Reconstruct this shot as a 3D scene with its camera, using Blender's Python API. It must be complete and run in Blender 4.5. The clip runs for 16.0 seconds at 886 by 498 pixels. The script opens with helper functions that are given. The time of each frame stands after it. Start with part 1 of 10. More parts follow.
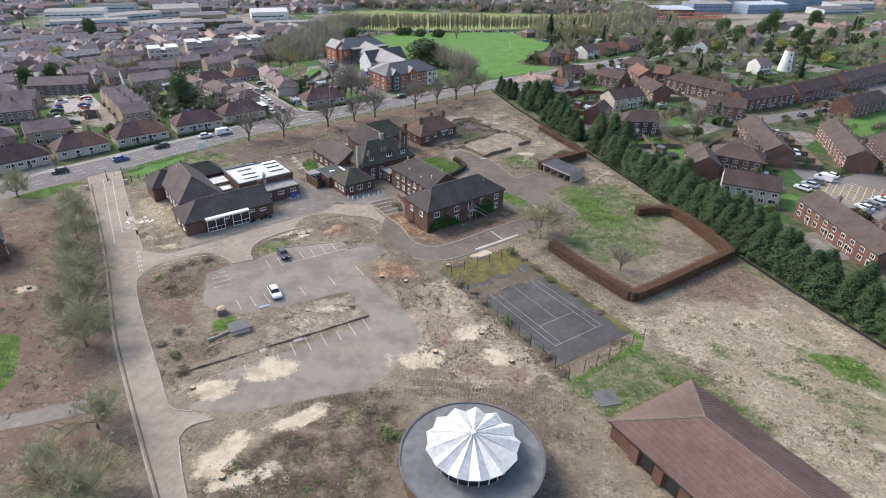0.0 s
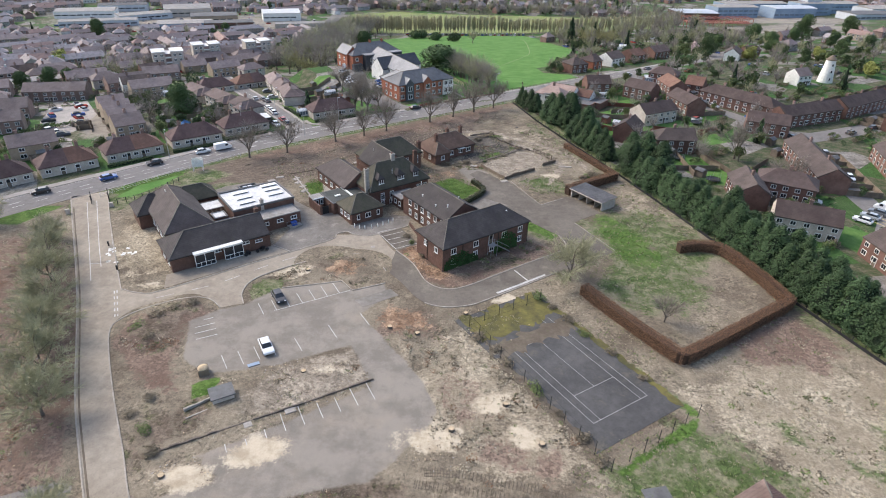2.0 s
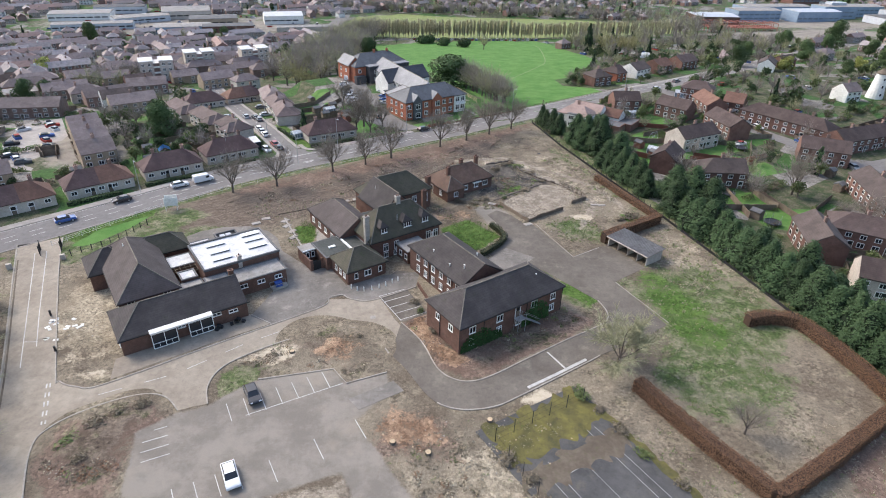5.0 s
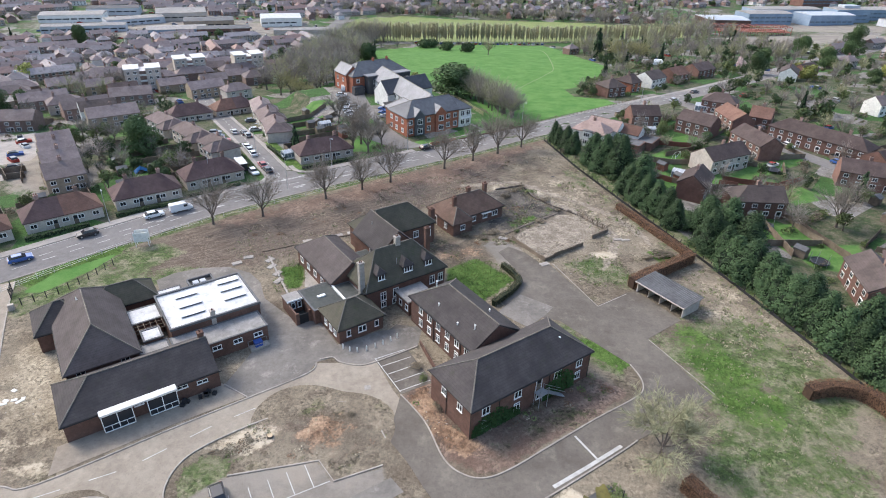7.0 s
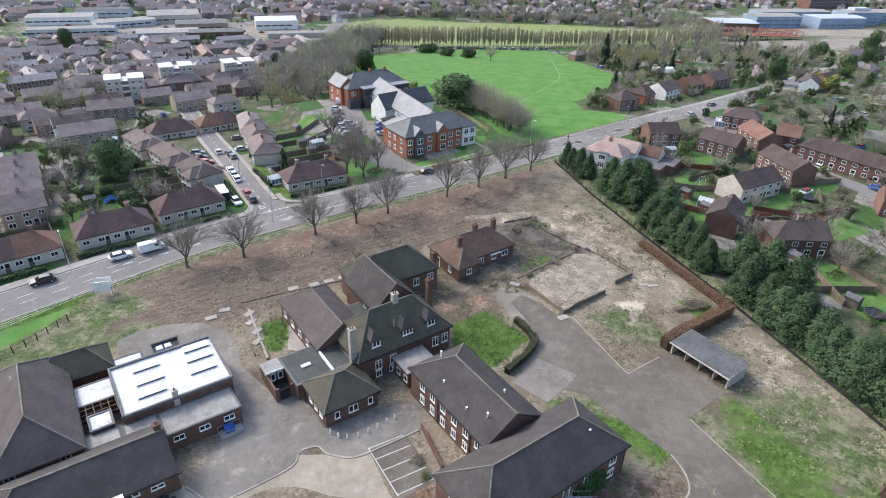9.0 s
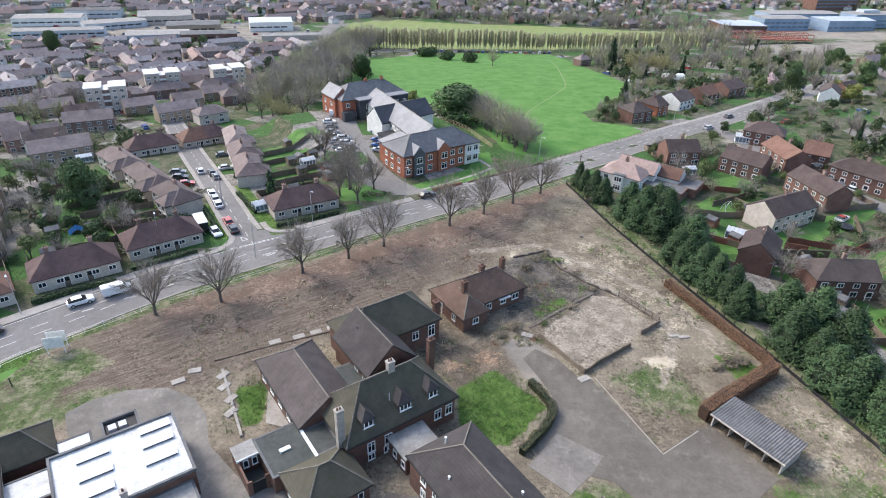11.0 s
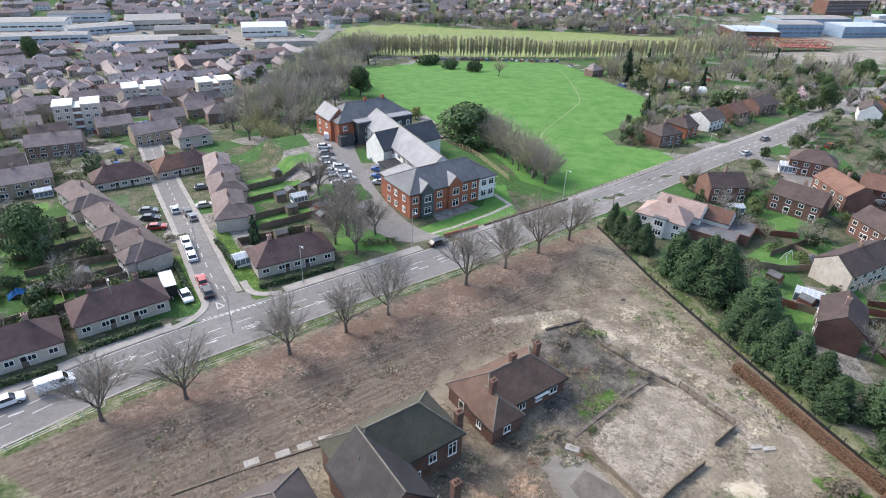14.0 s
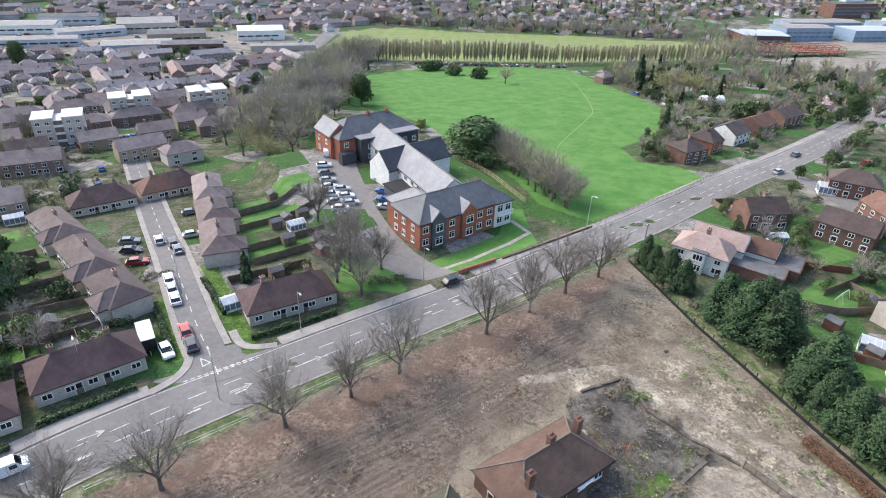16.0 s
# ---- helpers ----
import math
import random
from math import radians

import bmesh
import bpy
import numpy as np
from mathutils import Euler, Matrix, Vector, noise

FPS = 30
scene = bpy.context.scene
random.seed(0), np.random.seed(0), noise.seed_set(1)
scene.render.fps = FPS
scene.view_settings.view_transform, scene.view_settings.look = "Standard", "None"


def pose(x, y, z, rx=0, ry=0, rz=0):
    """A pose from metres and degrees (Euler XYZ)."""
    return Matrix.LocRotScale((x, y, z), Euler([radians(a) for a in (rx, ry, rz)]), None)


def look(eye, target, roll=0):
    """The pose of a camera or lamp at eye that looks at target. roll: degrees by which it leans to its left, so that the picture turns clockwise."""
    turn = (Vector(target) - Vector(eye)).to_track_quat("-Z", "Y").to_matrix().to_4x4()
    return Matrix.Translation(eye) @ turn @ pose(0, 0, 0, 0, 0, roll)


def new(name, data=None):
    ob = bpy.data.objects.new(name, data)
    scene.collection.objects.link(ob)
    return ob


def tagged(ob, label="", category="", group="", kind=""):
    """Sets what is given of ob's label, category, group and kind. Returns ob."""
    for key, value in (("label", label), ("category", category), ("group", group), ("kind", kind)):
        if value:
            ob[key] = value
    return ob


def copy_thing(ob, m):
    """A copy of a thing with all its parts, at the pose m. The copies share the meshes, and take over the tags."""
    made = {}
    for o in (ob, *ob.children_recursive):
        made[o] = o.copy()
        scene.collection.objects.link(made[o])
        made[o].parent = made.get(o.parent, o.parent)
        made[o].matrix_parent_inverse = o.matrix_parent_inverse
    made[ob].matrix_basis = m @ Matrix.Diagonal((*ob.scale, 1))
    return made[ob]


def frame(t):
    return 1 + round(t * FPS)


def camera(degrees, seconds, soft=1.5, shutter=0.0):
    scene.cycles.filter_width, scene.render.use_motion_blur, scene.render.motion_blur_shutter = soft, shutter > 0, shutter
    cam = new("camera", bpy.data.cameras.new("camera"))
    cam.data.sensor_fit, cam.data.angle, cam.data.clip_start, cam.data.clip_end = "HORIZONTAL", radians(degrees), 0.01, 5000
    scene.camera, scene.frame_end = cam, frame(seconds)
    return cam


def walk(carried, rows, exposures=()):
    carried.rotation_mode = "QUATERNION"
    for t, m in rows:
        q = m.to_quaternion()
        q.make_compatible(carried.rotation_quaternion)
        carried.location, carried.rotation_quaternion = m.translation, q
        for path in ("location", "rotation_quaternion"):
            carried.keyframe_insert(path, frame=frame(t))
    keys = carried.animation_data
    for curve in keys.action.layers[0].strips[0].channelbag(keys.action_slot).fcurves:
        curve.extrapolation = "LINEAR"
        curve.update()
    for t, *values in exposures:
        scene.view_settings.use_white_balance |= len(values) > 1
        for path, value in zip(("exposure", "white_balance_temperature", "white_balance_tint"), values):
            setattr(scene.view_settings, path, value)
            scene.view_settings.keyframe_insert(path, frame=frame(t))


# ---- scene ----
cam = camera(73.3, 16.0, soft=1.0)
PATH = [
    (0, (0.509, 0.006, 62.92), (0.529, 1.742, 61.928), 1.5),
    (0.5, (0.27, 4.278, 62.789), (0.287, 6.014, 61.797), 1.5),
    (1, (0.023, 8.616, 62.664), (0.03, 10.352, 61.672), 1.6),
    (1.5, (-0.28, 12.935, 62.51), (-0.292, 14.671, 61.518), 1.6),
    (2, (-0.697, 17.255, 62.301), (-0.715, 18.991, 61.308), 1.7),
    (2.5, (-1.18, 21.568, 62.075), (-1.202, 23.304, 61.082), 1.7),
    (3, (-1.653, 25.852, 61.889), (-1.678, 27.588, 60.896), 1.7),
    (3.5, (-2.097, 30.139, 61.792), (-2.125, 31.875, 60.799), 1.7),
    (4, (-2.49, 34.504, 61.811), (-2.523, 36.239, 60.816), 1.7),
    (6.5, (-4.351, 56.246, 61.407), (-4.388, 57.981, 60.412), 1.8),
    (7, (-4.811, 60.764, 61.465), (-4.848, 62.498, 60.469), 1.9),
    (7.5, (-5.231, 65.196, 61.619), (-5.267, 66.93, 60.622), 1.9),
    (8, (-5.629, 69.57, 61.79), (-5.664, 71.303, 60.792), 1.9),
    (8.5, (-6.027, 73.852, 61.893), (-6.06, 75.585, 60.895), 2.0),
    (9, (-6.436, 78.152, 61.987), (-6.469, 79.885, 60.988), 2.0),
    (11.5, (-8.287, 97.838, 62.055), (-8.313, 99.569, 61.052), 2.2),
    (12, (-8.915, 101.932, 61.947), (-8.939, 103.663, 60.945), 2.2),
    (12.5, (-9.607, 105.947, 61.872), (-9.628, 107.678, 60.87), 2.3),
    (13, (-10.389, 109.905, 61.874), (-10.409, 111.636, 60.872), 2.3),
    (13.5, (-11.219, 113.885, 61.825), (-11.237, 115.616, 60.823), 2.3),
    (14, (-12.106, 117.891, 61.661), (-12.122, 119.622, 60.66), 2.4),
    (14.5, (-13.017, 121.818, 61.461), (-13.031, 123.549, 60.461), 2.5),
    (15, (-13.934, 125.647, 61.262), (-13.946, 127.379, 60.262), 2.5),
    (15.5, (-14.862, 129.36, 61.077), (-14.872, 131.093, 60.078), 2.5),
    (16, (-15.747, 133.043, 60.931), (-15.756, 134.776, 59.933), 2.5),
]
walk(cam, [(t, look(eye, target, roll)) for t, eye, target, roll in PATH], ((0.0, 0.57, 6600, 10), (4.0, 0.6, 6550, 10), (8.0, 0.74, 6350, 9), (12.0, 0.81, 6300, 8.5), (16.0, 0.85, 6310, 8.5)))


# ==== world and sun ====
world = bpy.data.worlds.new("world")
scene.world = world
world.use_nodes = True
sky = world.node_tree.nodes.new("ShaderNodeTexSky")
sky.sky_type, sky.sun_disc = "NISHITA", False
SUN_FROM = Vector((-0.62, 0.33, 0.66)).normalized()
sky.sun_elevation = math.asin(SUN_FROM.z)
sky.sun_rotation = math.atan2(SUN_FROM.x, SUN_FROM.y)
sky.dust_density, sky.air_density = 3.0, 1.0
back = world.node_tree.nodes["Background"]
back.inputs["Strength"].default_value = 0.215
world.node_tree.links.new(sky.outputs[0], back.inputs[0])
sun = new("sun", bpy.data.lights.new("sun", "SUN"))
sun.data.energy, sun.data.angle, sun.data.color = 1.25, radians(11), (1.0, 0.965, 0.92)
sun.matrix_world = look(SUN_FROM * 300, (0, 0, 0))


# ==== materials ====
def tree_of(name, rough=0.85, spec=0.3, metal=0.0):
    m = bpy.data.materials.new(name)
    m.use_nodes = True
    n = m.node_tree.nodes
    b = n["Principled BSDF"]
    b.inputs["Roughness"].default_value = rough
    b.inputs["Specular IOR Level"].default_value = spec
    b.inputs["Metallic"].default_value = metal
    return m, n, m.node_tree.links, b


def noise_node(n, l, co, scale, detail=4.0, rough=0.6, w=None):
    k = n.new("ShaderNodeTexNoise")
    k.noise_dimensions = "4D" if w is not None else "3D"
    k.inputs["Scale"].default_value = scale
    k.inputs["Detail"].default_value = detail
    k.inputs["Roughness"].default_value = rough
    l.new(co, k.inputs["Vector"])
    if w is not None:
        l.new(w, k.inputs["W"])
    return k.outputs["Fac"]


def math_node(n, l, op, a, b=None, c=None, clamp=False):
    k = n.new("ShaderNodeMath")
    k.operation, k.use_clamp = op, clamp
    for i, v in enumerate((a, b, c)):
        if v is None:
            continue
        if isinstance(v, (int, float)):
            k.inputs[i].default_value = v
        else:
            l.new(v, k.inputs[i])
    return k.outputs[0]


def mix_node(n, l, fac, a, b):
    k = n.new("ShaderNodeMix")
    k.data_type = "RGBA"
    for i, v in ((0, fac), (6, a), (7, b)):
        if isinstance(v, (int, float)):
            k.inputs[i].default_value = v
        elif isinstance(v, tuple):
            k.inputs[i].default_value = (*v, 1)
        else:
            l.new(v, k.inputs[i])
    return k.outputs[2]


def ramp_node(n, l, fac, lo, hi):
    k = n.new("ShaderNodeMapRange")
    k.interpolation_type = "SMOOTHSTEP"
    l.new(fac, k.inputs[0])
    k.inputs[1].default_value, k.inputs[2].default_value = lo, hi
    return k.outputs[0]


def bump_node(n, l, b, height, strength, distance=0.05):
    k = n.new("ShaderNodeBump")
    k.inputs["Strength"].default_value, k.inputs["Distance"].default_value = strength, distance
    l.new(height, k.inputs["Height"])
    l.new(k.outputs[0], b.inputs["Normal"])


def plain(name, ca, cb, scale=0.6, fine=6.0, rough=0.85, spec=0.3, metal=0.0, bump=0.3, stain=None, tint=0.0, band=0.0):
    """Two-tone surface with broad and fine variation, an optional stain colour, a tint by object, and bands along z."""
    m, n, l, b = tree_of(name, rough, spec, metal)
    co = n.new("ShaderNodeTexCoord").outputs["Object"]
    info = n.new("ShaderNodeObjectInfo")
    w = math_node(n, l, "MULTIPLY", info.outputs["Random"], 40.0)
    big = ramp_node(n, l, noise_node(n, l, co, scale, 5.0, 0.6, w), 0.3, 0.7)
    small = noise_node(n, l, co, fine, 6.0, 0.7, w)
    col = mix_node(n, l, big, ca, cb)
    dark = tuple(v * 0.55 for v in ca)
    col = mix_node(n, l, math_node(n, l, "MULTIPLY", ramp_node(n, l, small, 0.5, 0.85), 0.7), col, dark)
    wear = noise_node(n, l, co, max(0.9, scale * 3.5), 9.0, 0.72, w)
    wh = n.new("ShaderNodeHueSaturation")
    l.new(math_node(n, l, "ADD", math_node(n, l, "MULTIPLY", wear, 1.0), 0.5), wh.inputs["Value"])
    l.new(col, wh.inputs["Color"])
    col = wh.outputs[0]
    h = small
    if stain:
        s = ramp_node(n, l, noise_node(n, l, co, scale * 2.3, 6.0, 0.75, w), 0.52, 0.72)
        col = mix_node(n, l, math_node(n, l, "MULTIPLY", s, 0.75), col, stain)
    if band:
        z = n.new("ShaderNodeSeparateXYZ")
        l.new(co, z.inputs[0])
        f = math_node(n, l, "FRACT", math_node(n, l, "MULTIPLY", z.outputs[2], band))
        line = ramp_node(n, l, f, 0.0, 0.25)
        col = mix_node(n, l, math_node(n, l, "MULTIPLY", math_node(n, l, "SUBTRACT", 1.0, line), 0.4), col, dark)
        h = math_node(n, l, "ADD", math_node(n, l, "MULTIPLY", small, 0.5), f)
    if tint:
        hs = n.new("ShaderNodeHueSaturation")
        l.new(math_node(n, l, "ADD", math_node(n, l, "MULTIPLY", info.outputs["Random"], 2 * tint), 1.0 - tint), hs.inputs["Value"])
        l.new(col, hs.inputs["Color"])
        col = hs.outputs[0]
    l.new(col, b.inputs["Base Color"])
    if bump:
        bump_node(n, l, b, h, bump)
    return m


def by_piece(name, cols, band=0.0):
    """One of several colours for each separate piece of a joined mesh."""
    m, n, l, b = tree_of(name, 0.85)
    co = n.new("ShaderNodeTexCoord").outputs["Object"]
    r = n.new("ShaderNodeNewGeometry").outputs["Random Per Island"]
    k = n.new("ShaderNodeValToRGB")
    k.color_ramp.interpolation = "CONSTANT"
    while len(k.color_ramp.elements) < len(cols):
        k.color_ramp.elements.new(0.5)
    for i, c in enumerate(cols):
        k.color_ramp.elements[i].position = i / len(cols)
        k.color_ramp.elements[i].color = (*c, 1)
    l.new(r, k.inputs[0])
    col = mix_node(n, l, math_node(n, l, "MULTIPLY", ramp_node(n, l, noise_node(n, l, co, 0.6, 6.0, 0.7), 0.4, 0.75), 0.5), k.outputs[0], (0.06, 0.05, 0.042))
    l.new(col, b.inputs["Base Color"])
    return m


def leafy(name, ca, cb, rough=0.7):
    """Foliage: colour by piece and by object, with some light let through."""
    m, n, l, b = tree_of(name, rough, 0.2)
    geo = n.new("ShaderNodeNewGeometry")
    info = n.new("ShaderNodeObjectInfo")
    co = n.new("ShaderNodeTexCoord").outputs["Object"]
    f = math_node(n, l, "ADD", math_node(n, l, "MULTIPLY", geo.outputs["Random Per Island"], 0.55), math_node(n, l, "MULTIPLY", noise_node(n, l, co, 0.8, 3.0), 0.5))
    col = mix_node(n, l, f, ca, cb)
    hs = n.new("ShaderNodeHueSaturation")
    l.new(math_node(n, l, "ADD", math_node(n, l, "MULTIPLY", info.outputs["Random"], 0.5), 0.75), hs.inputs["Value"])
    l.new(col, hs.inputs["Color"])
    l.new(hs.outputs[0], b.inputs["Base Color"])
    return m


BRICK = plain("brown_brick", (0.115, 0.062, 0.047), (0.17, 0.098, 0.074), 0.5, 9, stain=(0.1, 0.065, 0.055), band=8)
BRICK_CARE = plain("orange_red_brick", (0.3, 0.108, 0.066), (0.36, 0.14, 0.085), 0.4, 9, band=8)
BRICK_HOME = plain("estate_brick", (0.225, 0.15, 0.126), (0.3, 0.208, 0.178), 0.4, 8, tint=0.25, band=8)
BRICK_EST = plain("brown_estate_brick", (0.13, 0.07, 0.055), (0.185, 0.105, 0.083), 0.4, 8, tint=0.25, band=8)
BRICK_TAN = plain("tan_brick", (0.3, 0.235, 0.17), (0.36, 0.285, 0.21), 0.4, 8, tint=0.15, band=8)
RENDER = plain("grey_render", (0.43, 0.375, 0.322), (0.53, 0.473, 0.413), 0.5, 6, tint=0.12, stain=(0.34, 0.292, 0.245))
RENDER_W = plain("white_render", (0.66, 0.65, 0.61), (0.76, 0.75, 0.71), 0.5, 5, bump=0.1, stain=(0.5, 0.48, 0.43))
TILE_DARK = plain("dark_clay_tile", (0.042, 0.037, 0.037), (0.068, 0.059, 0.058), 0.35, 5, stain=(0.045, 0.046, 0.032), band=4.5, tint=0.1)
TILE_GREY = plain("purplish_grey_tile", (0.074, 0.06, 0.057), (0.105, 0.087, 0.083), 0.35, 5, stain=(0.055, 0.05, 0.042), band=4.5)
TILE_PLUM = plain("maroon_clay_tile", (0.075, 0.046, 0.045), (0.115, 0.075, 0.07), 0.35, 5, stain=(0.068, 0.05, 0.046), band=4.5, tint=0.12)
TILE_MOSS = plain("mossy_clay_tile", (0.06, 0.056, 0.041), (0.088, 0.08, 0.058), 0.4, 5, stain=(0.048, 0.064, 0.024), band=4.5)
TILE_BROWN = plain("brown_clay_tile", (0.068, 0.052, 0.047), (0.104, 0.081, 0.073), 0.35, 5, stain=(0.055, 0.046, 0.04), band=4.5, tint=0.18)
TILE_HOME = plain("estate_roof_tile", (0.165, 0.128, 0.122), (0.235, 0.19, 0.18), 0.3, 5, stain=(0.125, 0.105, 0.098), band=4.5, tint=0.25)
TILE_SIDE = plain("weathered_brown_tile", (0.118, 0.088, 0.083), (0.172, 0.132, 0.124), 0.3, 5, stain=(0.1, 0.08, 0.072), band=4.5, tint=0.2)
TILE_EST = plain("red_brown_estate_tile", (0.066, 0.046, 0.042), (0.102, 0.075, 0.068), 0.3, 5, stain=(0.06, 0.048, 0.044), band=4.5, tint=0.25)
TILE_RED = plain("red_clay_tile", (0.135, 0.072, 0.053), (0.185, 0.104, 0.077), 0.35, 5, stain=(0.1, 0.065, 0.05), band=4.5, tint=0.15)
TILE_COT = plain("mossy_red_brown_tile", (0.102, 0.062, 0.047), (0.15, 0.096, 0.072), 0.5, 5, stain=(0.075, 0.07, 0.04), band=4.5)
WORN_GRASS = plain("worn_grass", (0.15, 0.19, 0.075), (0.2, 0.23, 0.11), 0.3, 4, bump=0.1)
PANTILE = plain("red_brown_pantile", (0.118, 0.074, 0.062), (0.175, 0.115, 0.098), 0.35, 5, stain=(0.1, 0.062, 0.05), band=3.0)
TILE_PINK = plain("pink_weathered_tile", (0.3, 0.215, 0.185), (0.36, 0.265, 0.235), 0.35, 5, stain=(0.24, 0.175, 0.155), band=4.5)
SLATE = plain("grey_slate", (0.082, 0.086, 0.096), (0.12, 0.125, 0.136), 0.3, 4, rough=0.6, band=4.0)
SLATE_DARK = plain("charcoal_slate", (0.046, 0.049, 0.057), (0.07, 0.074, 0.084), 0.3, 4, rough=0.6, band=4.0)
SLATE_PALE = plain("pale_slate", (0.2, 0.2, 0.21), (0.25, 0.25, 0.26), 0.3, 4, rough=0.6, band=4.0)
RIDGE = plain("ridge_mortar", (0.13, 0.117, 0.098), (0.2, 0.18, 0.152), 0.8, 6)
WHITE = plain("white_paint", (0.75, 0.75, 0.73), (0.8, 0.8, 0.78), 1.0, 6, rough=0.5, bump=0.05)
FELT_W = plain("white_roof_coating", (0.5, 0.5, 0.5), (0.62, 0.62, 0.615), 0.35, 5, rough=0.7, bump=0.1, stain=(0.29, 0.285, 0.275))
CANOPY = plain("weathered_white_sheet", (0.5, 0.5, 0.5), (0.63, 0.63, 0.62), 0.5, 3, rough=0.6, bump=0.1, stain=(0.34, 0.34, 0.33))
FELT = plain("grey_felt", (0.1, 0.1, 0.102), (0.155, 0.155, 0.157), 0.3, 4, rough=0.85, stain=(0.075, 0.075, 0.075), bump=0.15)
FELT_DARK = plain("damp_dark_felt", (0.042, 0.047, 0.044), (0.072, 0.077, 0.072), 0.4, 4, rough=0.8, stain=(0.11, 0.115, 0.105), bump=0.15)
FELT_LT = plain("weathered_felt", (0.24, 0.225, 0.21), (0.33, 0.315, 0.295), 0.5, 5, rough=0.9, stain=(0.14, 0.13, 0.12), bump=0.15)
FELT_DISC = plain("grey_disc_felt", (0.12, 0.126, 0.13), (0.185, 0.19, 0.194), 0.25, 4, rough=0.8, stain=(0.09, 0.093, 0.095), bump=0.15)
CONCRETE = plain("concrete", (0.27, 0.247, 0.22), (0.37, 0.342, 0.305), 0.7, 5, stain=(0.18, 0.163, 0.14))
CORRUG = plain("grey_corrugated_sheet", (0.118, 0.115, 0.114), (0.17, 0.166, 0.165), 0.5, 4, rough=0.95, spec=0.1, stain=(0.09, 0.088, 0.084))
TARMAC = plain("worn_tarmac", (0.245, 0.21, 0.17), (0.335, 0.292, 0.236), 0.12, 3.5, rough=0.95, spec=0.1, stain=(0.39, 0.335, 0.265), bump=0.2)
TARMAC_DARK = plain("dark_worn_tarmac", (0.113, 0.099, 0.084), (0.166, 0.147, 0.125), 0.12, 3.5, rough=0.95, spec=0.1, stain=(0.25, 0.222, 0.186), bump=0.2)
TARMAC_OLD = plain("stained_tarmac", (0.155, 0.142, 0.127), (0.24, 0.22, 0.196), 0.13, 3.0, rough=0.95, spec=0.1, stain=(0.36, 0.33, 0.295), bump=0.2)
ASPHALT = plain("road_asphalt", (0.168, 0.157, 0.15), (0.22, 0.207, 0.197), 0.06, 3.5, rough=0.95, spec=0.1, stain=(0.185, 0.172, 0.162), bump=0.12)
COURT = plain("court_asphalt", (0.066, 0.065, 0.066), (0.1, 0.098, 0.096), 0.14, 2.4, rough=0.95, spec=0.15, stain=(0.135, 0.125, 0.1), bump=0.15)
MOSS = plain("moss", (0.062, 0.06, 0.026), (0.16, 0.14, 0.04), 0.3, 2.5, stain=(0.055, 0.046, 0.036))
FOOTWAY = plain("footway_paving", (0.26, 0.235, 0.215), (0.32, 0.295, 0.27), 0.2, 3, stain=(0.21, 0.19, 0.17), bump=0.1)
KERB = plain("kerb_stone", (0.28, 0.253, 0.218), (0.38, 0.345, 0.3), 0.4, 4, stain=(0.19, 0.17, 0.145))
LINE = plain("worn_white_line", (0.4, 0.39, 0.37), (0.56, 0.55, 0.52), 0.6, 4, stain=(0.25, 0.235, 0.21), bump=0.0)
LINE_FAINT = plain("faint_court_line", (0.27, 0.27, 0.265), (0.36, 0.36, 0.35), 0.6, 4, stain=(0.12, 0.118, 0.113), bump=0.0)
LITTER = plain("leaf_litter", (0.095, 0.075, 0.056), (0.15, 0.122, 0.09), 0.5, 4, stain=(0.09, 0.1, 0.045))
LINE_Y = plain("yellow_line", (0.5, 0.4, 0.14), (0.55, 0.45, 0.2), 0.5, 4, bump=0.0)
WOOD = plain("weathered_wood", (0.13, 0.1, 0.075), (0.2, 0.16, 0.12), 0.8, 6, tint=0.2)
WOOD_RED = plain("red_stained_wood", (0.17, 0.07, 0.05), (0.22, 0.095, 0.068), 0.8, 6, tint=0.15)
STUMP = plain("cut_wood", (0.42, 0.32, 0.2), (0.5, 0.4, 0.27), 2, 9)
BARK = plain("bark", (0.1, 0.083, 0.068), (0.15, 0.125, 0.105), 0.8, 6)
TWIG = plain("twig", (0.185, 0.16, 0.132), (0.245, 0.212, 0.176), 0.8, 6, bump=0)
# Paler than the near twig: distance haze is put into the colour.
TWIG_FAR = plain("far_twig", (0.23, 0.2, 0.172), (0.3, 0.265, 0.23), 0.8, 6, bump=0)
TWIG_G = plain("greenish_twig", (0.265, 0.258, 0.152), (0.35, 0.338, 0.206), 0.8, 6, bump=0)
TWIG_Y = plain("willow_twig", (0.26, 0.24, 0.11), (0.32, 0.29, 0.15), 0.8, 6, bump=0)
TWIG_P = plain("poplar_twig", (0.36, 0.335, 0.22), (0.46, 0.425, 0.29), 0.8, 6, bump=0)
BLACK = plain("black_paint", (0.018, 0.018, 0.02), (0.03, 0.03, 0.032), 1, 6, rough=0.6)
RUBBER = plain("tyre_rubber", (0.02, 0.02, 0.02), (0.03, 0.03, 0.03), 2, 8)
STEEL = plain("galvanised_steel", (0.42, 0.43, 0.44), (0.5, 0.51, 0.52), 1, 6, rough=0.45, metal=0.6)
BLUE = plain("blue_plastic", (0.03, 0.08, 0.3), (0.05, 0.11, 0.36), 1, 6, rough=0.5)
BLUE_CLAD = plain("blue_cladding", (0.2, 0.27, 0.36), (0.27, 0.34, 0.42), 0.1, 3, rough=0.5)
PALE_CLAD = plain("pale_cladding", (0.4, 0.43, 0.47), (0.48, 0.5, 0.53), 0.1, 3, rough=0.5)
RED_STEEL = plain("red_steelwork", (0.27, 0.1, 0.075), (0.33, 0.14, 0.105), 0.3, 3)
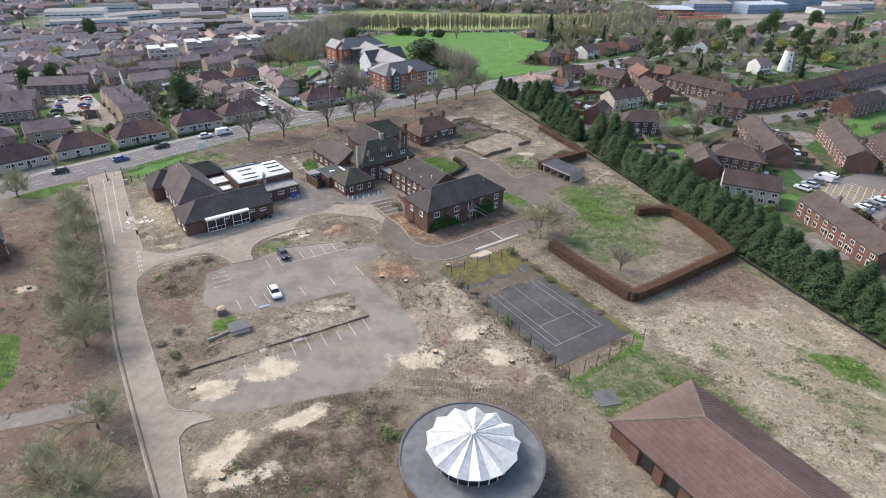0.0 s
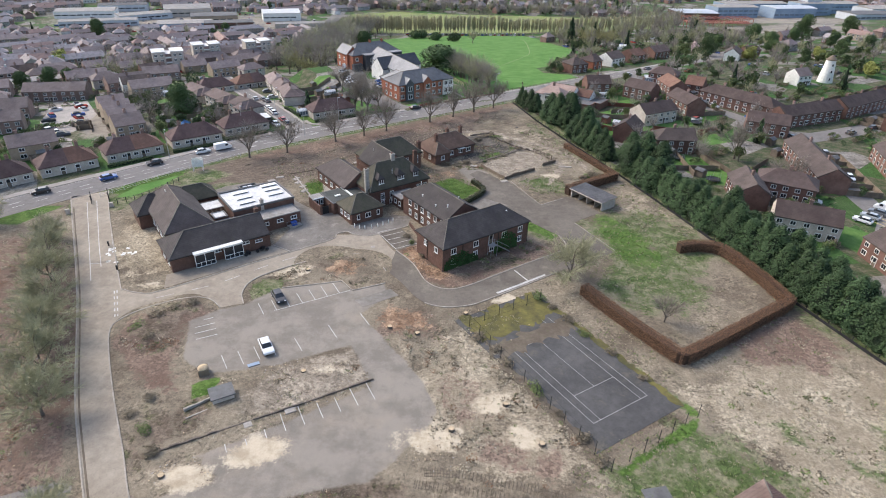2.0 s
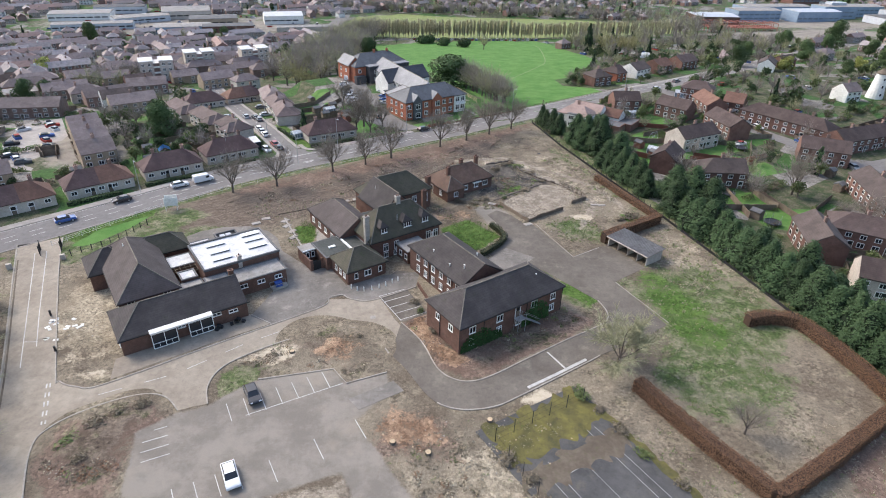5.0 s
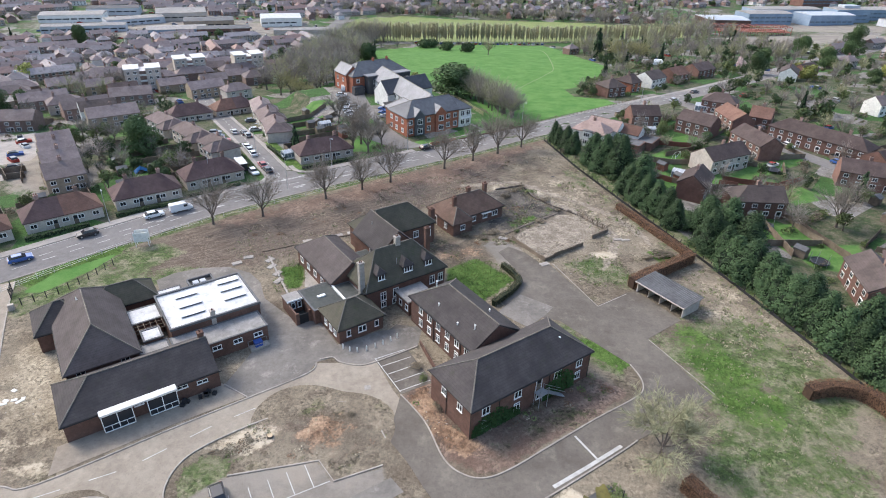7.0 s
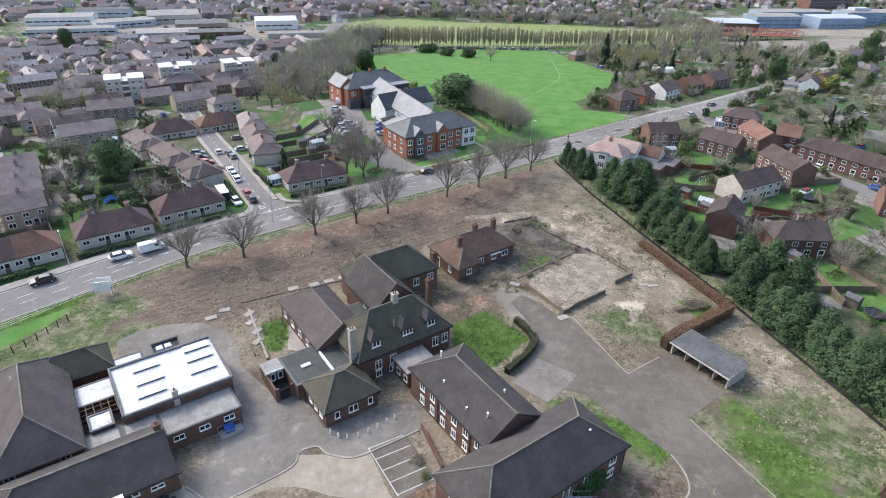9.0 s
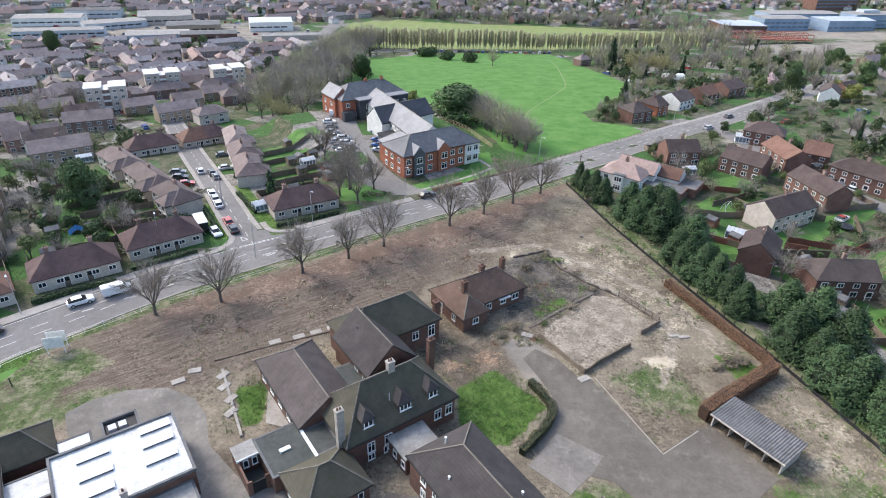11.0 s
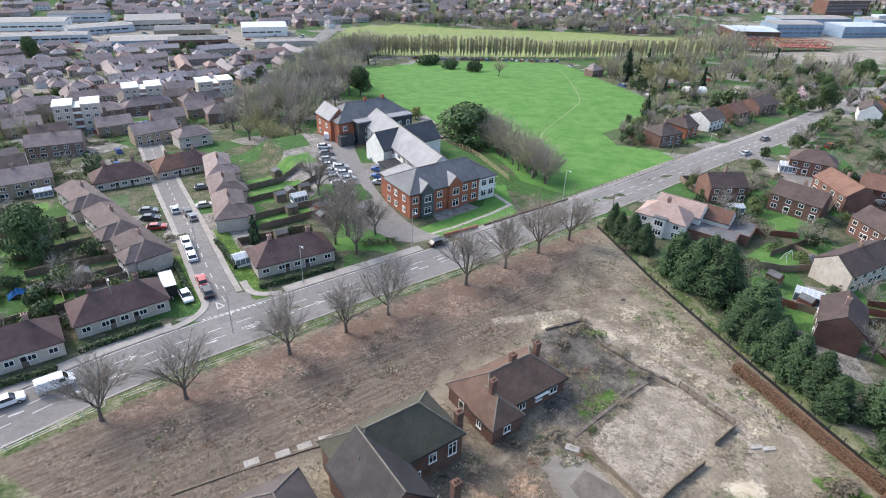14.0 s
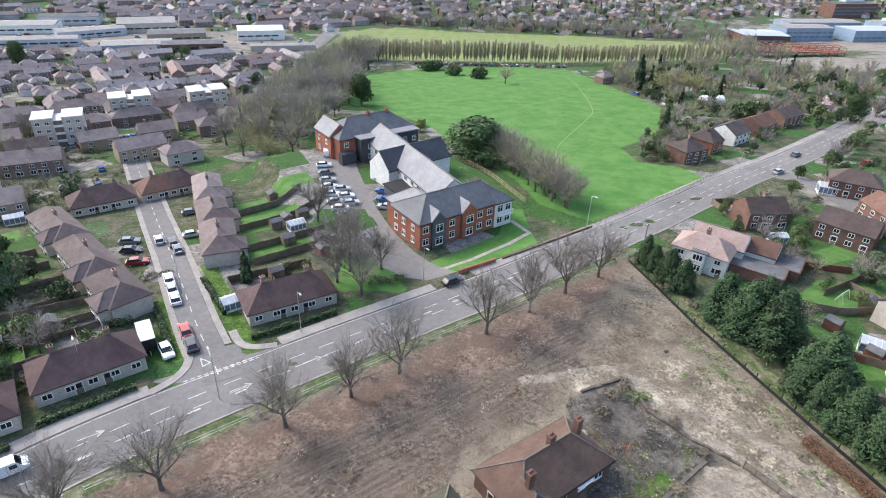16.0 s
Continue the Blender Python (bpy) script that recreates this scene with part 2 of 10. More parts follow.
# Wall tones lightened to stand in for haze over the distance.
WALL_FAR = by_piece("town_wall", ((0.224, 0.140, 0.118), (0.269, 0.179, 0.151), (0.370, 0.302, 0.235), (0.336, 0.308, 0.286), (0.246, 0.146, 0.123), (0.672, 0.661, 0.638), (0.280, 0.190, 0.162), (0.224, 0.157, 0.140)))
# Roof tones raised and greyed, with haze painted into them.
ROOF_FAR = by_piece("town_roof", ((0.232, 0.185, 0.181), (0.275, 0.220, 0.212), (0.250, 0.220, 0.220), (0.287, 0.195, 0.171), (0.244, 0.195, 0.189), (0.329, 0.293, 0.293), (0.213, 0.171, 0.167)))
PAINT_FAR = by_piece("far_car_paint", ((0.7, 0.7, 0.71), (0.35, 0.37, 0.39), (0.03, 0.03, 0.035), (0.1, 0.11, 0.12), (0.3, 0.04, 0.03), (0.05, 0.1, 0.28)))
GLASS = tree_of("window_glass", 0.12, 0.6)[0]
GLASS.node_tree.nodes["Principled BSDF"].inputs["Base Color"].default_value = (0.022, 0.025, 0.03, 1)
# Lighter copy of the glass with the sky's reflection painted into its base colour.
PANE_FAR = plain("sky_lit_glazing", (0.13, 0.17, 0.22), (0.2, 0.24, 0.28), 0.1, 3, rough=0.25, bump=0)
HEDGE = leafy("copper_beech_leaf", (0.13, 0.072, 0.044), (0.27, 0.158, 0.095))
HEDGE_G = leafy("faded_hedge_leaf", (0.06, 0.068, 0.034), (0.15, 0.145, 0.08))
# Darker than the leaves: shade inside the hedge is put into the colour.
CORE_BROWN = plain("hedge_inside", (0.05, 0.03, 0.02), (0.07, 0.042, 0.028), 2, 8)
CONIFER = leafy("conifer_leaf", (0.034, 0.063, 0.027), (0.066, 0.108, 0.045))
OAK = leafy("evergreen_oak_leaf", (0.042, 0.072, 0.029), (0.094, 0.136, 0.054))
# Near-black green: the shade deep inside the foliage is put into this colour.
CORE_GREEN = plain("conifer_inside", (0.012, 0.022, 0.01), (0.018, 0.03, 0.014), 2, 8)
EVERGREEN = leafy("evergreen_leaf", (0.036, 0.062, 0.027), (0.09, 0.125, 0.052))
LEAF = leafy("spring_leaf", (0.075, 0.105, 0.036), (0.14, 0.165, 0.066))
LEAF_Y = leafy("bright_spring_leaf", (0.2, 0.22, 0.06), (0.32, 0.32, 0.1))
BLOSSOM = leafy("blossom", (0.42, 0.3, 0.3), (0.55, 0.44, 0.43))
SCRUB = leafy("bare_scrub", (0.12, 0.098, 0.07), (0.22, 0.185, 0.13))
IVY = leafy("ivy_leaf", (0.02, 0.05, 0.015), (0.05, 0.1, 0.03))
WEED = leafy("rough_grass_blade", (0.12, 0.18, 0.05), (0.2, 0.26, 0.09))


def ground_material():
    m, n, l, b = tree_of("ground", 0.95, 0.15)
    co = n.new("ShaderNodeTexCoord").outputs["Object"]
    big = noise_node(n, l, co, 0.05, 15.0, 0.66)
    mid = noise_node(n, l, co, 0.33, 13.0, 0.7)
    weed = noise_node(n, l, co, 0.16, 14.0, 0.74)
    fine = noise_node(n, l, co, 2.4, 8.0, 0.75)
    grit = noise_node(n, l, co, 9.0, 4.0, 0.85)
    mp = n.new("ShaderNodeMapping")
    mp.vector_type = "TEXTURE"
    mp.inputs["Rotation"].default_value = (0, 0, radians(37))
    mp.inputs["Scale"].default_value = (5.0, 0.55, 1.0)
    l.new(co, mp.inputs["Vector"])
    furrow = noise_node(n, l, mp.outputs[0], 1.0, 7.0, 0.7)
    plot = n.new("ShaderNodeTexVoronoi")
    plot.inputs["Scale"].default_value = 0.085
    l.new(co, plot.inputs["Vector"])
    cell = n.new("ShaderNodeSeparateColor")
    l.new(plot.outputs["Color"], cell.inputs[0])

    def mask(name, k, lo=0.36, hi=0.64):
        a = n.new("ShaderNodeAttribute")
        a.attribute_name = name
        rag = math_node(n, l, "ADD", math_node(n, l, "MULTIPLY", weed, 0.5), math_node(n, l, "ADD", math_node(n, l, "MULTIPLY", mid, 0.3), math_node(n, l, "MULTIPLY", fine, 0.2)))
        v = math_node(n, l, "ADD", a.outputs["Fac"], math_node(n, l, "MULTIPLY", math_node(n, l, "SUBTRACT", rag, 0.5), k * 3.2))
        return ramp_node(n, l, v, lo, hi)

    def two(a, c, f, lo, hi):
        return mix_node(n, l, ramp_node(n, l, f, lo, hi), a, c)

    straw = two((0.155, 0.126, 0.093), (0.25, 0.211, 0.157), big, 0.4, 0.6)
    straw = mix_node(n, l, math_node(n, l, "MULTIPLY", ramp_node(n, l, mid, 0.5, 0.68), 0.55), straw, (0.32, 0.272, 0.2))
    straw = mix_node(n, l, math_node(n, l, "MULTIPLY", ramp_node(n, l, weed, 0.54, 0.66), 0.5), straw, (0.13, 0.128, 0.068))
    pale = two((0.27, 0.226, 0.162), (0.4, 0.343, 0.255), weed, 0.4, 0.6)
    pale = mix_node(n, l, math_node(n, l, "MULTIPLY", ramp_node(n, l, mid, 0.53, 0.68), 0.5), pale, (0.2, 0.17, 0.125))
    soil = two((0.095, 0.072, 0.054), (0.19, 0.15, 0.115), mid, 0.4, 0.62)
    soil = mix_node(n, l, math_node(n, l, "MULTIPLY", ramp_node(n, l, weed, 0.52, 0.63), 0.7), soil, (0.085, 0.105, 0.042))
    ruddy = two((0.148, 0.1, 0.077), (0.22, 0.161, 0.125), weed, 0.4, 0.6)
    rows = two((0.122, 0.092, 0.071), (0.19, 0.153, 0.119), furrow, 0.38, 0.62)
    rust = two((0.2, 0.125, 0.08), (0.33, 0.225, 0.15), mid, 0.42, 0.6)
    ash = two((0.062, 0.056, 0.05), (0.15, 0.132, 0.112), mid, 0.4, 0.62)
    track = two((0.25, 0.21, 0.165), (0.33, 0.285, 0.225), mid, 0.4, 0.62)
    turf = two((0.085, 0.122, 0.042), (0.205, 0.19, 0.125), mid, 0.42, 0.62)
    lush = two((0.055, 0.11, 0.02), (0.1, 0.16, 0.04), mid, 0.38, 0.62)
    lawn = two((0.062, 0.155, 0.032), (0.112, 0.215, 0.058), weed, 0.34, 0.66)
    garden = two((0.066, 0.148, 0.034), (0.114, 0.202, 0.058), mid, 0.36, 0.64)
    chip = two((0.36, 0.298, 0.215), (0.51, 0.44, 0.335), mid, 0.38, 0.6)
    hard = two((0.185, 0.165, 0.142), (0.255, 0.229, 0.196), weed, 0.4, 0.6)
    hard = mix_node(n, l, math_node(n, l, "MULTIPLY", ramp_node(n, l, big, 0.5, 0.62), 0.6), hard, (0.29, 0.252, 0.203))
    town = two((0.06, 0.085, 0.036), (0.125, 0.115, 0.078), mid, 0.4, 0.6)
    town = mix_node(n, l, ramp_node(n, l, cell.outputs[0], 0.6, 0.65), town, (0.055, 0.115, 0.033))
    town = mix_node(n, l, ramp_node(n, l, cell.outputs[1], 0.8, 0.84), town, two((0.18, 0.166, 0.149), (0.265, 0.248, 0.226), mid, 0.4, 0.6))
    far = two((0.16, 0.2, 0.07), (0.22, 0.245, 0.1), weed, 0.36, 0.64)
    col = straw
    rags = {"town": 0.2, "lawn": 0.3, "garden": 0.25, "field": 0.25, "lush": 0.9, "track": 0.7, "hard": 0.5, "chip": 0.9}
    def lay(col, pairs):
        for name, c in pairs:
            col = mix_node(n, l, mask(name, rags[name] if name in rags else 1.5), col, c)
        return col

    col = lay(col, (("pale", pale), ("town", town), ("rows", rows), ("ruddy", ruddy), ("soil", soil), ("ash", ash), ("rust", rust), ("turf", turf), ("track", track), ("lush", lush)))
    hs = n.new("ShaderNodeHueSaturation")
    tone = math_node(n, l, "ADD", math_node(n, l, "MULTIPLY", fine, 1.5), math_node(n, l, "MULTIPLY", grit, 1.2))
    tone = math_node(n, l, "ADD", tone, math_node(n, l, "MULTIPLY", mid, 0.75))
    bits = n.new("ShaderNodeTexVoronoi")
    bits.inputs["Scale"].default_value = 2.6
    l.new(co, bits.inputs["Vector"])
    bc = n.new("ShaderNodeSeparateColor")
    l.new(bits.outputs["Color"], bc.inputs[0])
    clod = math_node(n, l, "MULTIPLY", math_node(n, l, "SUBTRACT", bc.outputs[0], 0.5), ramp_node(n, l, weed, 0.4, 0.62))
    tone = math_node(n, l, "ADD", tone, math_node(n, l, "MULTIPLY", clod, 0.75))
    l.new(math_node(n, l, "SUBTRACT", tone, 0.87), hs.inputs["Value"])
    l.new(col, hs.inputs["Color"])
    col = lay(hs.outputs[0], (("garden", garden), ("lawn", lawn), ("field", far), ("hard", hard), ("chip", chip)))
    soft = n.new("ShaderNodeHueSaturation")
    l.new(math_node(n, l, "ADD", math_node(n, l, "MULTIPLY", grit, 0.8), 0.6), soft.inputs["Value"])
    l.new(col, soft.inputs["Color"])
    l.new(soft.outputs[0], b.inputs["Base Color"])
    bump_node(n, l, b, math_node(n, l, "ADD", math_node(n, l, "MULTIPLY", mid, 0.8), math_node(n, l, "MULTIPLY", fine, 0.7)), 0.5, 0.15)
    return m


GROUND = ground_material()


# ==== building helpers ====
TURN = 37.0
CT, ST = math.cos(radians(TURN)), math.sin(radians(TURN))


def site(u, v):
    """Site axes (u along the main road, v across it) to world."""
    return CT * u - ST * v, ST * u + CT * v


FALL_AT = (235, 255, 275, 300, 330, 360, 400, 450, 500, 560, 640, 760, 900, 1100)
FALL_TO = (0, -1.3, -3.2, -5.5, -8, -10.2, -14.5, -19, -25, -29.5, -32, -34, -32, -24)


def ground_z(x, y):
    """Height of the land: level over the site, then falling into a valley beyond the main road."""
    w = y - 0.45 * x
    z = sum(np.interp(w + d, FALL_AT, FALL_TO) for d in (-16, -8, 0, 8, 16)) / 5
    u, v = CT * x + ST * y, CT * y - ST * x
    pad = np.clip((np.minimum(np.minimum(u - 119, 166 - u), np.minimum(v - 198, 272 - v)) + 6) / 6, 0, 1)
    return z + (-2.0 - z) * pad


def mesh_of(name, bm, *mats):
    me = bpy.data.meshes.new(name)
    bm.to_mesh(me)
    bm.free()
    for m in mats:
        me.materials.append(m)
    return me


def part(name, bm, material, parent, label=""):
    mats = material if isinstance(material, tuple) else (material,)
    ob = new(name, mesh_of(name, bm, *mats))
    ob.parent = parent
    if label:
        ob["label"] = label
    return ob


def piece(name, me, parent, m, label=""):
    """One more object on a shared mesh, at the pose m under its parent."""
    ob = new(name, me)
    ob.parent = parent
    ob.matrix_basis = m
    if label:
        ob["label"] = label
    return ob


def thing(name, m, label, category, group="", kind=""):
    ob = new(name)
    ob.matrix_basis = m
    return tagged(ob, label, category, group, kind)


def solo(name, bm, material, m, label, category, group="", kind=""):
    mats = material if isinstance(material, tuple) else (material,)
    ob = new(name, mesh_of(name, bm, *mats))
    ob.matrix_basis = m
    return tagged(ob, label, category, group, kind)


def box(bm, x0, x1, y0, y1, z0, z1, mi=0):
    v = [bm.verts.new(p) for p in ((x0, y0, z0), (x1, y0, z0), (x1, y1, z0), (x0, y1, z0), (x0, y0, z1), (x1, y0, z1), (x1, y1, z1), (x0, y1, z1))]
    for f in ((3, 2, 1, 0), (4, 5, 6, 7), (0, 1, 5, 4), (1, 2, 6, 5), (2, 3, 7, 6), (3, 0, 4, 7)):
        bm.faces.new([v[i] for i in f]).material_index = mi


def boxes(*rows):
    bm = bmesh.new()
    for r in rows:
        box(bm, *r)
    return bm


def bar(bm, p, q, r, r2=None, n=4, mi=0):
    """A tapered bar from p to q."""
    p, q = Vector(p), Vector(q)
    d = (q - p).normalized()
    a = d.orthogonal().normalized()
    c = d.cross(a)
    r2 = r if r2 is None else r2
    rings = []
    for o, rr in ((p, r), (q, r2)):
        rings.append([bm.verts.new(o + (a * math.cos(t) + c * math.sin(t)) * rr) for t in (2 * math.pi * i / n for i in range(n))])
    for i in range(n):
        bm.faces.new((rings[0][i], rings[0][(i + 1) % n], rings[1][(i + 1) % n], rings[1][i])).material_index = mi
    bm.faces.new(rings[0][::-1]).material_index = mi
    bm.faces.new(rings[1]).material_index = mi


def smooth(pts, steps=5, closed=False):
    """A rounded line through the points."""
    out, n = [], len(pts)
    for i in range(n if closed else n - 1):
        p = [Vector(pts[(i + k) % n] if closed else pts[min(max(i + k, 0), n - 1)]) for k in (-1, 0, 1, 2)]
        for s in range(steps):
            t = s / steps
            q = 0.5 * (2 * p[1] + (p[2] - p[0]) * t + (2 * p[0] - 5 * p[1] + 4 * p[2] - p[3]) * t * t + (3 * p[1] - p[0] - 3 * p[2] + p[3]) * t ** 3)
            out.append((q.x, q.y))
    if not closed:
        out.append(tuple(pts[-1]))
    return out


def ribbon(bm, pts, width, z0, z1, side=0.0, mi=0):
    """A strip of the given width along a line, shifted sideways by side."""
    rows = []
    for i, p in enumerate(pts):
        a, b = Vector(pts[max(i - 1, 0)]), Vector(pts[min(i + 1, len(pts) - 1)])
        d = (b - a).normalized()
        nrm = Vector((-d.y, d.x))
        l, r = Vector(p) + nrm * (side + width / 2), Vector(p) + nrm * (side - width / 2)
        rows.append([bm.verts.new((q.x, q.y, z)) for q, z in ((l, z0), (l, z1), (r, z1), (r, z0))])
    for a, b in zip(rows, rows[1:]):
        for k in range(3):
            bm.faces.new((a[k], a[k + 1], b[k + 1], b[k])).material_index = mi
    bm.faces.new(rows[0])
    bm.faces.new(rows[-1][::-1])


def dashes(bm, pts, width, z, dash, gap, side=0.0):
    """Painted dashes along a line."""
    run = 0.0
    for a, b in zip(pts, pts[1:]):
        a, b = Vector(a), Vector(b)
        d = b - a
        n = d.length
        d.normalize()
        s = 0.0
        while s < n:
            ph = (run + s) % (dash + gap)
            if ph < dash:
                e = min(s + dash - ph, n)
                if e - s > 0.05:
                    ribbon(bm, [tuple(a + d * s), tuple(a + d * e)], width, z - 0.004, z, side)
                s = e + 1e-4
            else:
                s += dash + gap - ph + 1e-4
        run += n


def roof(bm, u0, u1, v0, v1, z0, z1, axis="u", ends="hh", ov=0.35, mi=0):
    """A pitched roof, hipped (h) or gabled (g) at each end. Returns its ridge and hip lines."""
    u0, u1, v0, v1 = u0 - ov * (axis == "v" or ends[0] == "h"), u1 + ov * (axis == "v" or ends[1] == "h"), v0 - ov * (axis == "u" or ends[0] == "h"), v1 + ov * (axis == "u" or ends[1] == "h")
    if axis == "u":
        half = (v1 - v0) / 2
        ra, rb = (u0 + half * 0.95 * (ends[0] == "h"), (v0 + v1) / 2, z1), (u1 - half * 0.95 * (ends[1] == "h"), (v0 + v1) / 2, z1)
    else:
        half = (u1 - u0) / 2
        ra, rb = ((u0 + u1) / 2, v0 + half * 0.95 * (ends[0] == "h"), z1), ((u0 + u1) / 2, v1 - half * 0.95 * (ends[1] == "h"), z1)
    c = [(u0, v0), (u1, v0), (u1, v1), (u0, v1)]
    lo = [bm.verts.new((x, y, z0 - 0.2)) for x, y in c]
    hi = [bm.verts.new((x, y, z0)) for x, y in c]
    A, B = bm.verts.new(ra), bm.verts.new(rb)
    fs = [lo[::-1]] + [(lo[i], lo[(i + 1) % 4], hi[(i + 1) % 4], hi[i]) for i in range(4)]
    if axis == "u":
        fs += [(hi[0], hi[1], B, A), (hi[2], hi[3], A, B), (hi[3], hi[0], A), (hi[1], hi[2], B)]
        ea, eb = (0, 3), (1, 2)
    else:
        fs += [(hi[3], hi[0], A, B), (hi[1], hi[2], B, A), (hi[0], hi[1], A), (hi[2], hi[3], B)]
        ea, eb = (0, 1), (3, 2)
    for f in fs:
        bm.faces.new(f).material_index = mi
    lines = [(ra, rb)]
    for e, top, kind in ((ea, ra, ends[0]), (eb, rb, ends[1])):
        if kind == "h":
            lines += [((*c[i], z0), top) for i in e]
    return lines


def caps(lines, r=0.11):
    bm = bmesh.new()
    for p, q in lines:
        bar(bm, p, q, r)
    return bm


def gable(bm, u0, u1, v0, v1, z0, z1, axis, end):
    """The wall triangle that fills a gable, a hand proud of the roof's end."""
    t = 0.06
    if axis == "u":
        x = u0 if end == 0 else u1
        x0, x1 = (x - t, x + 0.2) if end == 0 else (x - 0.2, x + t)
        tri = [(v0, z0 - 0.25), (v1, z0 - 0.25), ((v0 + v1) / 2, z1 - 0.2)]
        a = [bm.verts.new((x0, y, z)) for y, z in tri]
        b = [bm.verts.new((x1, y, z)) for y, z in tri]
    else:
        y = v0 if end == 0 else v1
        y0, y1 = (y - t, y + 0.2) if end == 0 else (y - 0.2, y + t)
        tri = [(u0, z0 - 0.25), (u1, z0 - 0.25), ((u0 + u1) / 2, z1 - 0.2)]
        a = [bm.verts.new((x, y0, z)) for x, z in tri]
        b = [bm.verts.new((x, y1, z)) for x, z in tri]
    bm.faces.new(a)
    bm.faces.new(b[::-1])
    for i in range(3):
        j = (i + 1) % 3
        bm.faces.new((a[j], a[i], b[i], b[j]))


MESHES = {}


def lattice(xs, zs, y0, y1):
    """One joined frame of bars: every second column and row between the given lines is open."""
    bm = bmesh.new()
    vs = {}

    def v(i, k, y):
        if (i, k, y) not in vs:
            vs[i, k, y] = bm.verts.new((xs[i], y, zs[k]))
        return vs[i, k, y]

    nx, nz = len(xs) - 1, len(zs) - 1
    solid = lambda i, k: 0 <= i < nx and 0 <= k < nz and not (i % 2 and k % 2)
    for i in range(nx):
        for k in range(nz):
            if not solid(i, k):
                continue
            bm.faces.new((v(i, k, y0), v(i + 1, k, y0), v(i + 1, k + 1, y0), v(i, k + 1, y0)))
            if not solid(i - 1, k):
                bm.faces.new((v(i, k, y1), v(i, k, y0), v(i, k + 1, y0), v(i, k + 1, y1)))
            if not solid(i + 1, k):
                bm.faces.new((v(i + 1, k, y0), v(i + 1, k, y1), v(i + 1, k + 1, y1), v(i + 1, k + 1, y0)))
            if not solid(i, k - 1):
                bm.faces.new((v(i, k, y1), v(i + 1, k, y1), v(i + 1, k, y0), v(i, k, y0)))
            if not solid(i, k + 1):
                bm.faces.new((v(i, k + 1, y0), v(i + 1, k + 1, y0), v(i + 1, k + 1, y1), v(i, k + 1, y1)))
    return bm


def window_meshes(w, h, bars):
    """Frame and pane of a casement window that faces -y, its sill at z = 0."""
    key = ("window", w, h, bars)
    if key not in MESHES:
        t = 0.1
        xs = [-w / 2]
        for k in range(bars + 1):
            c = -w / 2 + (w - t) * (k + 1) / (bars + 1)
            xs += [xs[-1] + t, c]
        xs.append(w / 2)
        zs = [0, t, h * 0.68, h * 0.68 + 0.06, h - t, h] if h > 1.3 else [0, t, h - t, h]
        bm = lattice(xs, zs, -0.09, 0.02)
        box(bm, -w / 2 - 0.06, w / 2 + 0.06, -0.15, 0.02, -0.07, 0.004)
        fr = mesh_of("window", bm, WHITE)
        pane = mesh_of("pane", boxes((-w / 2 + 0.05, w / 2 - 0.05, -0.045, 0.0, 0.05, h - 0.05)), GLASS)
        MESHES[key] = fr, pane
    return MESHES[key]


FACE = {"-v": 0, "+u": 90, "+v": 180, "-u": -90}


def window_one(w, h, bars=1):
    """Frame and pane in one mesh, for houses further off."""
    key = ("one", w, h, bars)
    if key not in MESHES:
        t = 0.1
        bm = boxes((-w / 2 - 0.02, w / 2 + 0.02, -0.06, 0.02, -0.04, h + 0.02, 0))
        for i in range(bars + 1):
            c = (w - t) / (bars + 1)
            x = -w / 2 + t / 2 + c * i
            box(bm, x + t / 2, x + c - t / 2, -0.085, -0.05, t, h - t, 1)
        MESHES[key] = mesh_of("window", bm, WHITE, GLASS)
    return MESHES[key]


def window(parent, x, y, z, w=1.2, h=1.2, face="-v", bars=1):
    fr, gl = window_meshes(w, h, bars)
    ob = piece("window", fr, parent, pose(x, y, z, 0, 0, FACE[face]))
    piece("pane", gl, ob, Matrix())
    return ob


def door_mesh(w, h, m, key):
    k = ("door", w, h, key)
    if k not in MESHES:
        bm = boxes((-w / 2 - 0.08, -w / 2, -0.09, 0.02, 0, h + 0.08, 1), (w / 2, w / 2 + 0.08, -0.09, 0.02, 0, h + 0.08, 1), (-w / 2, w / 2, -0.09, 0.02, h, h + 0.08, 1), (-w / 2, w / 2, -0.05, 0.0, 0, h, 0), (-w / 2 + 0.15, w / 2 - 0.15, -0.07, -0.04, 1.15, h - 0.15, 2), (w / 2 - 0.16, w / 2 - 0.1, -0.1, -0.04, 0.95, 1.05, 1))
        MESHES[k] = mesh_of("door", bm, m, WHITE, GLASS)
    return MESHES[k]


def door(parent, x, y, z=0.0, face="-v", w=0.95, h=2.0, m=None, key="dark"):
    return piece("door", door_mesh(w, h, m or WOOD, key), parent, pose(x, y, z, 0, 0, FACE[face]))


def chimney(parent, x, y, z0, z1, w=0.7, d=0.55, m=None, pots=2):
    bm = boxes((-w / 2, w / 2, -d / 2, d / 2, z0, z1 - 0.25), (-w / 2 - 0.07, w / 2 + 0.07, -d / 2 - 0.07, d / 2 + 0.07, z1 - 0.25, z1))
    if pots < 0:
        for i in (-1, 1):
            bar(bm, (i * 0.18, 0, z1 - 0.02), (i * 0.18, 0, z1 + 0.35), 0.13, 0.1, 6, 1)
    ob = part("chimney", bm, (m or BRICK_HOME, TILE_RED), parent)
    ob.location = (x, y, 0)
    for i in range(max(pots, 0)):
        b2 = bmesh.new()
        px = (i - (pots - 1) / 2) * 0.34
        bar(b2, (px, 0, z1 - 0.02), (px, 0, z1 + 0.35), 0.13, 0.1, 8)
        part("chimney_pot", b2, TILE_RED, ob)
    return ob


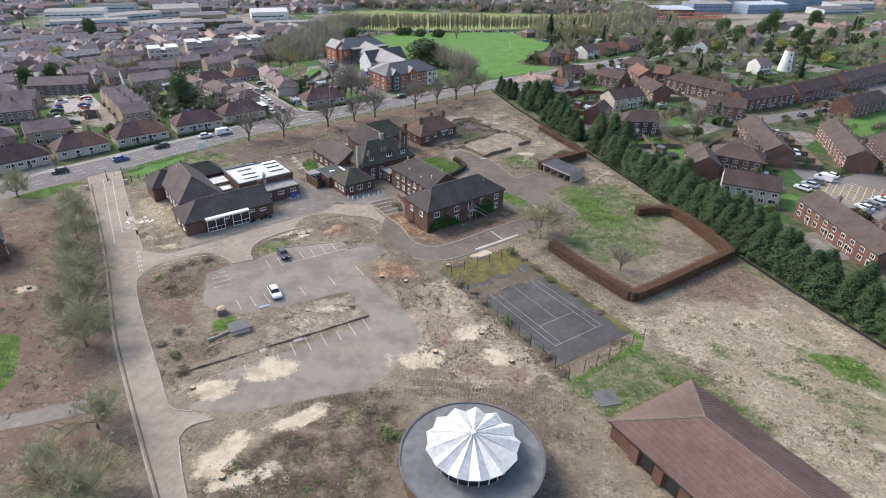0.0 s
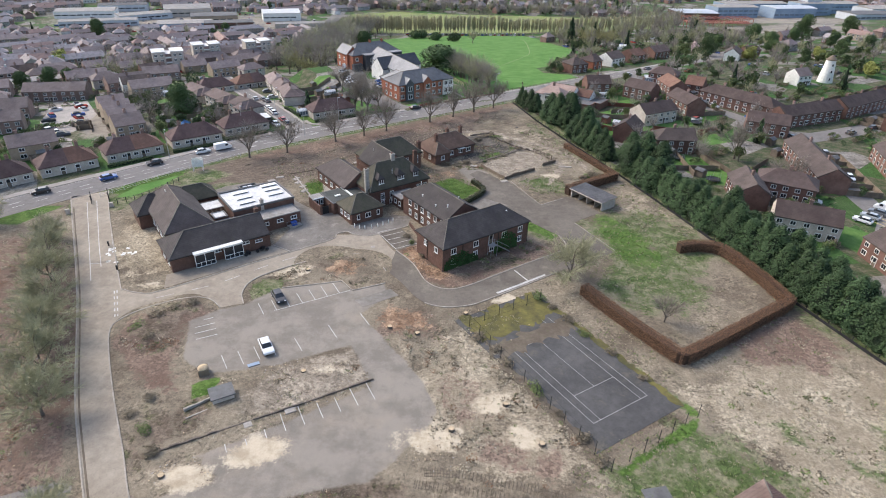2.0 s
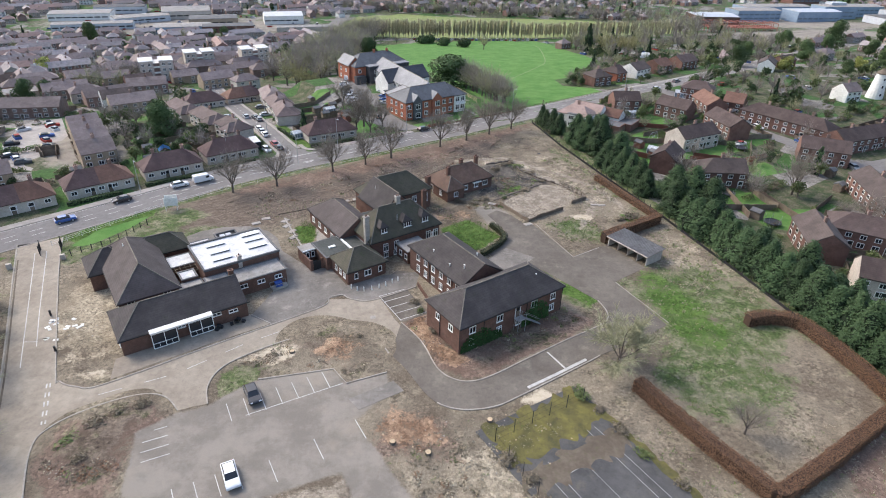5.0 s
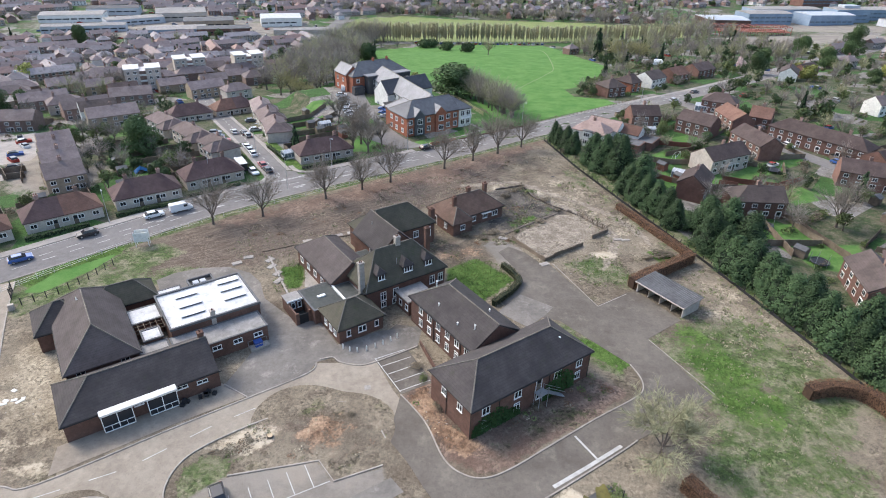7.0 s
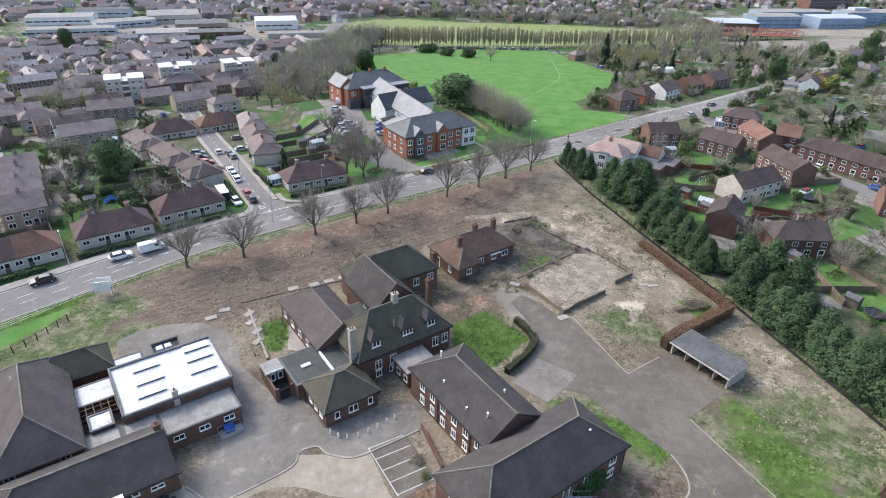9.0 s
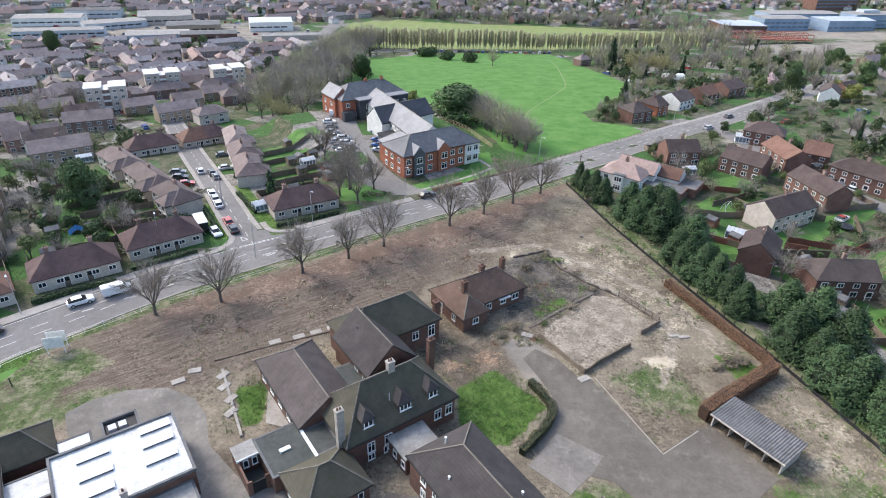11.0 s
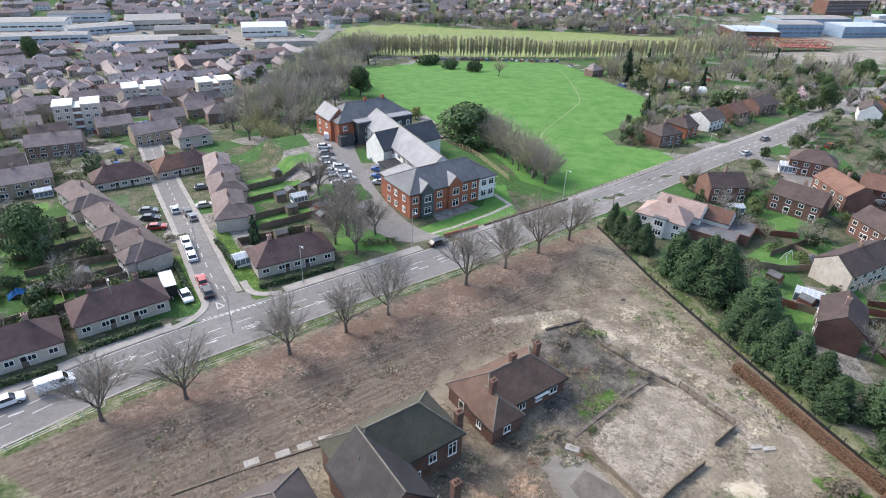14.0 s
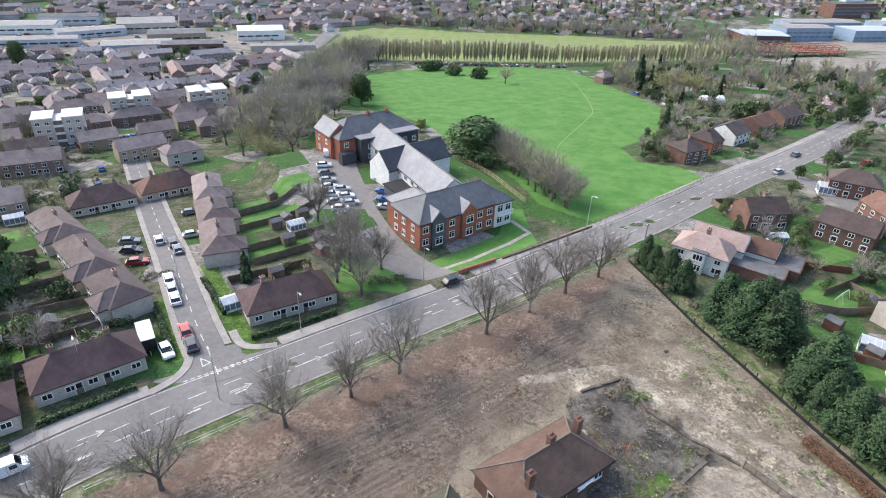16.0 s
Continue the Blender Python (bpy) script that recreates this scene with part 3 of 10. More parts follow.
# ==== plants ====
def spike(bm, p, q, r, side, mi):
    f = bm.faces.new((bm.verts.new(p + side * r), bm.verts.new(q), bm.verts.new(p - side * r)))
    f.material_index = mi


def grow(bm, rng, p, d, length, r, level, spread, droop, kids, tw=0.016):
    """A limb with its branches: tapered bars, then fine twigs as slivers."""
    n = 3 if level > 1 else 2
    for i in range(n):
        d = (d + Vector((rng.uniform(-1, 1), rng.uniform(-1, 1), rng.uniform(-0.5, 0.8) - droop)) * 0.17).normalized()
        q = p + d * (length / n)
        side = d.orthogonal().normalized()
        side = Matrix.Rotation(rng.uniform(0, 6.28), 3, d) @ side
        if level == 0:
            q = p + d * length
            spike(bm, p, q, max(r, tw), side, 1)
            return
        r2 = r * 0.78
        bar(bm, p, q, r, r2, 5 if level > 2 else 3, 1 if level < 2 else 0)
        p, r = q, r2
        if i or level < 3:
            for _ in range(2 if level > 1 else kids):
                side = (Matrix.Rotation(rng.uniform(0, 6.28), 3, d) @ side) * rng.uniform(0.6, 1.0) * spread
                grow(bm, rng, p - d * rng.uniform(0, length / n), (d + side).normalized(), length * rng.uniform(0.55, 0.78), r * 0.58, level - 1, spread, droop, kids, tw)
                side.normalize()
    grow(bm, rng, p, d, length * 0.7, r * 0.8, level - 1, spread, droop, kids, tw)


def bare_tree_meshes(seed, height, levels=4, spread=0.85, droop=0.0, twig=None, kids=7, tw=0.016):
    rng = random.Random(seed)
    tr, cr = bmesh.new(), bmesh.new()
    th = height * 0.2
    r = height * 0.02
    bar(tr, (0, 0, -0.15), (0, 0, th * 0.25), r * 1.5, r * 1.05, 8)
    bar(tr, (0, 0, th * 0.25), (0.05, 0.03, th), r * 1.05, r * 0.9, 8)
    for i in range(5):
        a = i * math.pi * 0.4 + rng.uniform(-0.4, 0.4)
        d = Vector((math.cos(a) * spread * 0.8, math.sin(a) * spread * 0.8, 1.0)).normalized()
        grow(cr, rng, Vector((0.05, 0.03, th * rng.uniform(0.8, 1.0))), d, height * 0.36, r * 0.6, levels - 1, spread, droop, kids, tw)
    grow(cr, rng, Vector((0.05, 0.03, th)), Vector((0.05, 0, 1)), height * 0.4, r * 0.75, levels - 1, spread, droop, kids, tw)
    top = max(v.co.z for v in cr.verts)
    for bm in (tr, cr):
        bmesh.ops.scale(bm, vec=(1, 1, height / top), verts=bm.verts)
    return mesh_of("trunk", tr, BARK), mesh_of("crown", cr, BARK, twig or TWIG)


def poplar_meshes(seed, height=15.0):
    """A slim bare poplar: a straight stem with many steep twigs close to it."""
    rng = random.Random(seed)
    tr, cr = bmesh.new(), bmesh.new()
    bar(tr, (0, 0, -0.2), (0, 0, height * 0.9), 0.13, 0.03, 6)
    for _ in range(420):
        t = rng.uniform(0.1, 0.8)
        a = rng.uniform(0, 6.28)
        out = rng.uniform(0.15, 0.85) * (1 if t > 0.25 else 0.5)
        d = Vector((math.cos(a) * out, math.sin(a) * out, 1)).normalized()
        p = Vector((0, 0, height * t)) + d * rng.uniform(0, 2.4)
        q = p + d * rng.uniform(0.12, 0.26) * height * (1.15 - 0.75 * t)
        spike(cr, p, q, 0.1, Vector((-math.sin(a), math.cos(a), 0)), 0)
    return mesh_of("trunk", tr, TWIG_P), mesh_of("crown", cr, TWIG_P)


def leaf_quads(bm, rng, points, size, up=0.3):
    for p, nrm in points:
        d = (Vector(nrm) + Vector((rng.uniform(-1, 1), rng.uniform(-1, 1), rng.uniform(-1, 1))) * 0.7).normalized()
        a = d.orthogonal().normalized()
        a.rotate(Matrix.Rotation(rng.uniform(0, 6.28), 3, d).to_quaternion())
        c = d.cross(a)
        s = size * rng.uniform(0.6, 1.3)
        p = Vector(p)
        w = s * rng.uniform(0.55, 0.95)
        bm.faces.new([bm.verts.new(q) for q in (p - a * s, p - c * w + d * s * 0.2, p + a * s, p + c * w + d * s * 0.25)])


def blob_points(rng, n, lobes):
    """Points with outward directions on a set of ellipsoid lobes (centre, radii)."""
    out = []
    areas = [l[1][0] * l[1][2] for l in lobes]
    for _ in range(n):
        c, r = rng.choices(lobes, areas)[0]
        d = Vector((rng.gauss(0, 1), rng.gauss(0, 1), rng.gauss(0, 1))).normalized()
        k = rng.uniform(0.72, 1.08)
        out.append(((c[0] + d.x * r[0] * k, c[1] + d.y * r[1] * k, c[2] + d.z * r[2] * k), d))
    return out


def conifer_meshes(seed, height, radius, n, size):
    """A dense conical evergreen: upswept sprays in clumps round a core coloured dark as inner shade, pointed at the
    top.
    """
    rng = random.Random(seed)
    tr, cr = bmesh.new(), bmesh.new()
    bar(tr, (0, 0, -0.2), (0, 0, height * 0.85), 0.2, 0.04, 7)

    def reach(t, a):
        return radius * (1 - t ** 1.25) ** 0.85 * min(1.0, 0.74 + t * 1.6) * (1 + 0.16 * math.sin(3 * a + seed + 5 * t) + 0.1 * math.sin(5 * a + 11 * t))

    pts = []
    per = 26
    for _ in range(n // per):
        t = rng.random() ** 1.15 * 0.97
        a = rng.uniform(0, 6.28)
        r = reach(t, a) * rng.uniform(0.8, 1.08)
        c = Vector((r * math.cos(a), r * math.sin(a), 0.2 + t * height * 0.97))
        wide = rng.uniform(0.22, 0.42) * min(1.0, radius / 2.4)
        for _ in range(per):
            d = Vector((rng.gauss(0, 1), rng.gauss(0, 1), rng.gauss(0, 1.5)))
            q = c + d * wide * 0.62
            pts.append((q, (math.cos(a) * 0.8 + d.x * 0.3, math.sin(a) * 0.8 + d.y * 0.3, 0.5 + 0.2 * d.z)))
    leaf_quads(cr, rng, pts, size)
    # Solid core whose dark colour stands in for shade between the sprays.
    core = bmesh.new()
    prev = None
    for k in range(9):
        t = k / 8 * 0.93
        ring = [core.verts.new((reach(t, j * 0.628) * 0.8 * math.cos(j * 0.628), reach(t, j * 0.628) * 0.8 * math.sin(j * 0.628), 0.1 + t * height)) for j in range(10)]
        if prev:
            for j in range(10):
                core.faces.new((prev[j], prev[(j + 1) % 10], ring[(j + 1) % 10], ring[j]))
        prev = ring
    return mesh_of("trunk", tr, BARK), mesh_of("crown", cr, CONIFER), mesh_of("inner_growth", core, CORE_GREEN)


def leafy_meshes(seed, height, radius, n, size, leaf, trunk=0.28, count=9):
    rng = random.Random(seed)
    tr, cr = bmesh.new(), bmesh.new()
    th = height * trunk
    bar(tr, (0, 0, -0.15), (0, 0, height * 0.8 if count > 12 else th), height * 0.03, height * 0.022, 7)
    lobes = []
    for _ in range(count):
        a, k = rng.uniform(0, 6.28), rng.uniform(0.1, 0.62)
        z = rng.uniform(th + radius * 0.35, height - radius * 0.4)
        s = rng.uniform(0.36, 0.62) * radius
        c = (math.cos(a) * radius * k, math.sin(a) * radius * k, z)
        lobes.append((c, (s, s, s * rng.uniform(0.7, 1.0))))
        if count <= 12:
            bar(tr, (0, 0, th * 0.9), c, height * 0.012, height * 0.004, 5)
    leaf_quads(cr, rng, blob_points(rng, n, lobes), size)
    return mesh_of("trunk", tr, BARK), mesh_of("crown", cr, leaf)


def plant_tree(meshes, x, y, turn, scale, name, label, group="", category="tree"):
    ob = thing(name, pose(x, y, 0, 0, 0, turn) @ Matrix.Diagonal((scale, scale, scale, 1)), label, category, group)
    for me in meshes:
        piece(me.name.split(".")[0], me, ob, Matrix())
    return ob


def stamp(name, rows, label, category):
    """Many copies of small template meshes (mesh, pose) joined into one object."""
    mats, cos, loops, tots, mis = [], [], [], [], []
    base = 0
    cache = {}
    for me, m in rows:
        if me not in cache:
            co = np.empty(len(me.vertices) * 3, np.float32)
            me.vertices.foreach_get("co", co)
            lv = np.empty(len(me.loops), np.int32)
            me.loops.foreach_get("vertex_index", lv)
            lt = np.empty(len(me.polygons), np.int32)
            me.polygons.foreach_get("loop_total", lt)
            mi = np.empty(len(me.polygons), np.int32)
            me.polygons.foreach_get("material_index", mi)
            table = []
            for k in me.materials:
                if k not in mats:
                    mats.append(k)
                table.append(mats.index(k))
            cache[me] = co.reshape(-1, 3), lv, lt, np.array(table)[mi]
        co, lv, lt, mi = cache[me]
        mm = np.array(m)
        mm[2, 3] += ground_z(mm[0, 3], mm[1, 3])
        cos.append(co @ mm[:3, :3].T + mm[:3, 3])
        loops.append(lv + base)
        tots.append(lt)
        mis.append(mi)
        base += len(co)
    co, lv, lt, mi = (np.concatenate(k) for k in (cos, loops, tots, mis))
    me = bpy.data.meshes.new(name)
    me.vertices.add(len(co))
    me.vertices.foreach_set("co", co.astype(np.float32).ravel())
    me.loops.add(len(lv))
    me.loops.foreach_set("vertex_index", lv)
    me.polygons.add(len(lt))
    me.polygons.foreach_set("loop_start", np.concatenate([[0], np.cumsum(lt)[:-1]]).astype(np.int32))
    me.polygons.foreach_set("loop_total", lt)
    for k in mats:
        me.materials.append(k)
    me.polygons.foreach_set("material_index", mi.astype(np.int32))
    me.update(calc_edges=True)
    me.shade_flat()
    return tagged(new(name, me), label, category, kind="stuff")


# ==== ground ====
from mathutils.geometry import delaunay_2d_cdt


def poly_field(X, Y, pts, soft):
    """0 outside, 1 inside a plan outline, with a ramp of the given width."""
    pts = np.array(pts, float)
    out = np.zeros(X.shape)
    near = (X > pts[:, 0].min() - soft) & (X < pts[:, 0].max() + soft) & (Y > pts[:, 1].min() - soft) & (Y < pts[:, 1].max() + soft)
    x, y = X[near], Y[near]
    inside = np.zeros(x.shape, bool)
    dist = np.full(x.shape, 1e9)
    for (ax, ay), (bx, by) in zip(pts, np.roll(pts, -1, 0)):
        cross = ((ay > y) != (by > y)) & (x < (bx - ax) * (y - ay) / (by - ay + 1e-12) + ax)
        inside ^= cross
        t = np.clip(((x - ax) * (bx - ax) + (y - ay) * (by - ay)) / ((bx - ax) ** 2 + (by - ay) ** 2 + 1e-9), 0, 1)
        dist = np.minimum(dist, np.hypot(x - ax - t * (bx - ax), y - ay - t * (by - ay)))
    out[near] = np.clip(0.5 + np.where(inside, dist, -dist) / soft, 0, 1)
    return out


def spot_field(X, Y, x, y, rx, ry, turn=0.0):
    c, s = math.cos(radians(turn)), math.sin(radians(turn))
    a, b = (X - x) * c + (Y - y) * s, -(X - x) * s + (Y - y) * c
    return np.clip(1.05 - np.hypot(a / rx, b / ry) * 0.6, 0, 1)


def steps(lo, hi, fine_lo, fine_hi, fine):
    out = list(np.arange(fine_lo, fine_hi + 1e-6, fine))
    d, x = fine, fine_hi
    while x < hi:
        d *= 1.04
        x += d
        out.append(x)
    d, x = fine, fine_lo
    while x > lo:
        d *= 1.04
        x -= d
        out.insert(0, x)
    return np.array(out)


gx, gy = steps(-2000, 2000, -140, 130, 1.0), steps(-300, 3000, 36, 330, 1.0)
X, Y = np.meshgrid(gx, gy)
SITE = [(-118, 150), (-100, 136), (-84, 153), (-68, 166), (-52, 181.5), (-9, 215), (21.5, 239.5), (28, 215), (36, 195), (45.5, 170), (57.5, 134), (64, 111.5), (76.5, 79), (105, 10), (105, -200), (-250, -200), (-250, 60)]
PARK = [(-65.5, 392), (-68.7, 477.6), (-50.7, 496), (-36.3, 506.3), (18.9, 518), (52.4, 505), (61.3, 453.5), (72.7, 384.7), (57.4, 337.6), (40, 320.7), (41.5, 304.6), (52.3, 299.0), (56, 288), (19, 256.5), (6.5, 267), (3, 285), (-4, 302), (-18, 332), (-24.0, 348.2), (-49.8, 383.8)]
fields = {k: np.zeros(X.shape) for k in ("town", "ruddy", "soil", "turf", "lush", "lawn", "field", "chip", "hard", "pale", "rows", "rust", "ash", "track", "garden")}


def area(kind, pts, soft=2.5, k=1.0):
    fields[kind] = np.maximum(fields[kind], k * poly_field(X, Y, pts, soft))


def spot(kind, x, y, rx, ry=None, turn=0.0, k=1.0):
    fields[kind] = np.maximum(fields[kind], k * spot_field(X, Y, x, y, rx, ry or rx, turn))


fields["town"] = 1 - poly_field(X, Y, SITE, 1.5)
# brown verge field along the main road
area("rows", [site(30, 158), site(62, 153), site(100, 154), site(128, 160), site(140, 168), site(166, 178), site(60, 176), site(34, 170)], 9)
area("ruddy", [site(58, 170), site(90, 167), site(118, 166), site(150, 172), site(166, 178), site(100, 176.5), site(60, 175.5)], 7, 0.8)
area("ruddy", [(-58, 95), (-66, 104), (-84, 128), (-105, 120), (-130, 60), (-38, 30), (-46, 60)], 3, 0.75)
area("soil", [(-58, 95), (-66, 104), (-84, 128), (-105, 120), (-130, 60), (-38, 30), (-46, 60)], 3, 0.25)
area("ruddy", [(-45, 82), (-55, 92), (-54, 99), (-45, 104), (-41, 101), (-44, 90), (-38, 80)], 3, 0.8)
area("soil", [(-53, 93), (-52, 101), (-45, 103.5), (-44, 96), (-46, 90)], 4, 0.75)
area("soil", [(-36, 112), (-30, 117.5), (-23, 121.4), (-18, 121.2), (-14, 116.5), (-18.5, 110.5), (-21, 113)], 3, 0.55)
area("rust", [(-26, 116), (-22, 120), (-17.6, 120), (-15.4, 116.6), (-18.6, 112.6), (-23, 114)], 3, 0.55)
area("soil", [(-18, 67), (-5, 67), (-4, 56), (-6, 40), (-34, 40), (-24, 56)], 5, 0.9)
area("soil", [(-40, 66), (-36, 70), (-32, 76), (-34, 80), (-38, 80), (-43, 74)], 4, 0.6)
area("track", [(-31, 80.4), (-26.7, 87.4), (-19.5, 91.4), (-15.2, 93.6), (-11.2, 85.8), (-17.1, 81.4), (-22.2, 78.4), (-29, 77)], 2, 0.62)
area("ruddy", [(-11.5, 124.5), (-7.6, 120), (-4.6, 113.8), (-2, 111.8), (0.6, 111.6), (4, 113.4), (14, 121), (22, 127), (15, 133), (0, 124), (-8, 130)], 2, 0.95)
area("soil", [(0, 112), (9, 117.6), (16, 123), (12, 126), (2, 120)], 3, 0.6)
area("ruddy", [(-14, 105), (-3, 104), (-3, 96), (-12, 96)], 6, 0.75)
area("ash", [(2.2, 197), (12.2, 202), (14, 194.3), (22, 187.4), (10.2, 178.6), (2, 175.8)], 2.5, 0.9)
for line in ([(-4, 200.4), (1.2, 201.6), (9.5, 204.4), (13.4, 201.8), (16.4, 195), (23.4, 188.2), (28.8, 181.6), (30.6, 175.4), (27.4, 167.6), (24, 160)], [(13.6, 203), (18, 198), (26, 192.6), (32, 186), (36.4, 177), (38, 170)]):
    left, right = [], []
    for (ax, ay), (bx, by) in zip(line, line[1:]):
        n = math.hypot(bx - ax, by - ay)
        left.append((ax - (by - ay) / n * 1.1, ay + (bx - ax) / n * 1.1))
        right.append((ax + (by - ay) / n * 1.1, ay - (bx - ax) / n * 1.1))
    area("track", left + [line[-1]] + right[::-1], 1.6, 0.85)
area("lush", [(6.5, 181), (12.8, 186), (14.6, 183.4), (8, 178)], 2.5, 0.85)
area("track", [(7.4, 174.6), (19, 186.6), (23.4, 186), (28.6, 178.4), (17.6, 168.6), (13.4, 164.8), (9.4, 169.8)], 1.5, 0.66)
area("rust", [(-12, 105), (-5, 103.5), (-3.4, 100), (-7, 96.5), (-13.5, 100.5)], 4, 0.75)
area("rust", [(-11, 124), (-6, 116.6), (-2, 113), (0, 116), (-4, 121), (-9, 128)], 2.5, 0.75)
area("rust", [(-9, 170), (-2.8, 169.5), (2, 170), (3, 166), (-3, 163.5), (-8, 163)], 3, 0.42)
area("turf", [(5.4, 140), (8.9, 142.8), (12.5, 144.8), (16, 143.3), (18.7, 138.5), (22.2, 131), (14, 134)], 2, 0.8)
area("pale", [(36, 84), (60, 103), (75, 78), (92, 34), (60, 30), (44, 66), (42, 77)], 8, 0.95)
area("lush", [(17, 108.6), (24, 98), (36.8, 81), (35.4, 79.4), (22, 97), (15.4, 107.6)], 1.5, 0.75)
area("pale", [(-11, 84), (-3, 75), (6, 67), (14, 68), (21, 68), (5, 98), (0, 97)], 6, 0.75)
area("pale", [(13, 203), (20, 212), (34, 200), (40, 180), (31, 172), (24, 188)], 5, 0.4)
area("pale", [(38, 150), (44, 140), (52, 125), (60, 130), (52, 148), (45, 165)], 5, 0.6)
area("ruddy", [(44, 98), (60, 108), (68, 98), (60, 90), (48, 92)], 6, 0.75)
area("turf", [(44, 84), (58, 72), (80, 56), (82, 50), (64, 60), (46, 76)], 5, 0.5)
area("ruddy", [(0, 90), (12, 76), (18, 74), (14, 66), (4, 70), (-4, 84)], 5, 0.5)
area("pale", [(-74, 118), (-60, 111), (-50, 117), (-60, 134), (-72, 136)], 4, 0.7)
area("soil", [site(92, 140), site(100, 142), site(101, 130), site(90, 130)], 4, 0.6)
area("soil", [(6, 98), (18, 107), (15, 101), (24, 92), (35, 82), (36, 79), (20, 69), (16, 74), (21, 74), (10, 88)], 2.5, 0.5)
area("turf", [(29, 143), (37, 139), (44, 130), (50, 114), (42, 105), (31, 106), (29, 114), (33, 127)], 8, 0.95)
area("turf", [(20, 70), (35, 79), (44, 72), (50, 60), (36, 52), (26, 60)], 6, 0.85)
area("turf", [(17, 164), (23, 158), (28, 155), (31, 160), (24, 168)], 5, 0.85)
area("turf", [(60, 80), (74, 78), (82, 50), (70, 40), (55, 60)], 12, 0.55)
area("turf", [site(12, 160), site(30, 156), site(52, 152), site(52, 158), site(30, 168), site(12, 168)], 6, 0.8)
area("turf", [(52, 150), (56, 139), (66, 110), (70, 95), (66, 96), (60, 112), (50, 140)], 5, 0.6)
area("turf", [(26, 214), (33, 196), (44, 170), (41, 170), (31, 196), (22, 214)], 4, 0.7)
area("turf", [(-36, 105), (-37.5, 110), (-35.5, 113), (-31, 112), (-31.5, 109.5)], 2, 0.9)
area("lush", [(-6.2, 160), (-0.1, 164.5), (7, 157), (1, 149.7), (-5.1, 149.3)], 2)
area("lush", [(-34, 159.6), (-38.3, 157.6), (-34.8, 150), (-32.6, 151.8)], 1.5)
area("lush", [(62, 78), (71, 76.5), (70, 68), (64, 71.5)], 3)
area("lush", [(35.3, 80), (22, 70.5), (22.5, 69), (36, 78.5)], 1.5, 0.9)
area("lush", [(-75, 79), (-68, 78.5), (-63, 68), (-63, 60), (-80, 60)], 2)
area("lush", [(-38, 83.5), (-34.5, 85), (-34, 81.5), (-37, 80)], 1.5)
area("lush", [(-80.5, 150.5), (-72.5, 163), (-71, 161), (-79, 147.5)], 1.5)
area("lush", [(-118, 133), (-96, 139.5), (-90, 140.5), (-95, 130)], 2)
area("lush", [(35, 171), (41, 170), (43, 166), (37, 165)], 2, 0.9)
area("lush", [(30.9, 144.8), (36.5, 147.5), (42.1, 137.9), (46.5, 124.5), (40.5, 118.5), (35.4, 121.9), (31.8, 133.5)], 5, 0.62)
area("lush", [(33.8, 158.3), (42.5, 156.3), (42.8, 152.8), (35.5, 149.0)], 3, 0.5)
area("turf", [(29.2, 141.5), (37.8, 147.4), (49.4, 147.3), (58.8, 131.2), (49.2, 115.6), (28.9, 114.5), (33.1, 125.7)], 6, 0.75)
area("lawn", [(-81.2, 145.4), (-79.2, 152.8), (-71, 161), (-72.6, 154.6), (-77.4, 146)], 1.2, 0.85)
area("lush", [(-83.6, 148.3), (-81.6, 154.6), (-75.8, 161.0), (-71.7, 164.8), (-70.8, 159.8), (-77.7, 153.4), (-79.4, 146.4)], 1.5, 0.9)
area("turf", [(-60, 92), (-68, 104), (-84, 126), (-100, 120), (-90, 90), (-64, 66), (-50, 66)], 6, 0.3)
area("lush", [(7, 144), (20, 139), (24, 134), (22, 132), (12, 139)], 2, 0.8)
for x, y, rx, ry, a in ((-24.9, 71.2, 4.5, 2.6, 30), (-1.5, 74.1, 5, 2.6, 10), (6.6, 81.4, 3.5, 2.0, 20), (10.6, 75, 3.6, 1.8, -30), (-18.7, 60.5, 6, 1.6, 35), (-27.3, 54.5, 4.5, 2.2, 60), (-32, 66.6, 4.4, 2.0, 0), (-23, 51, 4.5, 1.4, 20), (-31, 115, 4.5, 2, 25), (-28.5, 98, 0.1, 0.1, 0)):
    spot("chip", x, y, rx, ry, a)
for x, y, rx, ry, a, k in ((-17.2, 88.1, 5, 2.5, 20, 0.62), (70, 66, 16, 3, -40, 0.5), (62, 58, 10, 2.0, -40, 0.55), (10, 108.5, 5, 1.6, 10, 0.75), (26, 168.3, 3.0, 1.8, 10, 0.8), (6, 200.5, 4, 2.0, 20, 0.58), (18, 195.5, 7, 1.2, -55, 0.5), (24.5, 183, 6, 1.1, -65, 0.5), (-56, 108.5, 4, 2, 0, 0.5), (-75, 92, 3, 1.4, 0, 0.8), (-67, 119, 3, 6, 35, 0.55)):
    spot("chip", x, y, rx, ry, a, k)
area("turf", [site(u, v) for u, v in ((20, 166.5), (45, 173), (66, 176), (100, 177.2), (166, 177.8), (166, 180), (100, 179.8), (60, 179), (40, 175.8), (18, 170))], 1.5)
BOUND_IN = [(21.4, 237.5), (27.8, 216), (35.6, 195), (45.2, 170.2), (52.6, 148.6), (57.6, 133.2), (63.8, 111.2), (69.4, 95.7), (76.6, 78.4), (83, 62)]
area("turf", BOUND_IN + [(x + 3.6, y + 1.3) for x, y in BOUND_IN[::-1]], 1.2, 0.9)
area("turf", [(-78.5, 146.2), (-73.8, 157.4), (-64.9, 167), (-58.5, 162.5), (-62.4, 153), (-71.8, 143)], 4, 0.75)
area("lawn", PARK, 1.5)
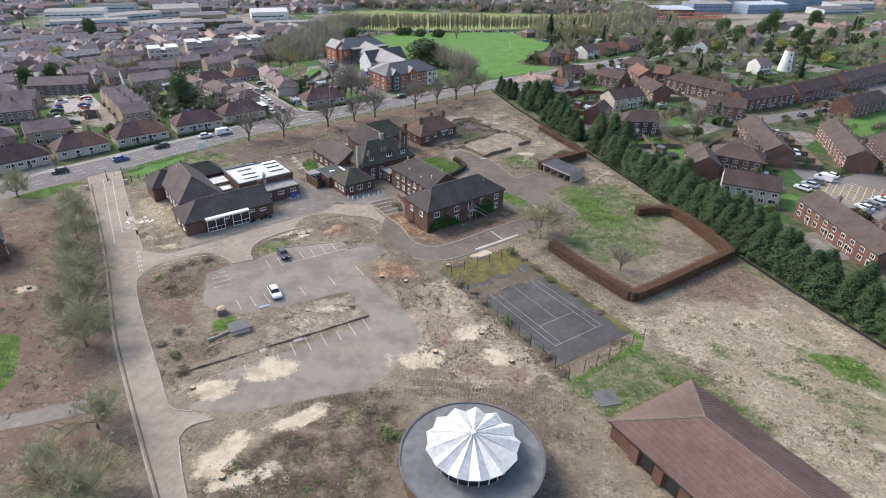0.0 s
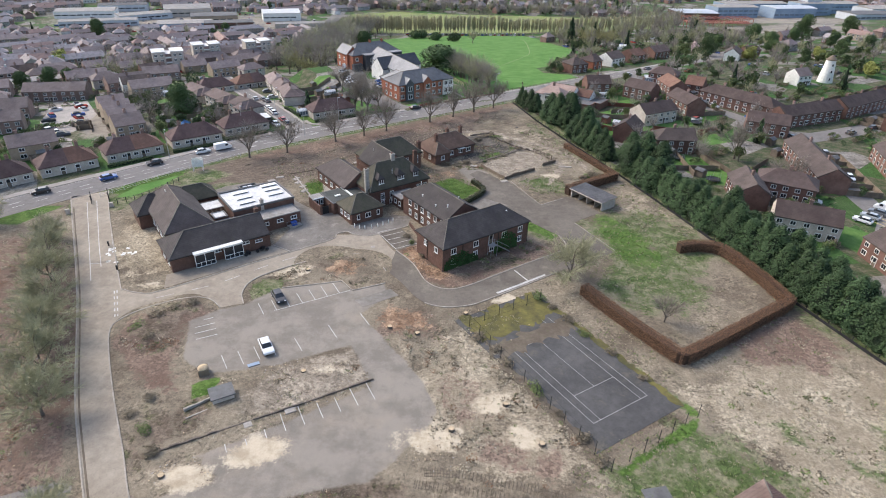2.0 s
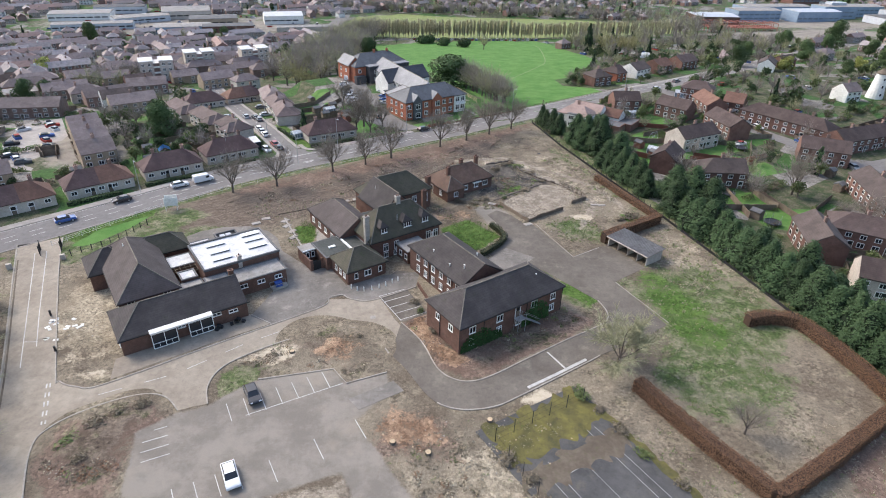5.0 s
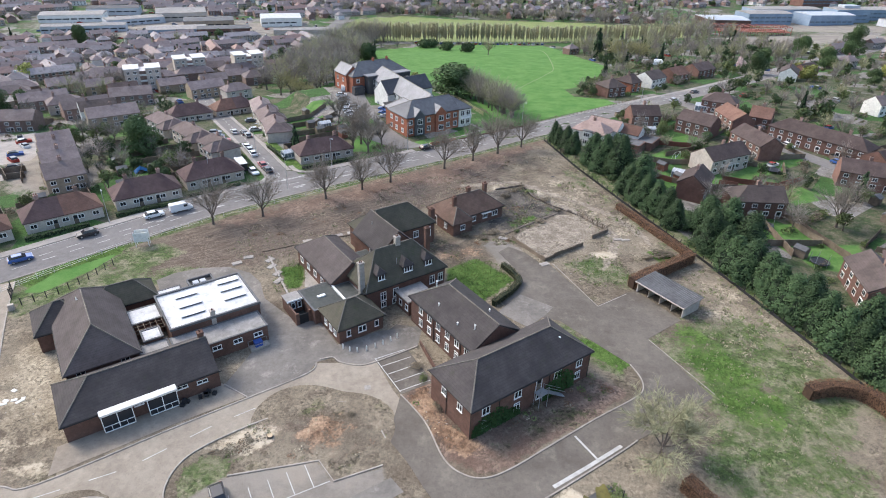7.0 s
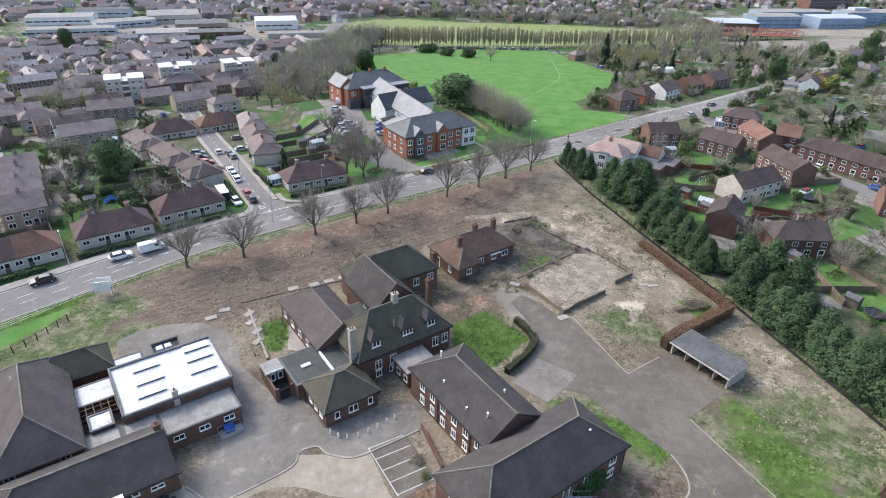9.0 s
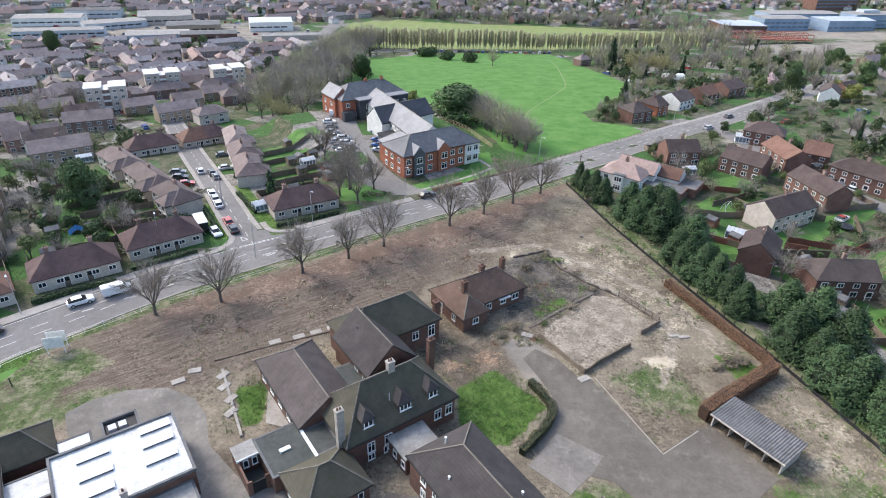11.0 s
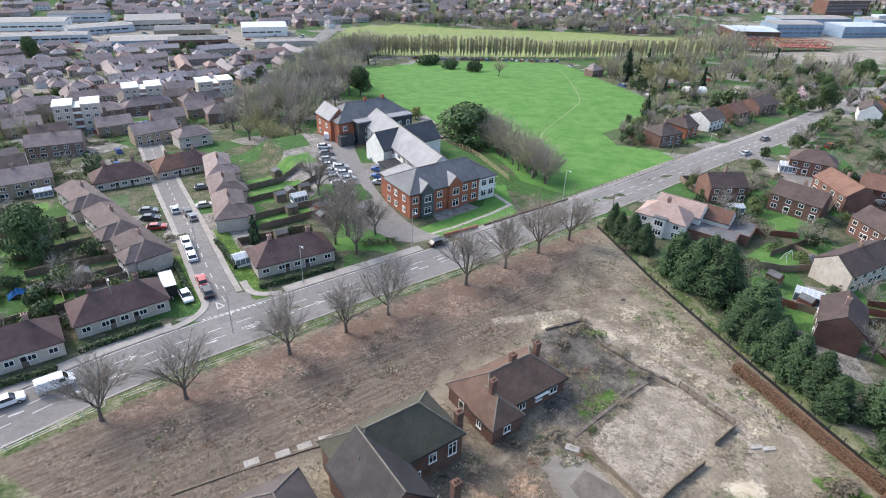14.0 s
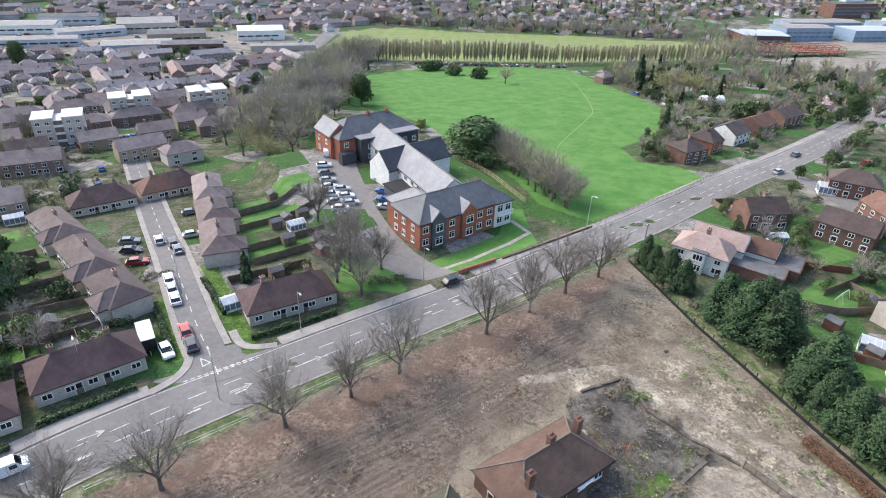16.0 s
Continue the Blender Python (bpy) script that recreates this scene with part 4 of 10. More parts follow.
area("lawn", [(-20.1, 235.6), (-13, 230.8), (4.1, 244.9), (2.3, 263.9), (-1.9, 261.7), (-4, 249.9)], 1.2)
area("lawn", [(-36.1, 222.6), (-22, 223), (-26.2, 234.9), (-36.8, 242.2)], 2, 0.9)
area("lush", [(-46, 203.5), (-42, 203), (-50.1, 214.3), (-61.6, 233.6), (-63.6, 231.2), (-54.2, 214.6)], 1.2)
area("lush", [(-53.5, 203), (-56, 205), (-64.8, 218.9), (-66.8, 217.8), (-56, 201)], 1.0)
for x0, y0, w, h in ((-66.1, 260.5, 16, 5), (-60.5, 245.6, 17, 5), (-55.2, 232.7, 15, 5), (-89, 206.5, 16, 6), (-82, 196, 10, 5), (-100.8, 216.1, 9, 9), (-106, 226, 8, 5), (-96, 215, 8, 6), (-114, 236, 9, 8), (-62, 252, 14, 4), (-58, 268, 10, 8)):
    area("garden", [(x0, y0), (x0 + w * 0.8, y0 + w * 0.6), (x0 + w * 0.8 - h * 0.5, y0 + w * 0.6 + h * 0.8), (x0 - h * 0.5, y0 + h * 0.8)], 1.5, 0.9)
for pts in ([(49.7, 226.6), (57.7, 233.7), (68.6, 233.3), (63.2, 222.2), (52.2, 222.5)], [(46.5, 215), (52, 212), (53.4, 220.4), (48.3, 219.3)], [(61.6, 244.5), (71.4, 250), (72.5, 244), (62.6, 239.3)], [(66.7, 212), (79, 223.8), (98.3, 232.3), (94.6, 226.2), (69.9, 208.7)], [(56, 199), (70, 204), (74, 195), (60, 191)], [(62, 183), (74, 187), (78, 176), (66, 172)], [(76, 203), (86, 209), (90, 202), (79, 197)]):
    area("garden", pts, 2.0, 0.95)
area("garden", [(44, 212), (62, 215), (66, 207), (50, 204)], 2, 0.9)
area("garden", [(66, 222), (78, 216), (84, 210), (70, 209), (62, 208)], 2, 0.85)
area("garden", [(66, 176), (84, 178), (80, 164), (68, 166)], 3, 0.8)
area("garden", [(90, 146), (96, 140), (88, 130), (84, 138)], 3, 0.9)
area("garden", [(72, 234), (82, 232), (80, 226), (72, 228)], 2, 0.8)
area("garden", [(130, 200), (190, 236), (196, 226), (140, 190)], 3, 0.9)
area("garden", [(100, 180), (106, 176), (100, 160), (94, 164)], 3, 0.7)
area("field", [(-112, 585), (-106.7, 656), (-68.7, 680), (77.3, 668), (193.4, 657), (182, 565), (58, 538), (-80, 538)], 6)
CAR_PARK = [(-44.6, 98.2), (-40.6, 102), (-37.2, 103.6), (-31.5, 109.3), (-20.8, 112.2), (-18.2, 109.3), (-12.5, 112), (-11.5, 108), (-15.8, 101.8), (-11.3, 96), (-4.9, 87.2), (-1.5, 80), (-3, 75), (-9.8, 66.9), (-18.6, 64.6), (-27, 61.9), (-36.2, 62.6), (-33, 64.2), (-28.5, 66.4), (-32.4, 69.8), (-21.5, 77), (-11.4, 84.4), (-16.2, 93.5), (-19, 92), (-26.8, 88), (-36.5, 85.4), (-41.4, 88.6)]
area("hard", CAR_PARK, 2.2)
area("hard", [(4, 163), (9.5, 160), (12, 164), (9, 170), (5, 173), (0, 171)], 3, 0.8)
for x, y, r in ((-106, 197.2, 12), (-118.5, 209, 10), (-133, 321, 9), (-125, 330, 8), (-204, 471, 16), (-183, 465, 12), (-213, 410, 12), (-138, 472, 12), (-250, 580, 60), (-320, 590, 50), (-170, 590, 40), (84, 276, 8), (230, 530, 40), (290, 540, 40), (330, 640, 60), (300, 720, 60)):
    spot("hard", x, y, r)
Z = np.zeros(X.shape)
for x, y, r, h in ((-50, 97, 4, 0.5), (-47, 101.5, 3, 0.4), (-18, 118, 4, 0.45), (-25, 119.5, 4, 0.4), (-12, 58, 5, 0.6), (-22, 58, 4, 0.4), (-31, 79.5, 4.5, 0.4), (-20, 86, 3.5, 0.35), (-33, 66, 2, 0.3), (112, 0, 5, 0), (8, 195, 4, 0.3)):
    Z += h * np.exp(-((X - x) ** 2 + (Y - y) ** 2) / r ** 2)
Z += ground_z(X, Y)
verts = np.stack([X.ravel(), Y.ravel(), Z.ravel()], 1)
nx, ny = len(gx), len(gy)
idx = np.arange(nx * ny).reshape(ny, nx)
quads = np.stack([idx[:-1, :-1].ravel(), idx[:-1, 1:].ravel(), idx[1:, 1:].ravel(), idx[1:, :-1].ravel()], 1)
me = bpy.data.meshes.new("ground")
me.vertices.add(len(verts))
me.vertices.foreach_set("co", verts.ravel())
me.loops.add(quads.size)
me.loops.foreach_set("vertex_index", quads.ravel())
me.polygons.add(len(quads))
me.polygons.foreach_set("loop_start", np.arange(0, quads.size, 4))
me.polygons.foreach_set("loop_total", np.full(len(quads), 4))
me.update(calc_edges=True)
for k, f in fields.items():
    me.attributes.new(k, "FLOAT", "POINT").data.foreach_set("value", f.ravel().astype(np.float32))
me.materials.append(GROUND)
tagged(new("ground", me), "rough dry grass, bare brown soil and green lawns", "ground", kind="structure")


# ==== roads and paving ====
def slab(name, pts, z, m, label, rounded=False):
    """A thin paved sheet over a plan outline, with a skirt into the ground."""
    pts = smooth(pts, 4, True) if rounded else list(pts)
    n = len(pts)
    co, _, tri, _, _, _ = delaunay_2d_cdt([Vector(p) for p in pts], [], [list(range(n))], 1, 1e-4)
    bm = bmesh.new()
    top = [bm.verts.new((p.x, p.y, z)) for p in co]
    for t in tri:
        f = bm.faces.new([top[k] for k in t])
        f.normal_update()
        if f.normal.z < 0:
            f.normal_flip()
    for a, b in zip(pts, pts[1:] + pts[:1]):
        bm.faces.new([bm.verts.new(q) for q in ((*a, z - 0.002), (*b, z - 0.002), (*b, -0.05), (*a, -0.05))])
    return solo(name, bm, m, Matrix(), label, "paving", kind="structure")


MAIN = smooth([site(u, v) for u, v in ((-120, 128), (-60, 152), (-5, 170.5), (25, 176.5), (45, 180), (65, 183.4), (95, 184.4), (130, 184.4), (153, 185.6), (180, 187), (224, 191.2), (256, 192.8), (296, 196.9), (350, 203.2), (480, 216))], 8)
bm = bmesh.new()
ribbon(bm, MAIN, 9.6, -0.05, 0.03)
solo("road", bm, ASPHALT, Matrix(), "grey asphalt main road with white markings", "road", kind="structure")
bm = bmesh.new()


def stretch(u0, u1):
    """The part of the main road between two places along it."""
    fine = [(a[0] + (b[0] - a[0]) * k / 6, a[1] + (b[1] - a[1]) * k / 6) for a, b in zip(MAIN, MAIN[1:]) for k in range(6)]
    return [p for p in fine if u0 <= CT * p[0] + ST * p[1] <= u1]


for u0, u1 in ((-400, 72.5), (91.5, 121.5), (130, 900)):
    ribbon(bm, stretch(u0, u1), 2.2, -0.05, 0.12, 6.0)
for line in ([(-56.4, 194.4), (-54.3, 197.3), (-53.6, 200.6), (-54.8, 204)], [(-41.6, 206.2), (-45.2, 205.4), (-47.6, 206.4), (-49.8, 209.4)]):
    ribbon(bm, smooth(line, 4), 1.3, -0.05, 0.12)
ribbon(bm, MAIN[18:], 0.3, -0.05, 0.1, -4.95)
solo("pavement", bm, FOOTWAY, Matrix(), "paved footway along the main road", "pavement", kind="structure")
SIDE = smooth([(-47.5, 197.5), (-50, 201.5), (-57.2, 212.4), (-70.3, 234), (-85, 257.5), (-94.8, 273.9), (-107.9, 295.3), (-130.4, 334)], 6)
bm = bmesh.new()
ribbon(bm, SIDE, 5.0, -0.05, 0.038)
solo("side_road", bm, ASPHALT, Matrix(), "grey asphalt side street with parked cars", "road", kind="structure")
slab("junction", [(-57, 196.6), (-53.5, 199.3), (-52.6, 203), (-48, 206), (-45.5, 203.6), (-39.5, 207.5), (-42, 203.8), (-50, 197.5)], 0.043, ASPHALT, "asphalt bell mouth of the side street", True)
bm = bmesh.new()
ribbon(bm, SIDE[8:], 1.1, -0.05, 0.12, 3.1)
ribbon(bm, SIDE[8:], 1.1, -0.05, 0.12, -3.1)
solo("pavement", bm, FOOTWAY, Matrix(), "paved footway along the side street", "pavement", kind="structure")
EAST = smooth([(73.1, 300.6), (81.5, 288.6), (86, 268), (89, 252), (97, 236), (106, 221), (112, 208), (110, 188), (106, 165), (105, 145), (108, 120), (112, 90)], 6)
bm = bmesh.new()
ribbon(bm, EAST, 6.5, -0.05, 0.038)
ribbon(bm, smooth([(112, 206), (128, 213), (150, 224), (184, 242), (230, 268), (300, 310)], 6), 7.5, -0.05, 0.045)
solo("estate_road", bm, ASPHALT, Matrix(), "grey asphalt estate road with parked cars", "road", kind="structure")
slab("parking_court", [(96, 139), (104, 150), (124, 160), (132, 150), (118, 134), (104, 128)], 0.05, ASPHALT, "asphalt parking court with yellow hatching")
slab("yard", [(-119.6, 184.7), (-128.2, 191), (-138.8, 208.6), (-149.2, 232.9), (-142.6, 242.7), (-124.5, 217.3), (-118.2, 197.4), (-113.2, 183)], 0.04, FOOTWAY, "pale paved parking court between terraces")
slab("care_drive", [(-16, 226.5), (-12, 229.5), (-22.3, 240.6), (-31, 256.6), (-38.3, 276.4), (-46.5, 300), (-53, 296), (-47.2, 266), (-40, 245), (-31.5, 236)], 0.04, ASPHALT, "asphalt drive and car park beside the care home", True)
bm = bmesh.new()
ribbon(bm, smooth([(-182, 405), (-180, 420), (-179, 431), (-172, 446), (-171, 478), (-166, 498), (-150, 520)], 6), 7.0, -0.05, 0.04)
ribbon(bm, smooth([(-119, 555), (-119, 580), (-119, 643), (-126, 705), (-145, 762), (-158, 796), (-190, 860)], 6), 12.0, -0.05, 0.04)
solo("far_road", bm, ASPHALT, Matrix(), "grey asphalt road winding through the town", "road", kind="structure")
bm = bmesh.new()
dashes(bm, MAIN, 0.16, 0.045, 2.5, 2.5, 1.1)
dashes(bm, MAIN, 0.16, 0.045, 2.5, 2.5, -1.1)
dashes(bm, MAIN, 0.12, 0.045, 40, 0.4, 4.5)
dashes(bm, SIDE[3:], 0.16, 0.052, 2.0, 2.6)
for off in (0.0, 0.45):
    dashes(bm, [(-52.4 - 0.6 * off, 196.6 + 0.8 * off), (-43.6 - 0.6 * off, 203 + 0.8 * off)], 0.2, 0.055, 0.6, 0.35)
ribbon(bm, [(-52.2, 202.2), (-51.2, 200.4)], 0.2, 0.045, 0.056)
ribbon(bm, [(-52.2, 202.2), (-50.4, 201.4)], 0.2, 0.045, 0.057)
ribbon(bm, [(-51.2, 200.4), (-50.4, 201.4)], 0.2, 0.045, 0.058)
for x, y in ((-61.6, 185.4), (-45.4, 195.4), (-36.6, 202)):
    ribbon(bm, [(x, y), (x + 2.2, y + 1.65)], 0.16, 0.045, 0.052)
    ribbon(bm, [(x + 2.5, y + 1.9), (x + 1.5, y + 1.7)], 0.2, 0.045, 0.053)
    ribbon(bm, [(x + 2.5, y + 1.9), (x + 2.1, y + 0.9)], 0.2, 0.045, 0.054)
for i in range(15):
    p = Vector(MAIN[34]).lerp(Vector(MAIN[60]), i / 14)
    ribbon(bm, [(p.x - 0.9, p.y - 0.35), (p.x + 0.5, p.y + 0.8)], 0.3, 0.04, 0.047)
solo("road_marking", bm, LINE, Matrix(), "worn white road markings", "marking", kind="structure")
bm = bmesh.new()
for i in range(9):
    t = i / 8
    ribbon(bm, [(100 + 14 * t, 141 - 4 * t), (108 + 14 * t, 151 - 4 * t)], 0.18, 0.05, 0.056)
    ribbon(bm, [(100 + 14 * t, 147 + 4 * t), (106 + 14 * t, 137 + 4 * t)], 0.18, 0.05, 0.058)
solo("road_marking", bm, LINE_Y, Matrix(), "yellow box hatching on asphalt", "marking", kind="structure")

# drives of the site
DRIVE_L = smooth([(-91.5, 145), (-84.4, 133.1), (-70, 109.2), (-61.6, 94.3), (-53.6, 79.7), (-47.6, 70), (-37.6, 54.5), (-33, 47.5), (-22, 30)], 5)
DRIVE_R = smooth([(-84.5, 149), (-78.3, 137.3), (-62.1, 109.6), (-60, 107.1), (-57, 106.2), (-53.4, 106.9), (-41.4, 116.4), (-33.2, 122.7), (-26, 128.4), (-25.2, 130.8)], 5)
LOW_KERB = smooth([(-40.6, 102.5), (-43.5, 105), (-47.2, 105.2), (-52.1, 102.6), (-56, 98.6), (-56.1, 94.1), (-49.4, 82), (-42.1, 70.4), (-38.2, 63.9), (-36.5, 62.4), (-33.9, 62.1)], 5)
LOW_KERB2 = smooth([(-30.3, 60.6), (-33, 59.4), (-33.8, 57.3), (-32.9, 54.9), (-29.3, 47.8), (-18, 28)], 5)
ISLAND = smooth([(-37, 104), (-38.3, 107.3), (-38, 110.9), (-35.7, 114.1), (-30.1, 118.5), (-22.8, 122.4), (-17.7, 122.3), (-14.8, 119.7), (-12.8, 116.6)], 5)
C_KERB = smooth([(-11.6, 124.8), (-7.8, 119.9), (-4.9, 113.6), (-2.2, 111.3), (0.6, 111.1), (4, 112.9), (8.9, 116.6), (16.1, 122), (21.9, 126), (24.1, 128.1), (24.5, 130.8), (23.6, 133.9)], 5)
O_KERB = smooth([(-12.5, 116.5), (-9.6, 112.9), (-6.7, 108.4), (-4.1, 105.9), (-0.6, 105.1), (3.6, 106), (7.3, 108.3), (17.8, 115.9), (21, 118.4)], 5)
DRIVE_POLY = DRIVE_L + LOW_KERB2[::-1] + LOW_KERB[::-1] + [(-38.5, 103.5)] + ISLAND + [(-10, 121.5), (-13, 126), (-16.5, 132.6), (-21.5, 131.1), (-25.2, 130.8)] + DRIVE_R[::-1]
slab("drive", DRIVE_POLY, 0.03, TARMAC, "worn grey tarmac drive")
slab("forecourt", [(-37.5, 124.8), (-33.2, 122.9), (-26, 128.6), (-25.2, 131), (-23, 132.4), (-21.5, 131.3), (-18, 130.9), (-10, 136.2), (-9.5, 141.5), (-16.7, 139.4), (-22.8, 135.4), (-27, 141.4), (-31, 141), (-38.2, 147.3), (-40.5, 152.4), (-43.4, 155.4), (-48, 157.2), (-53.4, 156.3), (-57.5, 154), (-59.6, 151.4), (-57, 147.5), (-44, 145), (-35, 136)], 0.036, TARMAC_OLD, "patchy grey tarmac forecourt between brick buildings")
slab("side_yard", [(-54.5, 112.5), (-53, 108), (-41.5, 117.2), (-33.5, 123), (-38, 125.4)], 0.034, TARMAC, "grey tarmac apron before the hall")
LOOP_POLY = O_KERB + [(25, 120.8), (29.7, 123.7), (34.2, 127.4), (28.2, 140.7), (35.4, 146.4), (29.7, 155), (27.6, 154.3), (21.4, 149.6), (14.6, 163.2), (12.6, 163.6), (10, 167.6), (6.6, 170), (4.4, 167.4), (6.6, 163), (8.1, 159.2), (3.8, 150), (6, 146.5), (13.9, 144.7)] + C_KERB[::-1]
slab("loop_road", LOOP_POLY, 0.04, TARMAC_DARK, "worn tarmac road looping round a brick building")
slab("stub_path", [(-17.4, 106.2), (-11.4, 110.4), (-9.6, 108.4), (-15.6, 104.2)], 0.036, TARMAC_OLD, "short tarmac path between the car park and the road")
slab("bay_apron", [(-16.8, 132.8), (-11.6, 125), (-7, 127.8), (-11.8, 135.4)], 0.033, TARMAC_DARK, "dark tarmac parking bays beside a wing")
slab("house_apron", [(-21, 131.8), (-18.3, 135), (-14, 141.5), (-10.4, 141), (-10, 136.4), (-14.1, 133.6), (-17.8, 131.4)], 0.03, TARMAC_DARK, "dark damp tarmac before the old house")
slab("back_yard", [(3.4, 146.4), (7.8, 152.2), (13.4, 148.6), (11.6, 145.9), (8.2, 142.4)], 0.046, TARMAC_OLD, "pale stained tarmac yard behind the block")
slab("service_path", [(-82, 58), (-60, 60.5), (-48, 65.2), (-46, 63), (-58, 58), (-82, 54)], 0.03, TARMAC_OLD, "worn paved path", True)
slab("terrace", [(-33.6, 158.4), (-31, 162), (-27, 155), (-28, 150.6), (-32, 151.5)], 0.03, CONCRETE, "concrete path beside the wing")
bm = bmesh.new()
for line in (DRIVE_L, DRIVE_R, LOW_KERB, LOW_KERB2, ISLAND, C_KERB, O_KERB[14:]):
    ribbon(bm, line, 0.2, -0.05, 0.13)
ribbon(bm, [(-37.5, 125.2), (-33.4, 122.9)], 0.2, -0.05, 0.13)
ribbon(bm, smooth([(-24.9, 131.6), (-23, 132.3), (-21.5, 131.2), (-18, 130.8), (-14, 133.2), (-10, 136)], 4), 0.2, -0.05, 0.13)
ribbon(bm, smooth([(21.4, 149.4), (27.6, 153.9)], 4), 0.13, -0.05, 0.08)
ribbon(bm, smooth([(15.1, 163.7), (21.4, 149.6)], 4), 0.13, -0.05, 0.08)
ribbon(bm, smooth([(28.2, 140.4), (34.7, 128)], 4), 0.13, -0.05, 0.08)
ribbon(bm, [(-31.5, 109.4), (-20.8, 112.4), (-18.3, 109.4), (-12.6, 112.2)], 0.2, -0.05, 0.13)
gut = bmesh.new()
ribbon(gut, [(x + 0.42, y + 0.22) for x, y in DRIVE_L[3:]], 0.26, 0.0, 0.036)
solo("gutter", gut, LITTER, Matrix(), "dark band of silt along the drive edge", "gutter", kind="structure")
solo("kerb", bm, KERB, Matrix(), "weathered stone kerb edging the drives", "kerb", kind="structure")
bm = bmesh.new()
dashes(bm, [(-53, 104.8), (-44, 109.8), (-36, 117.5), (-28, 123.5)], 0.12, 0.05, 3, 3)
ribbon(bm, [(-86.1, 142.3), (-75, 122.8), (-67.5, 109.6)], 0.14, 0.03, 0.042)
ribbon(bm, [(-84.4, 143.4), (-73, 122.9), (-68.2, 114.6)], 0.14, 0.03, 0.042)
ribbon(bm, [(-78.5, 137.6), (-70.2, 123.1)], 0.12, 0.03, 0.042)
ribbon(bm, [(-70.9, 115.5), (-68.7, 115.7)], 0.14, 0.03, 0.043)
dashes(bm, [(-61.5, 106.5), (-57.5, 98.8)], 0.2, 0.045, 1, 1)
dashes(bm, [(-61.1, 106.7), (-57.1, 99)], 0.2, 0.045, 1, 1)
for i in range(7):
    p = Vector((-34.4, 104.2)).lerp(Vector((-22.4, 111.6)), i / 6)
    ribbon(bm, [(p.x, p.y), (p.x + 1.9, p.y - 3.2)], 0.11, 0.01, 0.024)
ribbon(bm, [(-31, 102.2), (-18.8, 109.4)], 0.11, 0.01, 0.025)
for i in range(4):
    p = Vector((-36, 89.8)).lerp(Vector((-29.4, 93.4)), i / 3)
    ribbon(bm, [(p.x, p.y), (p.x + 1.9, p.y - 3)], 0.11, 0.01, 0.024)
for i in range(3):
    p = Vector((-25.6, 94.8)).lerp(Vector((-15.8, 102.3)), i / 2)
    ribbon(bm, [(p.x, p.y), (p.x + 2.0, p.y - 3.2)], 0.11, 0.01, 0.024)
for i in range(9):
    p = Vector((-30.5, 74.2)).lerp(Vector((-12.4, 84.8)), i / 8)
    ribbon(bm, [(p.x, p.y), (p.x + 1.8, p.y - 3.4)], 0.11, 0.01, 0.024)
for i in range(4):
    p = Vector((-41.5, 93.5)).lerp(Vector((-43.8, 98)), i / 3)
    ribbon(bm, [(p.x, p.y), (p.x + 3.0, p.y + 1.6)], 0.11, 0.01, 0.024)
for i in range(5):
    p = Vector((-16.3, 132.4)).lerp(Vector((-11.8, 125.6)), i / 4)
    ribbon(bm, [(p.x, p.y), (p.x + 4.3, p.y + 2.6)], 0.13, 0.036, 0.05)
ribbon(bm, [(-16.4, 132.5), (-11.7, 125.4)], 0.13, 0.036, 0.052)
ribbon(bm, [(8.7, 110.2), (13, 113.2), (18.6, 117.3)], 0.5, 0.036, 0.052)
ribbon(bm, [(12.6, 118.6), (14.9, 114.9)], 0.3, 0.036, 0.05)
solo("bay_marking", bm, LINE, Matrix(), "faded white parking bay lines", "marking", kind="structure")

# tyre tracks of a digger across the rough ground
bm = bmesh.new()
for line in ([(-2.7, 68.8), (2.1, 68.7), (8.9, 67.3), (14.7, 65.9), (20.5, 65)], [(-3.9, 67), (2.9, 66.2), (10.4, 64.9), (17.3, 63.4)]):
    line = smooth(line, 14)
    for (ax, ay), (bx, by) in zip(line[::1], line[1:]):
        dx, dy = bx - ax, by - ay
        n = math.hypot(dx, dy)
        for off in (-0.45, 0.0, 0.45):
            cx, cy = ax - dy / n * off, ay + dx / n * off
            ribbon(bm, [(cx - dy / n * 0.17, cy + dx / n * 0.17), (cx + dy / n * 0.17, cy - dx / n * 0.17)], 0.12, -0.02, 0.05)
tagged(solo("tyre_tracks", bm, LITTER, Matrix(), "pressed tyre tread marks in dry soil", "tracks", kind="structure"), "pressed tyre tread marks in dry soil", "tracks", kind="stuff")

# tennis court
court_turn = 33.5
cc, cs = math.cos(radians(court_turn)), math.sin(radians(court_turn))


def on_court(a, b):
    return 29.7 + cc * a - cs * b, 84.3 + cs * a + cc * b


slab("tennis_court", [on_court(3.2, -4.2), on_court(-14.5, -4.2), on_court(-14.8, 30), on_court(3.0, 30)], 0.034, COURT, "dark grey tarmac tennis court with faded lines")
def ragged(a0, b0, a1, b1, seed, amp=0.7):
    """A rough-edged outline in the court's axes between two corners."""
    r = random.Random(seed)
    out = []
    ring = [(a0, b0), (a1, b0), (a1, b1), (a0, b1)]
    for (pa, pb), (qa, qb) in zip(ring, ring[1:] + ring[:1]):
        n = max(2, int(math.hypot(qa - pa, qb - pb) / 0.9))
        for k in range(n):
            t = k / n
            out.append(on_court(pa + (qa - pa) * t + r.uniform(-amp, amp), pb + (qb - pb) * t + r.uniform(-amp, amp)))
    return out


